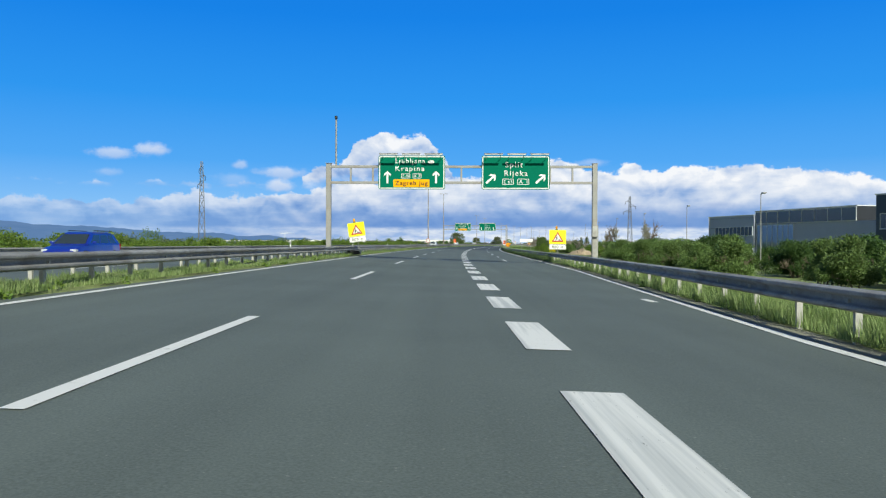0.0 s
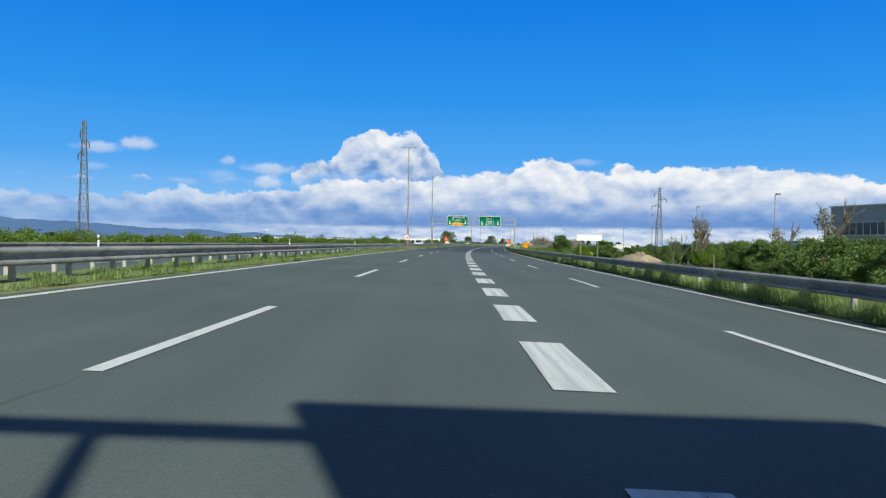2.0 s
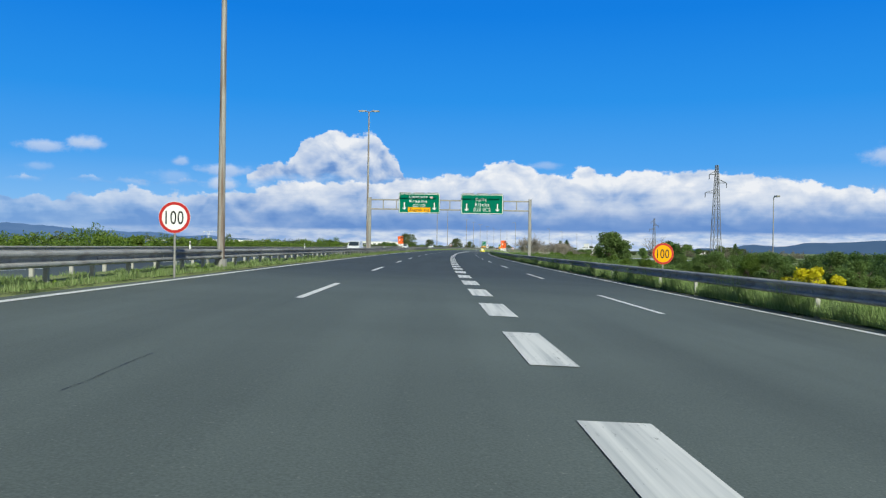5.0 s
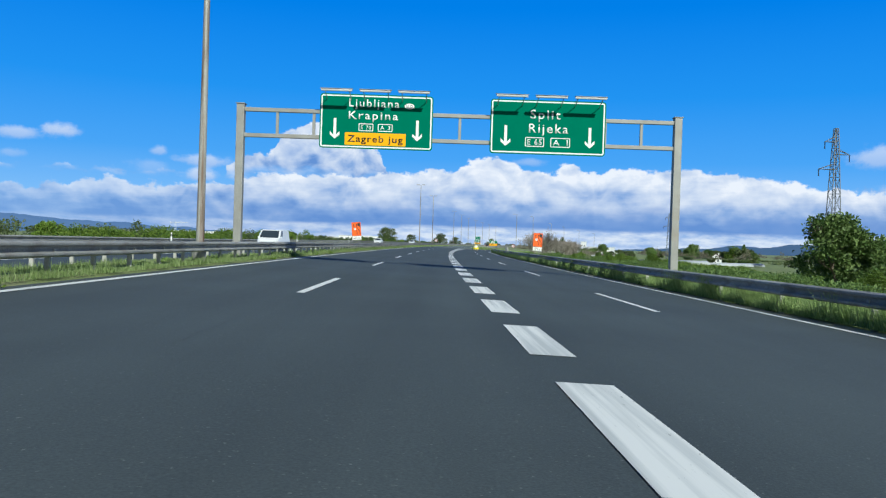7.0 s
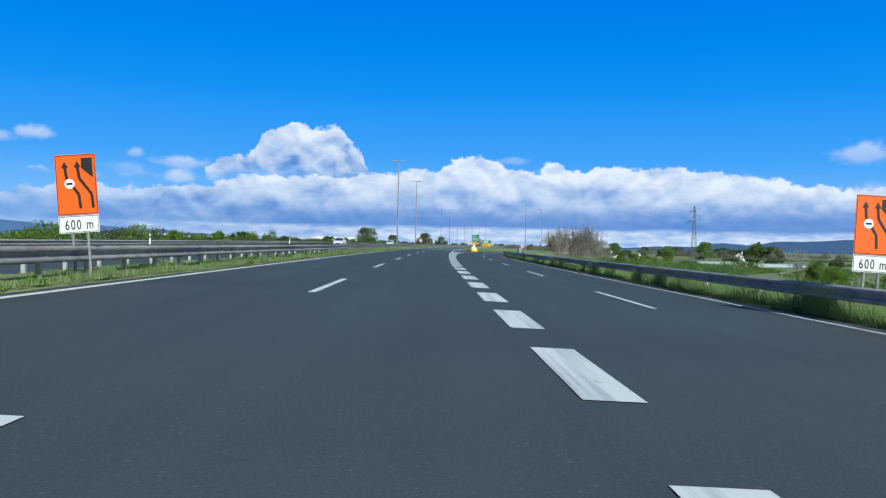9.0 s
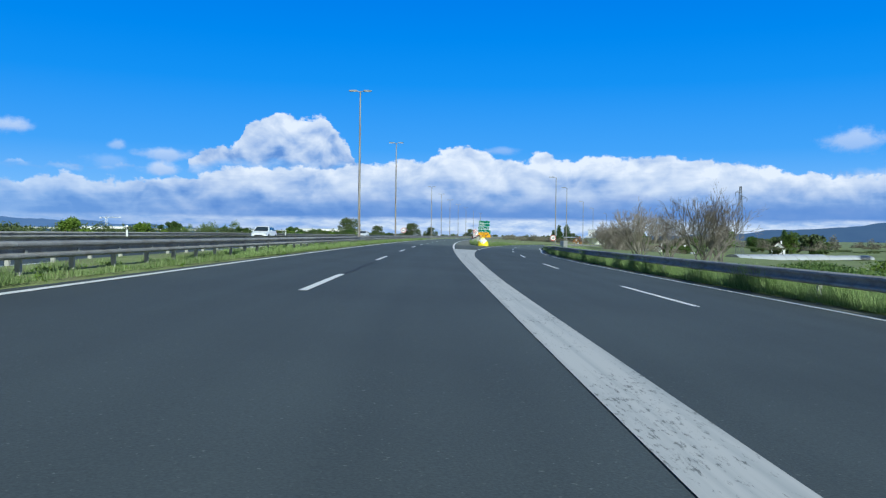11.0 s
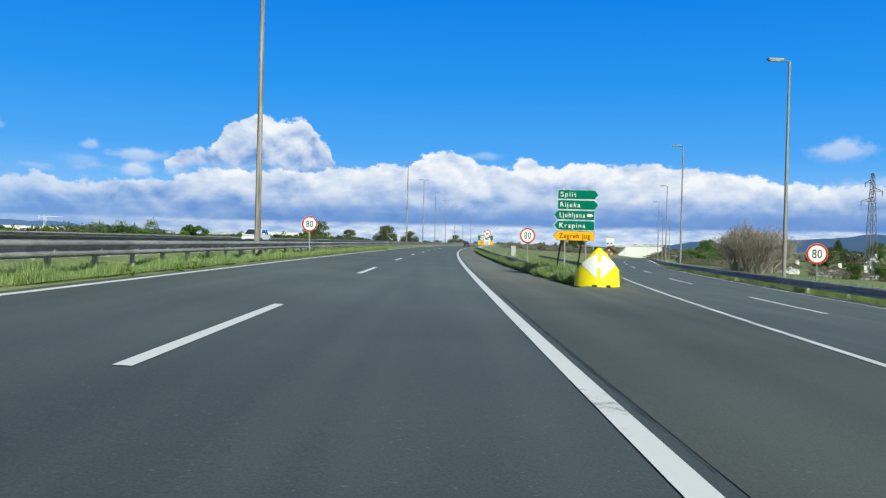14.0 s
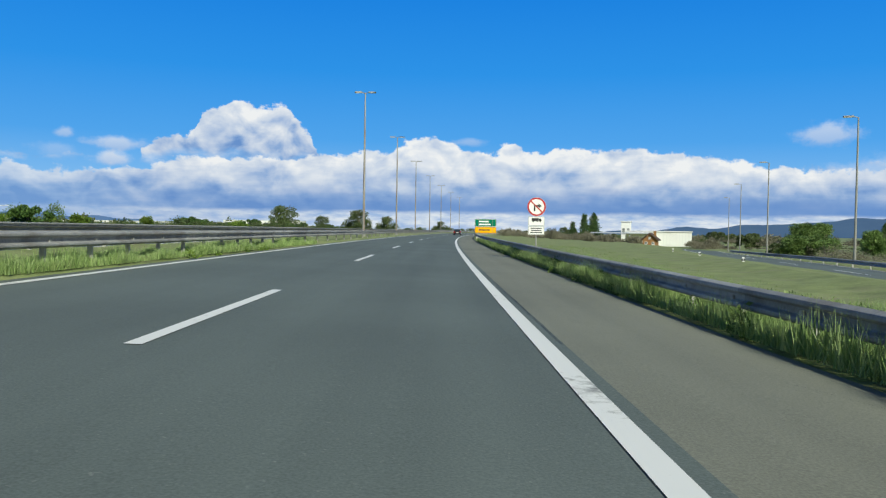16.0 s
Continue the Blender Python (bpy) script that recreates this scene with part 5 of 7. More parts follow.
def crash_nose(s, lat):
    """A hollow plastic exit nose: a curved shell with a peaked crown, two white halves of a diamond."""
    t = pole_sign("exit_nose_marker", s, lat, "yellow plastic exit nose with a split white diamond", "traffic bollard", turn=-6)
    def top(u):
        a = abs(u)
        return 1.26 - 0.06 * (a / 0.12) ** 2 * 0.5 if a < 0.12 else max(0.50, 1.23 - (a - 0.12) * 0.78)
    def shell(x, out=0.0):
        u = max(-1.0, min(1.0, x / 0.74))
        return -(0.62 + out) * math.sqrt(max(0.0, 1 - u * u)) ** 0.8
    bm = bmesh.new()
    rows = []
    for i in range(37):
        th = -90 + 180 * i / 36
        x = 0.74 * math.sin(radians(th))
        y = -0.62 * math.cos(radians(th))
        h = top(x / 0.74)
        col = [bm.verts.new((x * (1.0 - 0.06 * k / 8), y * (1.0 - 0.10 * k / 8), h * k / 8)) for k in range(9)]
        col.append(bm.verts.new((x * 0.86, y * 0.80 + 0.02, h - 0.01)))
        col.append(bm.verts.new((x * 0.80, 0.05, h * 0.80)))
        rows.append(col)
    for a, b in zip(rows, rows[1:]):
        for k in range(10):
            bm.faces.new((a[k], b[k], b[k + 1], a[k + 1]))
    back = part("shell", bm, YELLOW_PLASTIC, t, smooth=True)
    for side in (-1, 1):
        bm = bmesh.new()
        pts = []
        for i in range(11):
            x = side * (0.055 + 0.50 * i / 10)
            f = i / 10
            lo, hi = 0.27 + f * 0.42, 1.09 - f * 0.33
            col = []
            for k in range(7):
                z = lo + (max(hi, lo + 0.004) - lo) * k / 6
                th = math.asin(max(-1, min(1, x / 0.74)))
                hh = top(x / 0.74)
                sc = z / hh
                col.append(bm.verts.new((x * (1 - 0.06 * sc) * 1.008, -0.62 * math.cos(th) * (1 - 0.10 * sc) - 0.012, z)))
            pts.append(col)
        for a, b in zip(pts, pts[1:]):
            for k in range(6):
                bm.faces.new((a[k], b[k], b[k + 1], a[k + 1]))
        part("diamond_half", bm, WHITE_SHEET, t, smooth=True)
    bm = bmesh.new()
    cols = []
    for i in range(5):
        x = -0.062 + 0.124 * i / 4
        cols.append([bm.verts.new((x, -0.62 * math.sqrt(1 - (x / 0.74) ** 2) * (1 - 0.10 * z / 1.25) - 0.011, z)) for z in (0.60, 0.67, 0.74, 0.80)])
    for a, b in zip(cols, cols[1:]):
        for k in range(3):
            bm.faces.new((a[k], b[k], b[k + 1], a[k + 1]))
    part("bridge_patch", bm, WHITE_SHEET, t)
    for x in (-0.13, 0.30):
        part("slot", box(bmesh.new(), x - 0.08, x + 0.08, -0.64 * math.cos(math.asin(x / 0.74)), -0.3, -0.02, 0.07, 0.01), BLACK_SHEET, t)
    return t


crash_nose(405.9, 5.02)

# no right turn, with a lorry plate
t = pole_sign("no_turn_sign", 472.4, 4.42, "round sign forbidding turns, above a white lorry plate", "traffic sign")
pole(t, 2.6)
d = part("disc", prism(bmesh.new(), disc(0, 2.42, 0.43), 0.0, 0.012), WHITE_SHEET, t)
part("rim", ring(bmesh.new(), disc(0, 2.42, 0.425), disc(0, 2.42, 0.35), -0.004, 0.0), RED_SHEET, d)
bm = bmesh.new()
prism(bm, [(-0.13, 2.22), (-0.06, 2.22), (-0.06, 2.42), (0.08, 2.42), (0.08, 2.35), (0.24, 2.46), (0.08, 2.57), (0.08, 2.50), (-0.13, 2.50)], -0.003, 0.0)
part("turn_arrow", bm, BLACK_SHEET, d)
part("slash", prism(bmesh.new(), [(-0.27, 2.64), (-0.23, 2.68), (0.27, 2.20), (0.23, 2.16)], -0.007, -0.003), RED_SHEET, d)
pl = plate(t, -0.37, 0.37, 1.55, 1.97, WHITE_SHEET, BLACK_SHEET, 0.02, 0.0, 0.012, "lorry_plate", 0.01, 0.01)
bm = bmesh.new()
prism(bm, [(-0.22, 1.76), (0.10, 1.76), (0.10, 1.90), (-0.22, 1.90)], -0.004, 0.0)
prism(bm, [(0.11, 1.76), (0.24, 1.76), (0.24, 1.83), (0.19, 1.88), (0.11, 1.88)], -0.004, 0.0)
for x in (-0.15, 0.05, 0.18):
    prism(bm, disc(x, 1.745, 0.03, 12), -0.005, 0.0)
part("lorry_mark", bm, BLACK_SHEET, pl)
pl2 = plate(t, -0.37, 0.37, 1.14, 1.53, WHITE_SHEET, BLACK_SHEET, 0.02, 0.0, 0.012, "text_plate", 0.01, 0.01)
bm = bmesh.new()
for z, w in ((1.43, 0.26), (1.335, 0.24), (1.24, 0.27)):
    box(bm, -w, w, -0.004, 0.0, z - 0.022, z + 0.022)
part("text_bar", bm, BLACK_SHEET, pl2)

# advance sign further on: green over amber
t = pole_sign("advance_sign", 578.0, 5.6, "green and amber advance direction sign on two posts", "direction sign")
for x in (-1.2, 1.2):
    pole(t, 3.3, 0.05, x, "post")
p = plate(t, -1.9, 1.9, 2.1, 3.45, GREEN_SHEET, WHITE_SHEET, 0.1, 0.0, 0.04, "green_panel", 0.04, 0.03)
bm = bmesh.new()
for z, x0, x1 in ((3.0, -1.2, 0.6), (2.5, -1.2, 0.9)):
    box(bm, x0, x1, -0.004, 0.0, z - 0.12, z + 0.12)
part("text_bar", bm, WHITE_SHEET, p)
p = plate(t, -1.9, 1.9, 0.95, 2.05, AMBER_SHEET, BLACK_SHEET, 0.1, 0.0, 0.04, "amber_panel", 0.04, 0.03)
part("text_bar", box(bmesh.new(), -1.2, 0.8, -0.004, 0.0, 1.4, 1.62), BLACK_SHEET, p)

# blank white board on two posts
t = pole_sign("blank_board", 109.1, 9.5, "blank white board on two thin posts", "board")
plate(t, -0.87, 0.87, 1.75, 2.15, WHITE_SHEET, None, 0.01, 0.0, 0.02, "board")
for x in (-0.6, 0.6):
    pole(t, 2.05, 0.025, x, "post")


# ---- marker posts ----
def marker_post(m):
    t = thing("marker_post", m, "slim white roadside marker post with a dark band", "marker post", "marker posts")
    bm = bmesh.new()
    box(bm, -0.06, 0.06, -0.03, 0.03, -0.2, 0.95, 0.012)
    part("post", bm, WHITE_SHEET, t)
    part("band", box(bmesh.new(), -0.062, 0.062, -0.032, 0.032, 0.66, 0.84), BLACK_SHEET, t)
    part("reflector", box(bmesh.new(), -0.02, 0.02, -0.036, -0.031, 0.69, 0.81), LAMP_GLASS, t)
    return t


first = marker_post(stand(49.2, -20.55, 0.25))
for s in (99.2, 149.2, 199.2, 249.2, 299.2, 349.2, 399.2):
    copy_thing(first, stand(s, -20.55, 0.25))
for s, lat in ((471.5, 13.6), (484.0, 15.6), (497.0, 17.6)):
    copy_thing(first, stand(s, lat, 0.05, -12)).scale.z = 0.58


# ---- lattice pylons ----
PYLON_STEEL = surface("dull pylon steel", (0.16, 0.17, 0.19), 0.6, 0.2, spread=0.15, scale=2, fine=20, bump=0.05)


def pylon(m, height, label, slim=1.0, reach=1.0):
    t = thing("power_pylon", m, label, "power pylon", "power pylons")
    half = height * 0.034 * slim
    levels = [0, 0.16, 0.31, 0.45, 0.57, 0.68, 0.78, 0.87, 0.94, 1.0]
    def corner(k, f):
        w = half * (1 - f) ** 0.9 + 0.22
        x, y = ((-w, -w), (w, -w), (w, w), (-w, w))[k % 4]
        return Vector((x, y, f * height))
    for k in range(4):
        bm = bmesh.new()
        below = None
        for f in levels:
            c, r = corner(k, f), 0.055 - 0.012 * f
            here = [bm.verts.new(c + Vector((x, y, 0))) for x, y in ((-r, -r), (r, -r), (r, r), (-r, r))]
            if below:
                for i in range(4):
                    bm.faces.new((below[i], below[(i + 1) % 4], here[(i + 1) % 4], here[i]))
            below = here
        part("leg", bm, PYLON_STEEL, t)
        bm = bmesh.new()
        for a, b in zip(levels, levels[1:]):
            tube(bm, corner(k, a), corner(k + 1, b), 0.03, 0.03, 4)
            tube(bm, corner(k + 1, a), corner(k, b), 0.03, 0.03, 4)
            tube(bm, corner(k, b), corner(k + 1, b), 0.03, 0.03, 4)
        tagged(part("bracing", bm, PYLON_STEEL, t), kind="stuff")
    for f, w, sides in ((0.73, 2.4, (-1,)), (0.83, 2.1, (1,)), (0.91, 1.6, (-1,))):
        w *= reach
        for sd in sides:
            bm = bmesh.new()
            for y in (-0.3, 0.3):
                tube(bm, (0, y, f * height), (sd * w, 0, f * height), 0.06, 0.05, 4)
                tube(bm, (0, y, (f + 0.04) * height), (sd * w, 0, f * height), 0.05, 0.05, 4)
            arm = part("cross_arm", bm, PYLON_STEEL, t)
            part("insulator", tube(bmesh.new(), (sd * w, 0, f * height), (sd * w, 0, f * height - 1.0), 0.08, 0.06, 6), BLACK_SHEET, arm)
    return t


pylon(stand(172.8, -58.1, 0.0, 15), 19.0, "slender lattice power pylon in the fields", 0.8, 0.35)
pylon(stand(298.9, 53.7, 0.0, 8), 21.0, "steel lattice power pylon with cross-arms beyond the bushes")
pylon(stand(545.5, 83.5, 0.0, 8), 21.0, "far steel lattice power pylon near the houses")


# ---- vegetation ----
LEAF_WOOD = leaf_material("woodland twigs and buds", (0.15, 0.145, 0.10), (0.29, 0.265, 0.19), 0.15)

def mesh_from_arrays(name, verts, faces, mat):
    me = bpy.data.meshes.new(name)
    me.from_pydata(verts.tolist(), [], faces.tolist() if hasattr(faces, "tolist") else faces)
    me.materials.append(mat)
    me.update()
    return me


def leaf_cloud(name, clumps, count, size, mat, seed, droop=0.0, ground=0.15):
    """Many small folded leaves spread through uneven clumps: rows of centre and radii."""
    rng = np.random.default_rng(seed)
    cl = np.array(clumps, float)
    weight = (cl[:, 3] * cl[:, 4] * cl[:, 5]) ** (2 / 3)
    pick = rng.choice(len(cl), count, p=weight / weight.sum())
    d = rng.normal(size=(count, 3))
    d /= np.linalg.norm(d, axis=1)[:, None]
    r = rng.uniform(0.25, 1.0, count) ** 0.55
    r *= 1 + 0.22 * np.sin(d[:, 0] * 7 + pick) * np.cos(d[:, 2] * 6 + pick * 2) + rng.normal(0, 0.07, count)
    p = cl[pick, :3] + d * r[:, None] * cl[pick, 3:6]
    p[:, 2] = np.maximum(p[:, 2], ground)
    a = d + rng.normal(0, 0.8, (count, 3))
    a[:, 2] -= droop
    a /= np.linalg.norm(a, axis=1)[:, None]
    b = np.cross(a, rng.normal(size=(count, 3)))
    b /= np.linalg.norm(b, axis=1)[:, None]
    s = (size * rng.uniform(0.6, 1.4, count))[:, None]
    v = np.stack([p - a * s * 0.5, p + b * s * 0.30, p + a * s * 0.55, p - b * s * 0.30], 1).reshape(-1, 3)
    f = np.arange(count * 4).reshape(-1, 4)
    return mesh_from_arrays(name, v, f, mat)


def limbs(name, roots, depth, mat, seed, spread=0.5, shrink=0.72, forks=3, up=0.25, sides=4):
    """Branching tapered limbs: roots are rows of (place, direction, length, radius)."""
    rng = np.random.default_rng(seed)
    verts, faces = [], []
    stack = [(np.array(p, float), np.array(d, float) / np.linalg.norm(d), l, r, depth) for p, d, l, r in roots]
    while stack:
        p, d, l, r, k = stack.pop()
        bend = d + rng.normal(0, 0.10, 3)
        q = p + bend / np.linalg.norm(bend) * l
        t = np.cross(d, [0.3, 0.9, 0.1])
        t /= np.linalg.norm(t)
        w = np.cross(d, t)
        n0 = len(verts)
        r1 = r * 0.74
        for c, rr in ((p, r), (q, r1)):
            for i in range(sides):
                a = 2 * math.pi * i / sides
                verts.append(c + (t * math.cos(a) + w * math.sin(a)) * rr)
        for i in range(sides):
            j = (i + 1) % sides
            faces.append((n0 + i, n0 + j, n0 + sides + j, n0 + sides + i))
        if k > 0:
            for _ in range(forks if k > 1 else forks + 1):
                nd = d + rng.normal(0, spread, 3) + np.array([0, 0, up])
                nd /= np.linalg.norm(nd)
                f = rng.uniform(0.45, 1.0)
                stack.append((p + (q - p) * f, nd, l * shrink * rng.uniform(0.75, 1.2), r1 * 0.86, k - 1))
    return mesh_from_arrays(name, np.array(verts), faces, mat)


def clumps_round(rng, n, width, height, base=0.3, squash=0.8, scale=1.0):
    """Uneven clumps that fill a crown of that width and height."""
    out = []
    for i in range(n):
        a, r = rng.uniform(0, 2 * math.pi), width * 0.5 * math.sqrt(rng.uniform(0, 1)) * 0.72
        f = rng.uniform(0, 1)
        z = base * 0.5 + (height - base) * (0.06 + 0.81 * f)
        k = (1 - 0.55 * f * f)
        s = scale * rng.uniform(0.12, 0.30) * min(width, height * 1.2)
        out.append((r * k * math.cos(a), r * k * math.sin(a), z, s, s, s * squash))
    return out


def plant(name, label, category, group, trunk, crown, bark=None):
    t = thing(name, Matrix.Identity(4), label, category, group)
    part("trunk" if category == "tree" else "branch_work", trunk, None, t)
    if crown is not None:
        part("crown", crown, None, t)
    return t


def make_bush(seed, leaf, label, width=3.2, height=2.3, leaves=16000, size=0.085, group="roadside bushes"):
    rng = np.random.default_rng(seed)
    roots = [((rng.normal(0, 0.2), rng.normal(0, 0.2), -0.1), (rng.normal(0, 0.4), rng.normal(0, 0.4), 1), height * 0.30, 0.030) for _ in range(7)]
    return plant("bush", label, "bush", group, limbs("branch_work", roots, 2, BARK, seed, 0.45), leaf_cloud("crown", clumps_round(rng, 13, width, height), leaves, size, leaf, seed))


def make_tree(seed, leaf, label, width, height, leaves, size, group="trees"):
    rng = np.random.default_rng(seed)
    roots = [((0, 0, -0.2), (0.03, 0.02, 1), height * 0.38, height * 0.022)]
    return plant("tree", label, "tree", group, limbs("trunk", roots, 4, BARK, seed, 0.42, 0.70), leaf_cloud("crown", clumps_round(rng, 34, width, height, height * 0.10, 0.7, 0.7), leaves, size, leaf, seed))


def make_bare(seed, label, height, stems, name="shrub", category="bush", depth=4, group="bare shrubs", forks=3):
    rng = np.random.default_rng(seed)
    roots = [((rng.normal(0, 0.25), rng.normal(0, 0.25), -0.1), (rng.normal(0, 0.38), rng.normal(0, 0.38), 1), height * 0.34, 0.036) for _ in range(stems)]
    t = thing(name, Matrix.Identity(4), label, category, group)
    for i, root in enumerate(roots):
        part("stem" if category == "bush" else "trunk", limbs("stem", [root], depth, TWIGS, seed * 100 + i, 0.36, 0.66, forks, 0.20, 3), None, t)
    return t


def sow(proto, rows, seed, z=-0.05):
    """Copies of a plant: rows of station, lat, scale; the first one is moved to the first row."""
    rng = random.Random(seed)
    for i, (s, lat, k) in enumerate(rows):
        m = stand(s, lat, z, rng.uniform(0, 360)) @ Matrix.Diagonal((k * rng.uniform(0.9, 1.15), k * rng.uniform(0.9, 1.15), k * rng.uniform(0.92, 1.08), 1))
        if i == 0:
            proto.matrix_world = m
            base = proto
        else:
            c = copy_thing(base, Matrix.Identity(4))
            c.matrix_world = m
    return proto


def row_of(s0, s1, d, lat0, lat1, k0, k1, seed):
    rng = random.Random(seed)
    out, s = [], s0
    while s < s1:
        out.append((s + rng.uniform(-0.4, 0.4) * d, rng.uniform(lat0, lat1), rng.uniform(k0, k1)))
        s += d
    return out


# leafy bushes between the rail and the works building
sow(make_bush(11, LEAF, "dense green leafy roadside bush"), row_of(30, 76, 2.6, 14.5, 18.0, 0.85, 1.10, 1) + row_of(80, 150, 2.4, 24.5, 30, 0.85, 1.15, 5) + row_of(87, 118, 2.3, 19.5, 23.0, 0.95, 1.2, 45) + row_of(162, 215, 2.4, 22, 28, 0.7, 0.95, 25), 1)
sow(make_bush(12, LEAF_DARK, "dense dark green bush in a thicket"), row_of(26, 84, 3.4, 18.5, 24.0, 0.95, 1.2, 2) + row_of(86, 215, 3.0, 31, 37, 0.9, 1.2, 6), 2)
sow(make_bush(13, LEAF_SPRING, "light green bush in young leaf"), row_of(88, 200, 9, 15.5, 30, 0.45, 0.8, 3) + row_of(200, 330, 9, 17.0, 26.0, 0.35, 0.6, 8), 3)
sow(make_tree(21, LEAF, "broad green tree by the roadside", 4.6, 4.0, 15000, 0.16), [(226.2, 19.7, 1.12), (567.7, 57.4, 1.5), (735, 123.5, 3.0), (600, 84.0, 1.6)], 4)
sow(make_tree(22, LEAF_DARK, "dark green rounded tree by the roadside", 3.8, 3.5, 12000, 0.16), [(241.0, 30.1, 1.0), (258, 46, 0.9), (330, 70, 1.3), (700, 128.5, 2.3), (622, 132, 1.0), (625, 136, 0.9)], 5)
sow(make_bare(31, "tall bare shrub with upright twigs", 4.6, 14, depth=5), [(372.0, 18.6, 1.45), (357.0, 19.8, 1.45), (375.0, 22.0, 1.2), (464, 31.5, 1.45), (470, 33, 1.5), (472, 36.5, 1.5), (467, 34.5, 1.4), (476, 34.0, 1.45), (475, 38, 1.4), (480, 36, 1.5), (484, 38.5, 1.4), (460, 31, 1.2), (366, 24.0, 1.0)], 6)
sow(make_bare(32, "slender bare young tree", 5.2, 2, "young_tree", "tree", 4, "bare trees"), [(214, 22.0, 1.0), (279, 17.0, 0.55), (155.6, 32.0, 0.95), (135, 29.0, 0.9), (118, 18.0, 0.8), (205, 27, 0.7)], 7)

# a willow in first leaf and other large trees round the white house
sow(make_tree(27, LEAF_SPRING, "pale green willow in first leaf among gardens", 11.0, 9.6, 9000, 0.34, "garden trees"), [(664, 136.6, 1.0), (672, 150, 0.7)], 34)

FADED_WOOD = surface("faded pale wood", (0.52, 0.50, 0.46), 0.8, spread=0.2, scale=4, fine=40, bump=0.2)
# stakes, a young tree in blossom, a flowering shrub and the thicket by the slip road
LEAF_BLOSSOM = leaf_material("pale blossom", (0.17, 0.17, 0.11), (0.36, 0.34, 0.25), 0.2)
LEAF_YELLOW = leaf_material("yellow flowers", (0.45, 0.40, 0.01), (0.62, 0.55, 0.02), 0.2)
sow(make_tree(26, LEAF_BLOSSOM, "slim young tree in pale blossom", 1.7, 4.6, 1100, 0.12, "blossoming trees"), [(133.8, 24.4, 1.0), (108.5, 25.6, 1.25), (127, 29.5, 1.15), (142.8, 27.2, 1.3)], 31)
sow(make_bush(15, LEAF_YELLOW, "low shrub covered in yellow flowers", 3.0, 1.1, 3000, 0.14, "flowering shrubs"), [(171, 17.9, 1.0), (173.5, 18.4, 0.8)], 32)
sow(make_bush(16, LEAF, "rounded bright green bush beyond the slip road", 4.6, 2.3, 8000, 0.18, "slip road bushes"), [(548, 48.0, 1.45), (551.5, 51.5, 1.6), (545, 51.0, 1.2), (472, 46.5, 0.8), (470.5, 49.5, 0.85), (469, 52.5, 0.75)], 33)
for i, (s, lat, lean) in enumerate(((137.4, 22.6, 0), (135.9, 23.7, 1), (129.1, 24.3, -2), (123.4, 25.4, -8), (118.0, 24.9, -10), (115.1, 25.6, 2), (109, 25.2, 0), (104, 25.4, 3))):
    st = thing("fence_stake", stand(s, lat, 0) @ Euler((0, radians(lean), 0)).to_matrix().to_4x4(), "pale wooden stake by the hedge", "stake", "fence stakes")
    part("stake", tube(bmesh.new(), (0, 0, -0.3), (0, 0, 1.25), 0.05, 0.042, 7), TWIGS, st)

# two pale frames of posts with a cross board in a gap of the bushes
for s, lat in ((84.5, 19.3), (83.0, 21.0)):
    t = thing("post_frame", stand(s, lat, 0.0, -8), "pair of pale posts with a cross board among bushes", "post frame", "post frames")
    for x in (-0.32, 0.32):
        part("post", box(bmesh.new(), x - 0.05, x + 0.05, -0.05, 0.05, -0.3, 1.75, 0.01), FADED_WOOD, t)
    part("board", box(bmesh.new(), -0.38, 0.38, -0.07, -0.045, 1.30, 1.62, 0.008), FADED_WOOD, t)

# tree lines further off, to both sides
far_r = row_of(640, 1150, 34, 95, 170, 1.5, 2.6, 11) + row_of(320, 620, 24, 112, 170, 0.9, 1.7, 12) + row_of(650, 1200, 40, 45, 95, 0.7, 1.2, 18)
sow(make_tree(23, LEAF_DULL, "dull green tree in a far tree line", 7.0, 3.4, 3600, 0.30, "far trees"), far_r, 13)
far_l = row_of(150, 1250, 42, -160, -80, 0.6, 1.3, 14) + row_of(480, 760, 17, -85, -50, 0.7, 1.35, 44)
sow(make_tree(24, LEAF_DARK, "dark tree along the far fields", 7.6, 2.7, 3600, 0.30, "far trees"), far_l, 15)
sow(make_bush(14, LEAF_SPRING, "bright green bush along the field edge", 4.2, 1.9, 3400, 0.22, "field edge bushes"), row_of(30, 620, 15.0, -52, -34, 0.6, 1.1, 16), 17)
sow(make_tree(25, LEAF_DULL, "large rounded green tree beside the far road", 13.0, 7.0, 9000, 0.30, "far trees"), [(706, -38.8, 1.1), (716, -30.5, 0.8), (883, -124, 2.1), (905, -108, 1.3), (1040, -60, 1.1), (1090, 30, 1.0)], 21)


def hedge_band(name, s0, s1, lat0, lat1, h0, h1, count, size, mat, seed, label):
    """A long uneven belt of growth that nobody could count, as joined leaves over clumps."""
    rng = np.random.default_rng(seed)
    n = int((s1 - s0) / 3.2)
    cl = []
    for i in range(n):
        s, lat = rng.uniform(s0, s1), rng.uniform(lat0, lat1)
        q = road(s, lat)
        h = (h0 + (h1 - h0) * rng.uniform(0, 1) ** 1.6) * (0.75 + 0.5 * noise.noise(Vector((s * 0.03, lat * 0.05, seed))))
        cl.append((q.x, q.y, q.z + h * 0.45, rng.uniform(1.2, 3.0), rng.uniform(1.2, 3.0), h * 0.55))
    ob = new(name, leaf_cloud(name, cl, count, size, mat, seed, ground=-2.0))
    return tagged(ob, label, "hedge", kind="stuff")


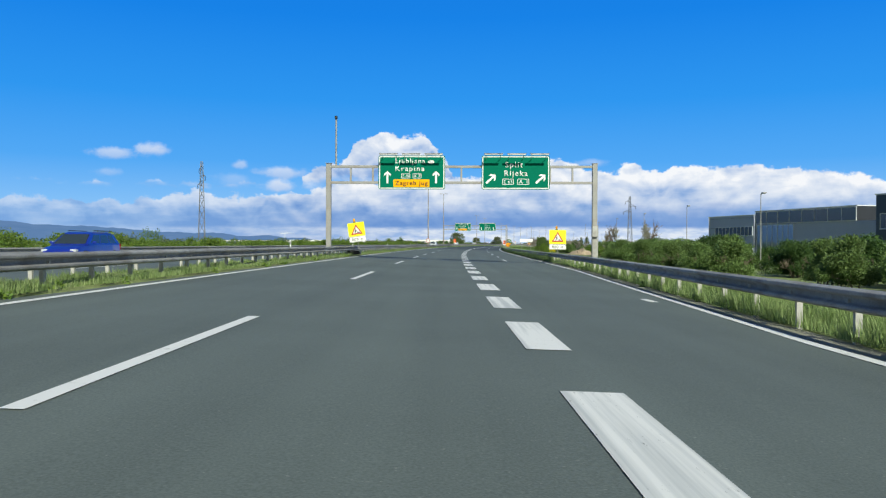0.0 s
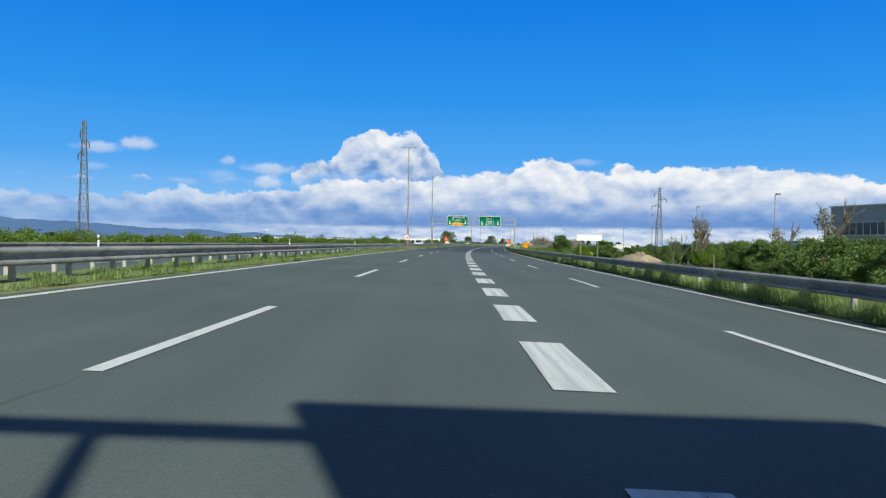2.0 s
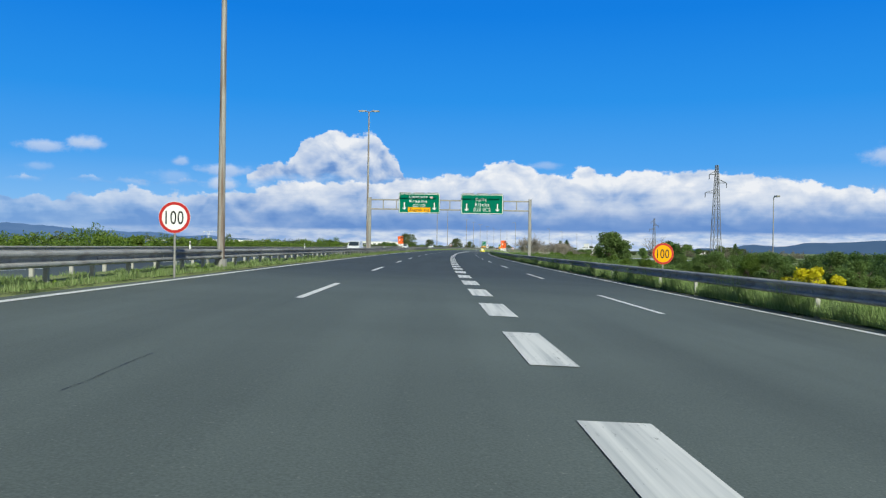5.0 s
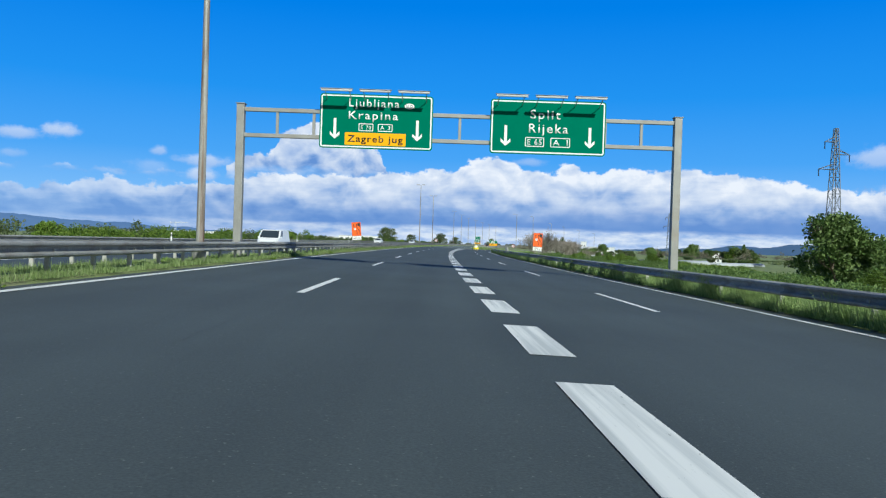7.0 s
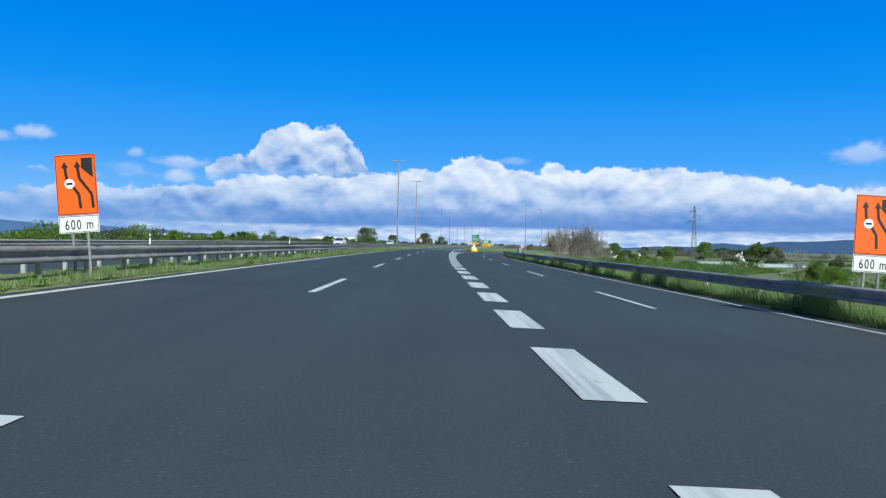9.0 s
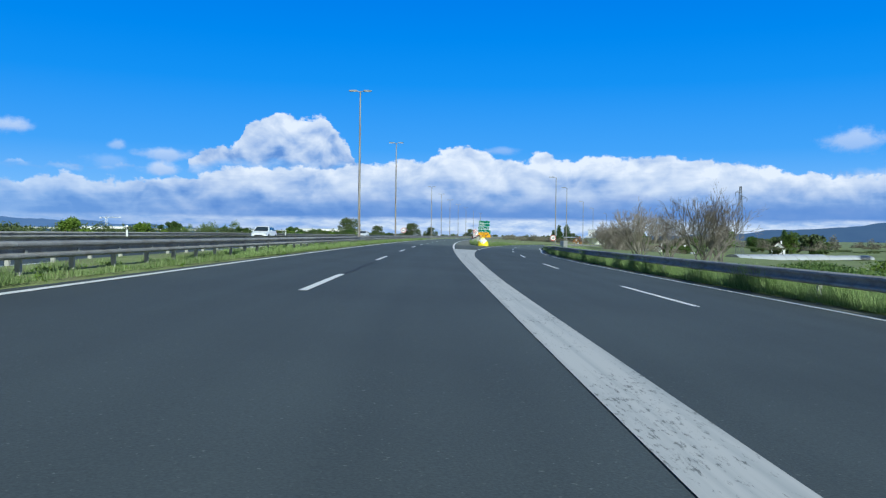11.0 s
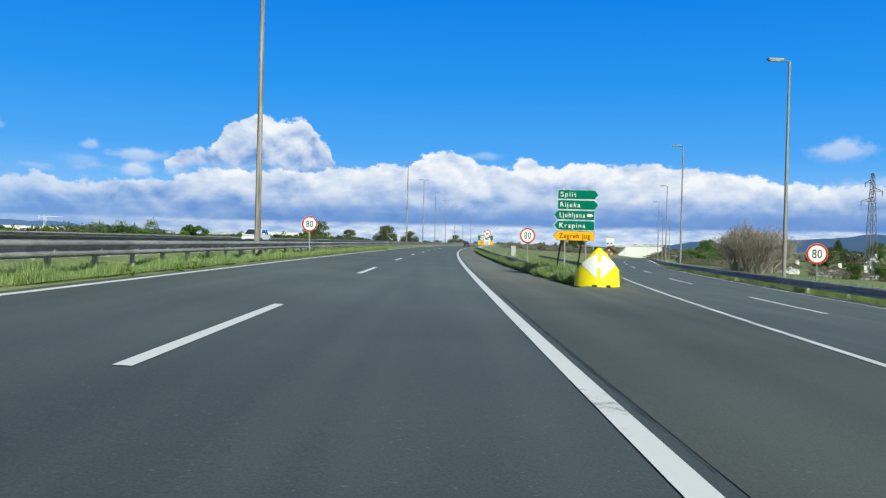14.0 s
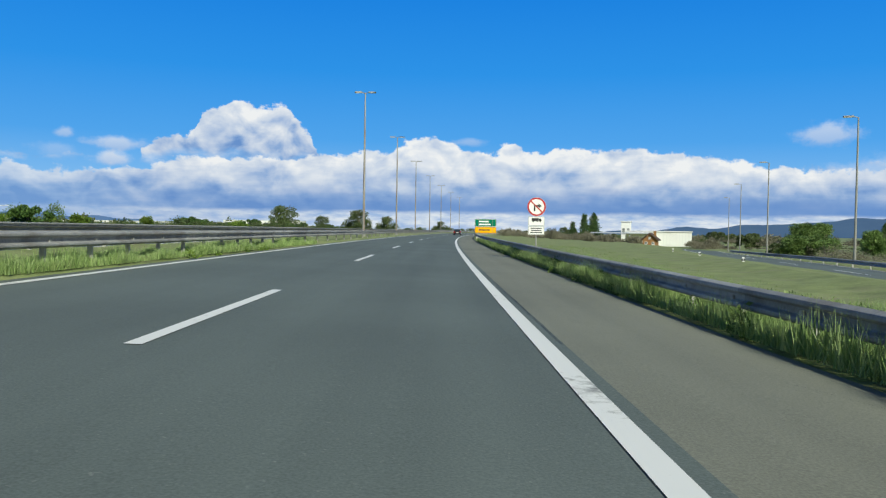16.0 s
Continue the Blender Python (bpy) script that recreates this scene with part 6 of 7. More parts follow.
hedge_band("field_hedge", 25, 330, -50, -33, 1.7, 3.2, 90000, 0.22, LEAF_SPRING, 61, "belt of bright green scrub along the fields")
hedge_band("field_hedge", 300, 700, -70, -36, 1.2, 2.6, 50000, 0.30, LEAF_DULL, 62, "belt of dull green scrub along the fields")
hedge_band("field_hedge", 25, 1000, -140, -60, 1.8, 4.0, 50000, 0.45, LEAF_DULL, 63, "belt of trees and scrub far across the fields")
hedge_band("field_hedge", 608, 645, -131, -106, 4.0, 6.4, 9000, 0.34, LEAF_SPRING, 79, "clump of tall bright green bushes in the fields")
hedge_band("far_wood", 560, 1250, 95, 210, 4.0, 8.5, 70000, 0.55, LEAF_WOOD, 64, "brownish spring woodland far behind the houses")
hedge_band("far_wood", 180, 560, 95, 150, 1.8, 4.5, 40000, 0.42, LEAF_DULL, 65, "belt of trees across the fields")
hedge_band("field_hedge", 195, 350, 13, 24, 0.5, 1.1, 110000, 0.11, LEAF, 66, "low green scrub and weeds below the road")
hedge_band("field_hedge", 195, 350, 24, 46, 0.7, 1.5, 70000, 0.15, LEAF_SPRING, 76, "light green scrub across the field")
for i, (s0, s1, a, b, h0, h1, n) in enumerate(((498, 532, 38, 50, 1.2, 2.2, 16000), (530, 566, 50, 63, 1.2, 2.2, 16000))):
    hedge_band("far_wood", s0, s1, a, b, h0, h1, n, 0.10, LEAF_WOOD, 89 + 20 * i, "grey-brown spring thicket beyond the slip road")
hedge_band("field_hedge", 118, 205, 27, 32, 1.5, 2.5, 60000, 0.11, LEAF_DARK, 77, "dark continuous hedge behind the roadside bushes")
hedge_band("field_hedge", 560, 700, 96, 118, 0.8, 1.8, 30000, 0.24, LEAF_DULL, 78, "low garden scrub round the white house")
hedge_band("far_wood", 466, 500, 36, 54, 1.0, 2.2, 14000, 0.13, LEAF_WOOD, 70, "bare brown undergrowth beyond the slip road")
hedge_band("far_wood", 610, 770, 22, 95, 1.2, 3.4, 60000, 0.26, LEAF_WOOD, 71, "low brown scrub and young trees round the halls")
hedge_band("far_wood", 640, 920, 9, 45, 1.3, 3.4, 70000, 0.26, LEAF_WOOD, 72, "brown bare scrub beyond the island")
hedge_band("far_wood", 1000, 1280, -60, 120, 2.0, 5.0, 24000, 0.55, LEAF_DULL, 68, "trees at the far end of the road")


# conifers near the houses
def conifer(seed):
    rng = np.random.default_rng(seed)
    cl = [(0.25 * rng.normal() * (1 - f), 0.25 * rng.normal() * (1 - f), 0.8 + 7.2 * f, (1.9 * (1 - f) ** 0.6 + 0.3) * rng.uniform(0.7, 1.15), (1.9 * (1 - f) ** 0.6 + 0.3) * rng.uniform(0.7, 1.15), 0.6) for f in np.linspace(0, 0.92, 14)]
    roots = [((0, 0, -0.2), (0, 0, 1), 6.4, 0.14)]
    return plant("conifer", "dark pointed conifer behind the road", "tree", "conifers", limbs("trunk", roots, 0, BARK, seed, 0.6), leaf_cloud("crown", cl, 5000, 0.30, LEAF_DARK, seed, 0.5))


sow(conifer(41), [(690, 36.0, 1.0), (700, 40.0, 1.2), (704, 33.5, 0.8), (776, 163, 1.4)], 22)

# heap of earth
bm = bmesh.new()
bmesh.ops.create_grid(bm, x_segments=40, y_segments=30, size=1.0)
for v in bm.verts:
    r = math.hypot(v.co.x, v.co.y)
    h = max(0.0, 1 - r) ** 0.62
    n3 = noise.fractal(Vector((v.co.x * 2.5, v.co.y * 2.5, 3.0)), 0.9, 2.0, 5)
    v.co = Vector((v.co.x * 2.9, v.co.y * 3.4, 1.12 * h * (1 + 0.45 * n3) + 0.16 * n3 * h - 0.15))
EARTH = surface("dug earth and rubble", (0.36, 0.28, 0.19), 0.95, spread=0.35, scale=1.2, fine=9, bump=1.0, dirt=(0.50, 0.42, 0.30), dirt_amount=0.7, dirt_scale=0.6)
heap = new("earth_heap", mesh_from(bm, "earth_heap", EARTH, True))
heap.matrix_world = stand(157.5, 23.1, 0)
tagged(heap, "heap of bare brown earth by the bushes", "earth heap")


# ---- buildings ----
CLADDING = surface("grey metal cladding", (0.40, 0.43, 0.54), 0.55, 0.05, spread=0.06, scale=0.5, fine=8, bump=0.05)
DARK_PANEL = surface("dark facade panels", (0.045, 0.05, 0.06), 0.35, 0.1, spread=0.1, scale=0.5, fine=8, bump=0.03)
PALE_WALL = surface("pale rendered wall", (0.80, 0.80, 0.79), 0.8, spread=0.08, scale=0.3, fine=6, bump=0.1)
ROOF_BROWN = surface("dark brown roof tiles", (0.10, 0.065, 0.05), 0.8, spread=0.25, scale=0.8, fine=8, bump=0.4)
WOOD_WALL = surface("brown boarded wall", (0.30, 0.15, 0.055), 0.7, spread=0.25, scale=1.5, fine=12, bump=0.3)
WINDOW = glass_material("window glass", (0.03, 0.045, 0.06))
SKY_GLASS = glass_material("coated facade glass", (0.30, 0.36, 0.42))
SKY_GLASS.node_tree.nodes["Principled BSDF"].inputs["Metallic"].default_value = 0.7
FRAME = surface("white window frame", (0.72, 0.73, 0.74), 0.5, spread=0.05, bump=0.02)


def window(parent, m, w, h, mullions=0):
    """A framed pane with its sill, set 6 cm into the wall; it faces -y."""
    fr = ring(bmesh.new(), [(-w / 2, 0), (w / 2, 0), (w / 2, h), (-w / 2, h)], [(-w / 2 + 0.08, 0.08), (w / 2 - 0.08, 0.08), (w / 2 - 0.08, h - 0.08), (-w / 2 + 0.08, h - 0.08)], -0.05, 0.04)
    for i in range(mullions):
        x = -w / 2 + w * (i + 1) / (mullions + 1)
        box(fr, x - 0.035, x + 0.035, -0.045, 0.035, 0.05, h - 0.05)
    f = part("window", fr, FRAME, parent)
    f.matrix_local = m
    part("pane", box(bmesh.new(), -w / 2 + 0.05, w / 2 - 0.05, 0.0, 0.02, 0.05, h - 0.05), WINDOW, f)
    part("sill", box(bmesh.new(), -w / 2 - 0.05, w / 2 + 0.05, -0.12, 0.0, -0.05, 0.0, 0.01), FRAME, f)
    return f


def ribbon(parent, x0, x1, z0, z1, y, count, glass):
    """A band of panes between slim posts and rails, proud of the wall; it faces -y."""
    for i in range(count):
        a, b = x0 + (x1 - x0) * i / count, x0 + (x1 - x0) * (i + 1) / count
        part("pane", box(bmesh.new(), a + 0.03, b - 0.03, y, y + 0.05, z0 + 0.03, z1 - 0.03), glass, parent)
    for i in range(count + 1):
        x = x0 + (x1 - x0) * i / count
        part("mullion", box(bmesh.new(), x - 0.045, x + 0.045, y - 0.05, y + 0.05, z0, z1, 0.01), FRAME, parent)
    for z in (z0, z1):
        part("rail", box(bmesh.new(), x0 - 0.05, x1 + 0.05, y - 0.04, y + 0.05, z - 0.05, z + 0.05, 0.01), FRAME, parent)


def works_building():
    """Grey clad works along the road: a low wing, a glazed upper block and a dark block."""
    t = thing("works_building", stand(159.1, 48.0, -0.2, -72.0), "grey metal-clad works building with dark glazed upper storey", "building")
    # local x runs along the front from the far corner, y back
    low = part("low_wing", box(bmesh.new(), 0, 14, 0, 16, 0, 8.6, 0.05), CLADDING, t)
    part("roof_edge", box(bmesh.new(), -0.08, 14, -0.10, 16.08, 8.6, 8.75, 0.01), FRAME, low)
    ribbon(low, 2.3, 13.6, 5.0, 6.6, -0.06, 10, WINDOW)
    ribbon(low, 2.3, 13.6, 0.9, 2.7, -0.06, 8, WINDOW)
    for i in range(5):
        part("cladding_joint", box(bmesh.new(), 0.0, 14, -0.012, 0.0, 1.2 + 1.75 * i, 1.23 + 1.75 * i), DARK_PANEL, low)
    part("downpipe", tube(bmesh.new(), (0.25, -0.10, 0), (0.25, -0.10, 8.6), 0.07, 0.07, 8), FRAME, low)
    mid = part("upper_block", box(bmesh.new(), 14, 43.5, 0.4, 22, 0, 7.0, 0.05), CLADDING, t)
    part("glazed_storey", box(bmesh.new(), 14, 38.0, 0.3, 22, 7.0, 9.2, 0.05), DARK_PANEL, mid)
    ribbon(mid, 14.2, 37.9, 7.05, 9.1, 0.20, 8, WINDOW)
    ribbon(mid, 14.4, 24.0, 0.6, 6.8, 0.32, 7, SKY_GLASS)
    part("roof_edge", box(bmesh.new(), 13.9, 38.1, 0.2, 22.1, 9.2, 9.36, 0.01), FRAME, mid)
    tall = part("dark_block", box(bmesh.new(), 44, 64, -2, 20, 0, 10.4, 0.06), DARK_PANEL, t)
    part("roof_edge", box(bmesh.new(), 43.9, 64.1, -2.1, 20.1, 10.4, 10.6, 0.01), FRAME, tall)
    for i in range(4):
        window(tall, Matrix.Translation((46.5 + 4.6 * i, -2.02, 5.6)), 3.4, 2.2, 2)
    return t


works_building()


def house(s, lat, turn, w, d, h, wall, roof, label, gable=2.2):
    t = thing("house", stand(s, lat, -0.1, turn), label, "house", "far houses")
    body = part("wall", box(bmesh.new(), -w / 2, w / 2, -d / 2, d / 2, 0, h, 0.03), wall, t)
    bm = bmesh.new()
    prism(bm, [(-w / 2 - 0.4, h - 0.15), (0, h + gable), (w / 2 + 0.4, h - 0.15), (w / 2 + 0.4, h + 0.05), (0, h + gable + 0.22), (-w / 2 - 0.4, h + 0.05)], -d / 2 - 0.4, d / 2 + 0.4)
    r = part("roof", bm, roof, t)
    part("gable", prism(bmesh.new(), [(-w / 2, h), (w / 2, h), (0, h + gable)], -d / 2 + 0.01, d / 2 - 0.01), wall, body)
    part("chimney", box(bmesh.new(), w * 0.18, w * 0.18 + 0.5, 0.3, 0.8, h + gable * 0.4, h + gable + 0.6, 0.02), wall, r)
    for x in (-w * 0.25, w * 0.25):
        window(body, Matrix.Translation((x, -d / 2 - 0.02, h * 0.35)), min(1.2, w * 0.2), min(1.3, h * 0.4), 1)
    window(body, Matrix.Translation((0, -d / 2 - 0.02, h + gable * 0.12)), min(1.0, w * 0.16), min(1.1, gable * 0.4), 1)
    return t


house(630.5, 121.3, -15, 5.0, 7, 2.8, PALE_WALL, ROOF_BROWN, "white gabled house among far trees", 2.3)
house(600, 39.4, -20, 2.7, 3.2, 1.5, WOOD_WALL, ROOF_BROWN, "small brown wooden cabin beside the road", 1.2)


def hall(s, lat, turn, w, d, h, label, bays, name="warehouse", glazed=0.30):
    t = thing(name, stand(s, lat, -0.1, turn), label, "warehouse", "far halls")
    body = part("wall", box(bmesh.new(), -w / 2, w / 2, -d / 2, d / 2, 0, h, 0.05), PALE_WALL, t)
    part("roof", box(bmesh.new(), -w / 2 - 0.3, w / 2 + 0.3, -d / 2 - 0.3, d / 2 + 0.3, h, h + 0.35, 0.05), FRAME, t)
    for i in range(bays):
        x = -w / 2 + w * (i + 0.5) / bays
        window(body, Matrix.Translation((x, -d / 2 - 0.02, h * (0.72 - glazed))), w / bays * 0.6, h * glazed, 2)
    if bays:
        part("door", box(bmesh.new(), w * 0.30, w * 0.30 + 3.2, -d / 2 - 0.05, -d / 2 + 0.05, 0, min(3.4, h * 0.7), 0.02), CLADDING, body)
    else:
        for i in range(9):
            x = w * 0.08 + w * 0.42 * i / 9
            part("wall_rib", box(bmesh.new(), x, x + 0.12, -d / 2 - 0.10, -d / 2, 0.1, h - 0.1, 0.01), FRAME, body)
    return t


hall(700, 61, -12, 20, 20, 4.5, "white warehouse with a flat roof and ribbed front", 0)
hall(722, 53.5, -12, 3.2, 3.2, 7.4, "small white tower block with a coloured top", 2, "tower_block")
hall(820, -276, 28, 42, 14, 4.6, "long low white hall with an open colonnade", 13, "colonnaded_hall", 0.66)
hall(1010, -190, 5, 60, 14, 6.0, "pale low hall across the fields", 10)
# open-sided canopy by the cabin
t = thing("canopy", stand(692, 47.5, -0.4, -10), "flat open-sided canopy roof on thin posts", "canopy")
part("roof", box(bmesh.new(), -9, 9, -4, 4, 3.4, 3.75, 0.04), CLADDING, t)
for x in (-8.5, -3, 3, 8.5):
    for y in (-3.6, 3.6):
        part("post", box(bmesh.new(), x - 0.1, x + 0.1, y - 0.1, y + 0.1, -0.2, 3.4), CLADDING, t)
FOIL = surface("weathered polythene", (0.42, 0.44, 0.46), 0.5, spread=0.12, scale=0.6, fine=8, bump=0.05)
# greenhouse-like low white sheds along the fields
for s, lat, w in ((545, 108, 40), (490, 76, 30)):
    t = thing("polytunnel", stand(s, lat, -0.1, -60), "long low pale polytunnel in the fields", "polytunnel", "polytunnels")
    bm = bmesh.new()
    prism(bm, [(2.6 * math.cos(radians(a)), 1.3 * math.sin(radians(a))) for a in range(0, 181, 15)], -w / 2, w / 2)
    part("cover", bm, FOIL, t)
    for i in range(9):
        y = -w / 2 + w * i / 8
        part("hoop", prism(bmesh.new(), [(2.64 * math.cos(radians(a)), 1.34 * math.sin(radians(a))) for a in range(0, 181, 15)], y - 0.04, y + 0.04), ZINC, t)

# low covers over garden beds
for s, lat, turn in ((495, 46.5, -70), (493, 52.5, -75), (492, 57.5, -65)):
    t = thing("garden_cover", stand(s, lat, 0.0, turn), "low pale cover over a garden bed", "garden cover", "garden covers")
    part("cover", prism(bmesh.new(), [(1.0 * math.cos(radians(a)), 0.5 * math.sin(radians(a))) for a in range(0, 181, 20)], -2.2, 2.2), FOIL, t)
    for y in (-2.0, 0.0, 2.0):
        part("hoop", prism(bmesh.new(), [(1.02 * math.cos(radians(a)), 0.52 * math.sin(radians(a))) for a in range(0, 181, 20)], y - 0.03, y + 0.03), ZINC, t)

# small sheds between the garden covers
for s, lat, w in ((497, 49.5, 1.6), (496, 55.0, 2.2)):
    house(s, lat, -20, w, 2.0, 1.0, PALE_WALL, ROOF_BROWN, "small pale garden shed among low covers", 0.4)

# street cabinets
CABINET_GREY = surface("pale grey-beige cabinet coating", (0.46, 0.46, 0.40), 0.6, spread=0.12, scale=1.5, fine=30, bump=0.05, dirt=(0.30, 0.27, 0.20), dirt_amount=0.4, dirt_scale=2.0)
def cabinet(s, lat, turn, w, d, h, mat, label):
    t = thing("utility_cabinet", stand(s, lat, 0.0, turn), label, "utility cabinet")
    body = part("body", box(bmesh.new(), -w / 2, w / 2, -d / 2, d / 2, -0.1, h, 0.01), mat, t)
    part("cap", box(bmesh.new(), -w / 2 - 0.015, w / 2 + 0.015, -d / 2 - 0.02, d / 2 + 0.015, h, h + 0.04, 0.01), mat, t)
    door = part("door", box(bmesh.new(), -w / 2 + 0.04, w / 2 - 0.04, -d / 2 - 0.015, -d / 2, 0.12, h - 0.06, 0.005), mat, t)
    part("handle", box(bmesh.new(), w / 2 - 0.12, w / 2 - 0.09, -d / 2 - 0.04, -d / 2 - 0.015, h * 0.45, h * 0.60, 0.004), BLACK_SHEET, door)
    return t


cabinet(381.2, 12.7, -60, 0.62, 0.50, 1.16, BACK_ALU, "grey metal utility cabinet behind the rail")
cabinet(438.1, 4.95, 0, 0.36, 1.0, 1.14, CABINET_GREY, "pale utility cabinet behind the rail")

# a road bridge on piers, crossing far ahead
CONCRETE = surface("pale bridge concrete", (0.55, 0.55, 0.54), 0.8, spread=0.12, scale=0.2, fine=3, bump=0.1)
LEVELS = [(-420, 6.0), (-100, 5.8), (0, 5.3), (40, 2.6), (90, 0.2)]
t = thing("road_bridge", Matrix.Translation((0, 1385, 0)), "long low concrete road bridge on piers, far across the fields", "bridge")
for x0 in range(-420, 90, 30):
    z0, z1 = lerp(LEVELS, x0), lerp(LEVELS, x0 + 30)
    bm = prism(bmesh.new(), [(x0, z0 - 1.5), (x0 + 30, z1 - 1.5), (x0 + 30, z1), (x0, z0)], -5.0, 5.0)
    part("deck", bm, CONCRETE, t)
    bm = prism(bmesh.new(), [(x0, z0), (x0 + 30, z1), (x0 + 30, z1 + 0.9), (x0, z0 + 0.9)], -5.1, -4.9)
    part("parapet", bm, CONCRETE, t)
    if z0 > 1.5:
        part("pier", box(bmesh.new(), x0 - 0.8, x0 + 0.8, -3.5, 3.5, -0.8, z0 - 1.5, 0.1), CONCRETE, t)

# tower crane far across the fields
t = thing("tower_crane", stand(1000, -420, 0, 30), "white tower crane far across the fields", "crane")
bm = bmesh.new()
for x, y in ((-0.8, -0.8), (0.8, -0.8), (0.8, 0.8), (-0.8, 0.8)):
    tube(bm, (x, y, 0), (x, y, 15), 0.10, 0.10, 4)
for i in range(10):
    tube(bm, (-0.8, -0.8, 1.5 * i), (0.8, -0.8, 1.5 * i + 1.5), 0.06, 0.06, 4)
    tube(bm, (0.8, 0.8, 1.5 * i), (-0.8, 0.8, 1.5 * i + 1.5), 0.06, 0.06, 4)
part("mast", bm, WHITE_SHEET, t)
bm = bmesh.new()
tube(bm, (-6, 0, 15.4), (14, 0, 15.4), 0.28, 0.18, 4)
tube(bm, (0, 0, 15), (0, 0, 17.2), 0.25, 0.12, 4)
tube(bm, (0, 0, 17.2), (9, 0, 15.6), 0.05, 0.05, 4)
part("jib", bm, WHITE_SHEET, t)
part("counterweight", box(bmesh.new(), -6, -4.2, -0.7, 0.7, 14.0, 15.3, 0.05), CLADDING, t)


# ---- vehicles ----
def car_paint(name, colour, metal=0.3):
    m, n, l, bsdf = material(name)
    bsdf.inputs["Base Color"].default_value = (*colour, 1)
    bsdf.inputs["Metallic"].default_value, bsdf.inputs["Roughness"].default_value = metal, 0.32
    bsdf.inputs["Coat Weight"].default_value, bsdf.inputs["Coat Roughness"].default_value = 0.6, 0.08
    return m


TYRE = surface("tyre rubber", (0.02, 0.02, 0.02), 0.85, spread=0.2, bump=0.1)
RIM = surface("alloy rim", (0.5, 0.5, 0.52), 0.35, 0.8, spread=0.05, bump=0.0)
HEADLAMP = glass_material("headlamp glass", (0.6, 0.62, 0.65))
TAILLAMP = glass_material("tail lamp red", (0.45, 0.01, 0.01))


def loft(sections, mat_name):
    """Cross-sections along y: (y, half width at sill, half width at belt, z sill, z belt, crown)."""
    bm = bmesh.new()
    rows = []
    for y, ws, wb, z0, z1, crown in sections:
        ring_pts = [(-ws * 0.93, z0), (-ws, z0 + (z1 - z0) * 0.25), (-wb * 1.01, z0 + (z1 - z0) * 0.62), (-wb * 0.97, z1 - 0.03), (-wb * 0.88, z1), (-wb * 0.4, z1 + crown), (wb * 0.4, z1 + crown), (wb * 0.88, z1), (wb * 0.97, z1 - 0.03), (wb * 1.01, z0 + (z1 - z0) * 0.62), (ws, z0 + (z1 - z0) * 0.25), (ws * 0.93, z0)]
        rows.append([bm.verts.new((x, y, z)) for x, z in ring_pts])
    k = len(rows[0])
    for a, b in zip(rows, rows[1:]):
        for i in range(k):
            j = (i + 1) % k
            bm.faces.new((a[i], a[j], b[j], b[i]))
    bm.faces.new(rows[0])
    bm.faces.new(rows[-1][::-1])
    bmesh.ops.recalc_face_normals(bm, faces=bm.faces)
    return bm


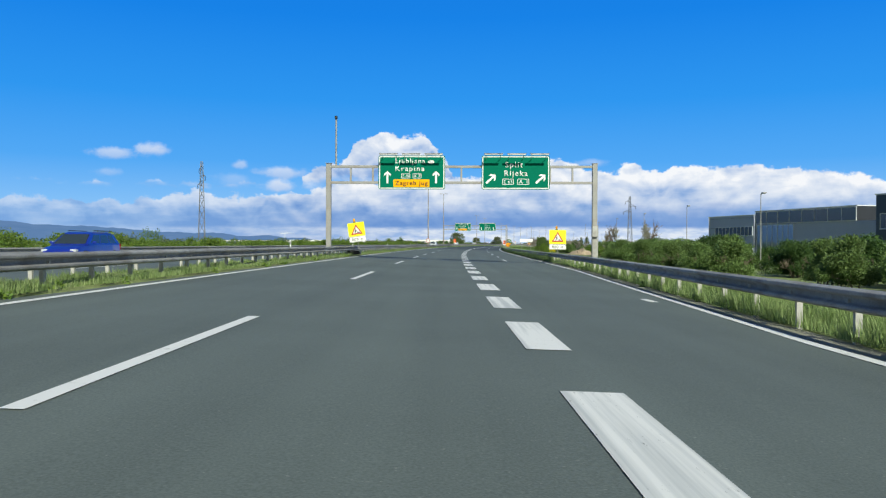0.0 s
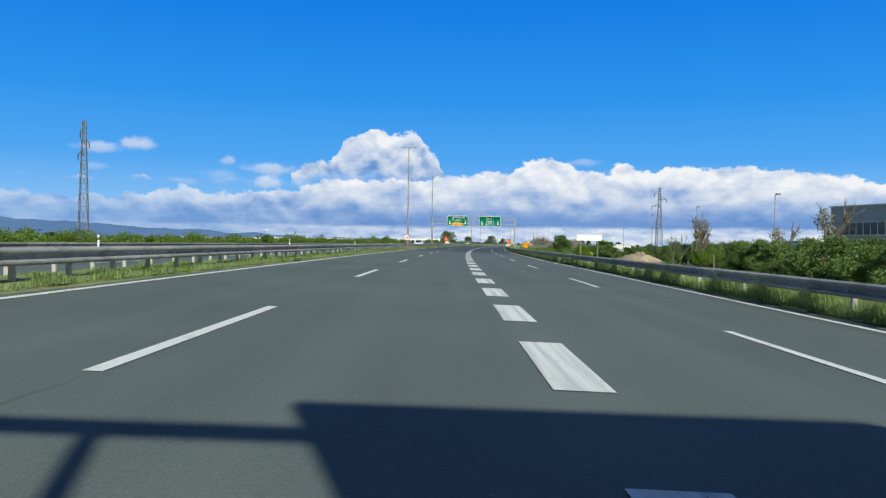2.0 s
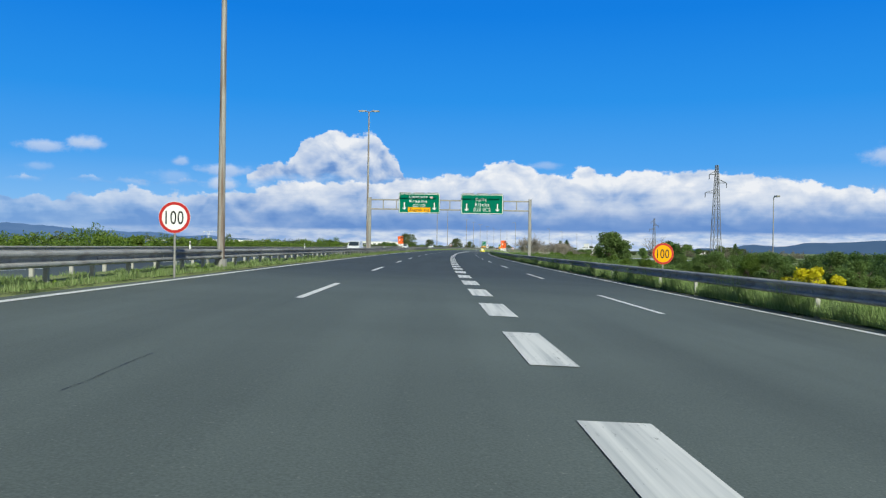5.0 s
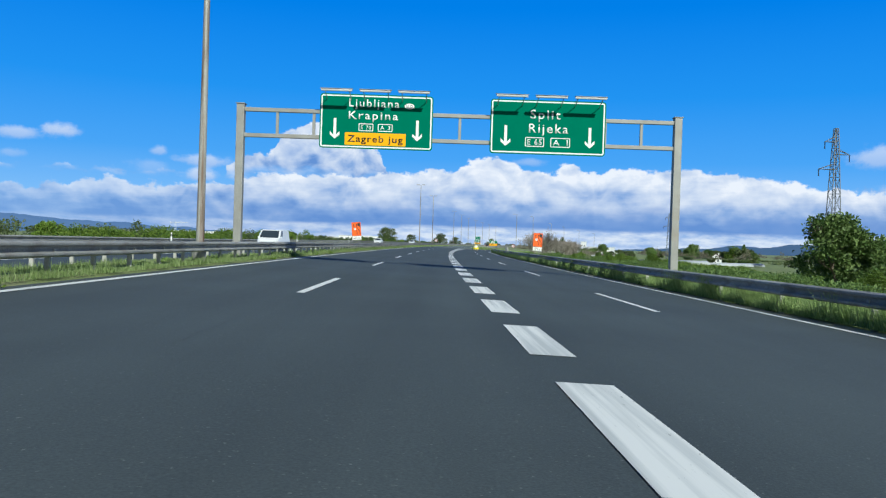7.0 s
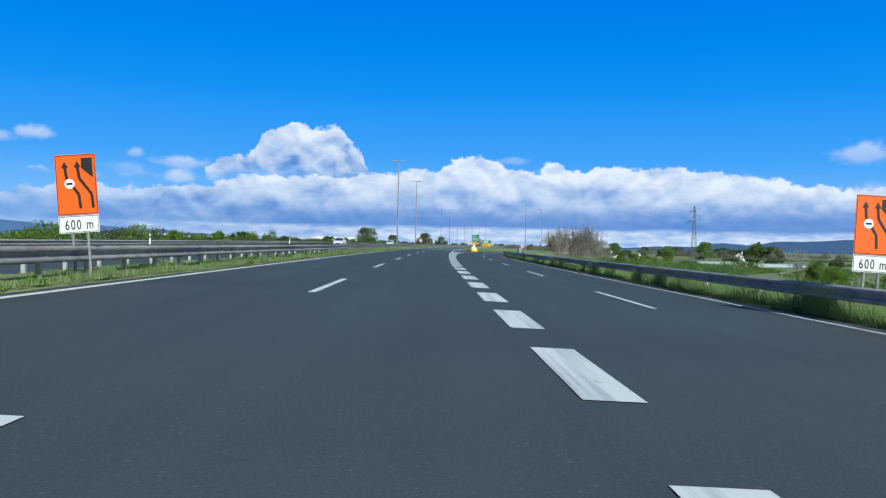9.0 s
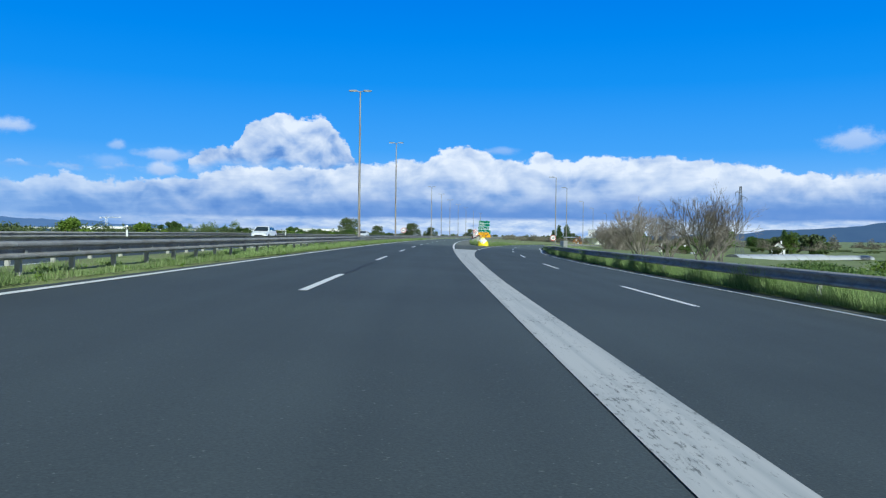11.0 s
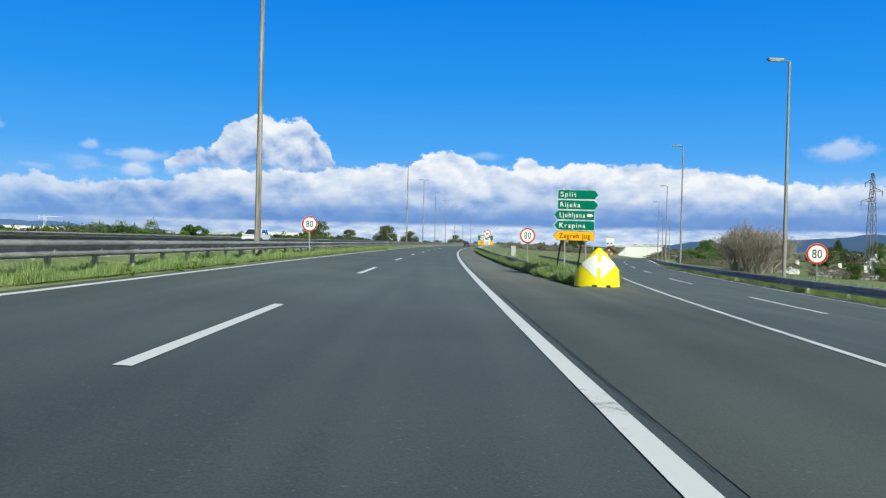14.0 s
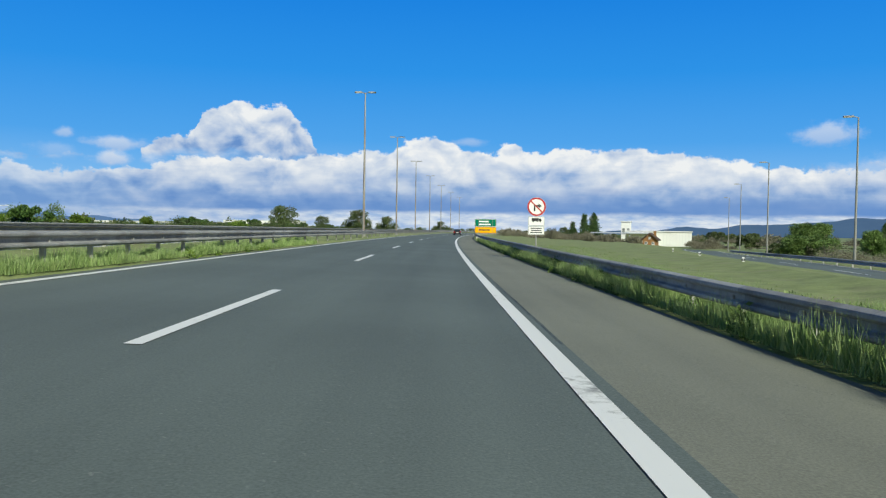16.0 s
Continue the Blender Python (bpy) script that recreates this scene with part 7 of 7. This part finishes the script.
def car(name, m, paint, kind, label, group="passing traffic"):
    """A car that points along +y; kinds: wagon, hatch, van."""
    t = thing(name, m, label, "van" if kind == "van" else "car", group)
    if kind == "van":
        L, W, belt, roof = 5.0, 0.96, 1.12, 1.93
        low = [(-L / 2, 0.90, 0.90, 0.38, belt, 0.0), (-L / 2 + 0.15, 0.95, 0.95, 0.28, belt, 0.0), (0.9, W, W, 0.26, belt, 0.0), (1.5, W, 0.94, 0.26, belt, 0.02), (2.1, 0.94, 0.88, 0.28, 0.98, 0.04), (2.42, 0.86, 0.78, 0.32, 0.80, 0.03), (L / 2, 0.74, 0.66, 0.40, 0.66, 0.0)]
        cab = [(-L / 2 + 0.02, belt - 0.02, 0.90), (-L / 2 + 0.12, roof - 0.05, 0.80), (-L / 2 + 0.5, roof, 0.80), (0.55, roof, 0.80), (0.95, roof - 0.07, 0.76), (1.85, belt - 0.06, 0.84)]
    else:
        L, W, belt, roof = 4.5, 0.90, 0.93, 1.47
        low = [(-L / 2, 0.72, 0.70, 0.42, 0.82, 0.0), (-L / 2 + 0.15, 0.86, 0.82, 0.26, belt, 0.0), (-1.2, W, 0.86, 0.22, belt + 0.01, 0.0), (0.6, W, 0.86, 0.22, belt, 0.0), (1.1, W, 0.84, 0.22, belt - 0.02, 0.02), (1.8, 0.87, 0.78, 0.24, 0.80, 0.03), (2.1, 0.80, 0.70, 0.26, 0.70, 0.02), (L / 2, 0.68, 0.60, 0.36, 0.58, 0.0)]
        back = -L / 2 + (0.08 if kind == "wagon" else 0.35)
        cab = [(back, belt - 0.02, 0.80), (back + 0.40, roof - 0.06, 0.62), (back + 0.9, roof, 0.64), (0.15, roof, 0.64), (0.45, roof - 0.08, 0.62), (1.25, belt - 0.03, 0.76)]
    body = part("body", loft(low, "body"), paint, t, smooth=False)
    # cabin: a closed painted shell with panes let into it
    bw, w1 = low[2][2] * 0.93, cab[1][2]
    wide = [bw] + [w1] * 4 + [bw]
    bm = bmesh.new()
    lefts = [bm.verts.new((-w, y, z)) for (y, z, _), w in zip(cab, wide)]
    rights = [bm.verts.new((w, y, z)) for (y, z, _), w in zip(cab, wide)]
    bm.faces.new(lefts)
    bm.faces.new(rights[::-1])
    for i in range(len(cab) - 1):
        bm.faces.new((lefts[i], rights[i], rights[i + 1], lefts[i + 1]))
    bm.faces.new((lefts[-1], rights[-1], rights[0], lefts[0]))
    bmesh.ops.recalc_face_normals(bm, faces=bm.faces)
    roof_edges = [e for e in bm.edges if all(v.co.z > belt + 0.1 for v in e.verts)]
    bmesh.ops.bevel(bm, geom=roof_edges, offset=0.05, segments=2, affect="EDGES")
    part("cabin", bm, paint, t)
    yb, zb, _ = cab[0]
    y1, z1, _ = cab[1]
    y4, z4, _ = cab[4]
    yf, zf, _ = cab[5]

    def pane(nm, corners, u0, u1, v0, v1, out):
        """A pane inset into the face of four corners, low left, low right, high right, high left."""
        c = [Vector(p) for p in corners]
        at = lambda u, v: (c[0] * (1 - u) + c[1] * u) * (1 - v) + (c[3] * (1 - u) + c[2] * u) * v
        bm = bmesh.new()
        near = [at(u, v) + Vector(out) * 0.012 for u, v in ((u0, v0), (u1, v0), (u1, v1), (u0, v1))]
        back = [p - Vector(out) * 0.03 for p in near]
        a, b = [bm.verts.new(p) for p in near], [bm.verts.new(p) for p in back]
        bm.faces.new(a)
        bm.faces.new(b[::-1])
        for i in range(4):
            bm.faces.new((a[i], b[i], b[(i + 1) % 4], a[(i + 1) % 4]))
        bmesh.ops.recalc_face_normals(bm, faces=bm.faces)
        return part(nm, bm, WINDOW, t)

    pane("windscreen", [(bw, yf, zf), (-bw, yf, zf), (-w1, y4, z4), (w1, y4, z4)], 0.06, 0.94, 0.10, 0.94, (0, 0.5, 0.86))
    pane("rear_window", [(-bw, yb, zb), (bw, yb, zb), (w1, y1, z1), (-w1, y1, z1)], 0.10, 0.90, 0.20, 0.90, (0, -0.95, 0.3))
    lights = ((0.70, 0.93),) if kind == "van" else ((0.10, 0.30), (0.34, 0.60), (0.64, 0.90))
    for sd in (-1, 1):
        quad = [(sd * bw, yb, belt - 0.02), (sd * bw, yf, belt - 0.02), (sd * w1, y4, z4), (sd * w1, y1, z4)]
        for u0, u1 in lights:
            pane("side_window", quad, u0, u1, 0.14, 0.90, (sd * 0.95, 0, 0.3))
    wr = 0.33
    for sd in (-1, 1):
        for y in (-L / 2 + 0.85, L / 2 - 0.85):
            bm = bmesh.new()
            bmesh.ops.create_cone(bm, cap_ends=True, segments=24, radius1=wr, radius2=wr, depth=0.20, matrix=Matrix.Translation((sd * (W - 0.10), y, wr)) @ Euler((0, math.pi / 2, 0)).to_matrix().to_4x4())
            bmesh.ops.bevel(bm, geom=[e for e in bm.edges if len(e.link_faces) == 2 and any(len(f.verts) > 4 for f in e.link_faces)], offset=0.03, segments=2, affect="EDGES")
            wheel = part("wheel", bm, TYRE, t)
            bm = bmesh.new()
            bmesh.ops.create_cone(bm, cap_ends=True, segments=20, radius1=0.21, radius2=0.19, depth=0.03, matrix=Matrix.Translation((sd * (W + 0.005), y, wr)) @ Euler((0, sd * math.pi / 2, 0)).to_matrix().to_4x4())
            part("rim", bm, RIM, wheel)
        part("headlamp", box(bmesh.new(), min(sd * 0.48, sd * 0.74), max(sd * 0.48, sd * 0.74), L / 2 - (0.42 if kind == "van" else 0.34), L / 2 - 0.10, 0.60 if kind != "van" else 0.68, 0.72 if kind != "van" else 0.84, 0.03), HEADLAMP, t)
        part("tail_lamp", box(bmesh.new(), min(sd * 0.58, sd * 0.80), max(sd * 0.58, sd * 0.80), -L / 2 - 0.02, -L / 2 + 0.10, 0.68, 0.95, 0.02), TAILLAMP, t)
        part("door_mirror", box(bmesh.new(), min(sd * 0.86, sd * 1.02), max(sd * 0.86, sd * 1.02), yf - 0.45, yf - 0.36, belt + 0.02, belt + 0.13, 0.03), paint, t)
    part("grille", box(bmesh.new(), -0.40, 0.40, L / 2 - 0.12, L / 2 + 0.01, 0.42 if kind != "van" else 0.52, 0.58 if kind != "van" else 0.70, 0.02), BLACK_SHEET, t)
    part("number_plate", box(bmesh.new(), -0.26, 0.26, -L / 2 - 0.03, -L / 2 + 0.02, 0.55, 0.66, 0.004), WHITE_SHEET, t)
    part("bumper", box(bmesh.new(), -0.70, 0.70, -L / 2 - 0.05, -L / 2 + 0.12, 0.34, 0.52, 0.04), paint if kind != "van" else BLACK_SHEET, t)
    if kind == "wagon":
        for sd in (-1, 1):
            part("roof_rail", tube(bmesh.new(), (sd * 0.56, -1.7, roof + 0.06), (sd * 0.56, 0.1, roof + 0.06), 0.018, 0.018, 6), BLACK_SHEET, t)
    return t


BLUE = car_paint("blue car paint", (0.015, 0.04, 0.36))
WHITE_CAR = car_paint("white car paint", (0.78, 0.79, 0.80), 0.0)
GREY_CAR = car_paint("dark grey car paint", (0.03, 0.03, 0.035))
car("estate_car", stand(35.4, -16.2, 0, 180), BLUE, "wagon", "dark blue estate car on the opposite carriageway")
car("delivery_van", stand(255.8, -14.1, 0, 180) @ Matrix.Diagonal((1.0, 1.0, 0.90, 1)), WHITE_CAR, "van", "white delivery van on the opposite carriageway")
car("crossover_car", stand(452.5, -17.4, 0, 180) @ Matrix.Diagonal((1.03, 1.03, 1.06, 1)), WHITE_CAR, "hatch", "tall white crossover car on the opposite carriageway")
car("hatchback", stand(376.5, -17.9, 0, 180), WHITE_CAR, "hatch", "white hatchback on the opposite carriageway")
car("hatchback", stand(626.0, -0.75, 0, 0), GREY_CAR, "hatch", "dark hatchback driving ahead in the lane")


# ---- grass blades on the verges ----
def blades(name, spots, height, label, seed, width=0.012):
    """Tapered blades at rows of (station, lat, z); joined, for nobody could count them."""
    rng = np.random.default_rng(seed)
    n = len(spots)
    s, lat, z = spots[:, 0], spots[:, 1], spots[:, 2]
    patch = 0.5 + 0.28 * np.sin(s * 1.9 + 2.5 * np.sin(lat * 2.1 + s * 0.31)) + 0.22 * np.sin(s * 0.53 + lat * 3.3)
    h = height * rng.uniform(0.35, 1.15, n) * (0.45 + 0.85 * patch)
    a = rng.uniform(0, 2 * math.pi, n)
    lean = rng.uniform(0.1, 0.75, n) * h
    ang = BEND * s
    x = (1 - np.cos(ang)) / BEND + lat * np.cos(ang)
    y = np.sin(ang) / BEND - lat * np.sin(ang)
    zz = z - FALL * np.clip(lat, -8.0, 42.0) + (0.33 * np.clip((s - 260.0) / 110.0, 0, 1) - 0.14) * np.clip((-8.0 - lat) / 1.6, 0, 1)
    w = width * rng.uniform(0.6, 1.6, n) * (1 + h)
    dx, dy = np.cos(a), np.sin(a)
    base = np.stack([x, y, zz], 1)
    side = np.stack([-dy * w, dx * w, np.zeros(n)], 1)
    tip = base + np.stack([dx * lean, dy * lean, h], 1)
    v = np.stack([base - side, base + side, tip], 1).reshape(-1, 3)
    f = (np.arange(n) * 3)[:, None] + np.arange(3)[None, :]
    ob = new(name, mesh_from_arrays(name, v, f, GRASS))
    return tagged(ob, label, "grass", kind="stuff")


def scatter(n, s0, s1, left, right, z, seed, clump=0.6):
    rng = np.random.default_rng(seed)
    s = rng.uniform(s0, s1, n)
    s += clump * 0.4 * np.sin(s * 2.1 + rng.normal(0, 0.3, n))
    f = rng.uniform(0, 1, n)
    a = np.interp(s, [p[0] for p in left], [p[1] for p in left])
    b = np.interp(s, [p[0] for p in right], [p[1] for p in right])
    return np.stack([s, a + (b - a) * f, np.full(n, z)], 1)


blades("grass_median", scatter(300000, -5, 470, const(-7.9), const(-6.82), 0.06, 1), 0.19, "short grass and weeds on the median", 2, 0.008)
blades("grass_median_tall", scatter(130000, 325, 480, const(-7.7), const(-6.85), 0.06, 21), 0.30, "tall grass hiding the posts of the median rail", 22, 0.006)
blades("grass_median_far", scatter(20000, -5, 470, const(-9.2), const(-7.9), 0.06, 3), 0.12, "grass between the two median rails", 4)
blades("grass_verge", scatter(190000, -5, 130, shifted(RIGHT, 0.50), shifted(RIGHT, 2.4), 0.05, 5), 0.42, "lush verge grass under the guardrail", 6, 0.006)
blades("grass_verge_tall", scatter(240000, 130, 384, shifted(RIGHT, 0.55), shifted(RIGHT, 2.0), 0.05, 15), 0.50, "tall verge grass reaching up to the guardrail", 16, 0.006)
blades("grass_verge_low", scatter(90000, 380, 470, shifted(RIGHT, 0.42), shifted(RIGHT, 2.2), 0.03, 35), 0.28, "verge grass along the slip road", 36, 0.006)
blades("grass_verge_front", scatter(150000, 60, 384, shifted(RIGHT, 0.48), shifted(RIGHT, 0.80), 0.05, 25), 0.58, "tall grass in front of the guardrail posts", 26, 0.006)
blades("grass_slope", scatter(110000, -5, 430, shifted(RIGHT, 2.2), shifted(RIGHT, 6.3), 0.05, 7), 0.30, "meadow grass beyond the guardrail", 8, 0.018)
blades("grass_island", scatter(200000, 406.5, 440, NOSE_L, NOSE_R, 0.05, 9), 0.38, "tall fresh grass on the island", 10, 0.005)
blades("grass_shoulder", scatter(240000, 425, 530, shifted(NOSE_L, 0.05), [(436, 5.6), (460, 5.6), (530, 5.6)], 0.05, 11), 0.40, "tall grass under the shoulder guardrail", 12, 0.005)
blades("grass_island_back", scatter(50000, 436, 520, [(436, 5.6), (460, 5.6), (520, 5.6)], NOSE_R, 0.03, 13), 0.12, "mown grass on the wide island", 14, 0.03)


def weeds(name, count, leaves, s0, s1, left, right, height, mat, seed, label):
    """Low broad-leaved growth in clumps along a verge."""
    rng = np.random.default_rng(seed)
    cl = []
    for i in range(count):
        s = rng.uniform(s0, s1)
        lat = lerp(left, s) + (lerp(right, s) - lerp(left, s)) * rng.uniform(0, 1)
        q = road(s, lat)
        r = rng.uniform(0.10, 0.32)
        cl.append((q.x, q.y, q.z + 0.06, r, r * rng.uniform(0.8, 1.6), height * rng.uniform(0.4, 1.2)))
    ob = new(name, leaf_cloud(name, cl, leaves, 0.075, mat, seed, ground=-30.0))
    return tagged(ob, label, "weeds", kind="stuff")


weeds("weeds_median", 420, 42000, -5, 470, const(-7.8), const(-6.85), 0.14, LEAF_SPRING, 91, "broad-leaved weeds along the median")
weeds("weeds_verge", 520, 60000, -5, 430, shifted(RIGHT, 0.60), shifted(RIGHT, 1.5), 0.24, LEAF, 92, "broad-leaved weeds along the verge")
weeds("weeds_shoulder", 160, 34000, 407, 500, shifted(NOSE_L, 0.1), shifted(NOSE_L, 1.0), 0.34, LEAF, 93, "leafy weeds along the shoulder rail")
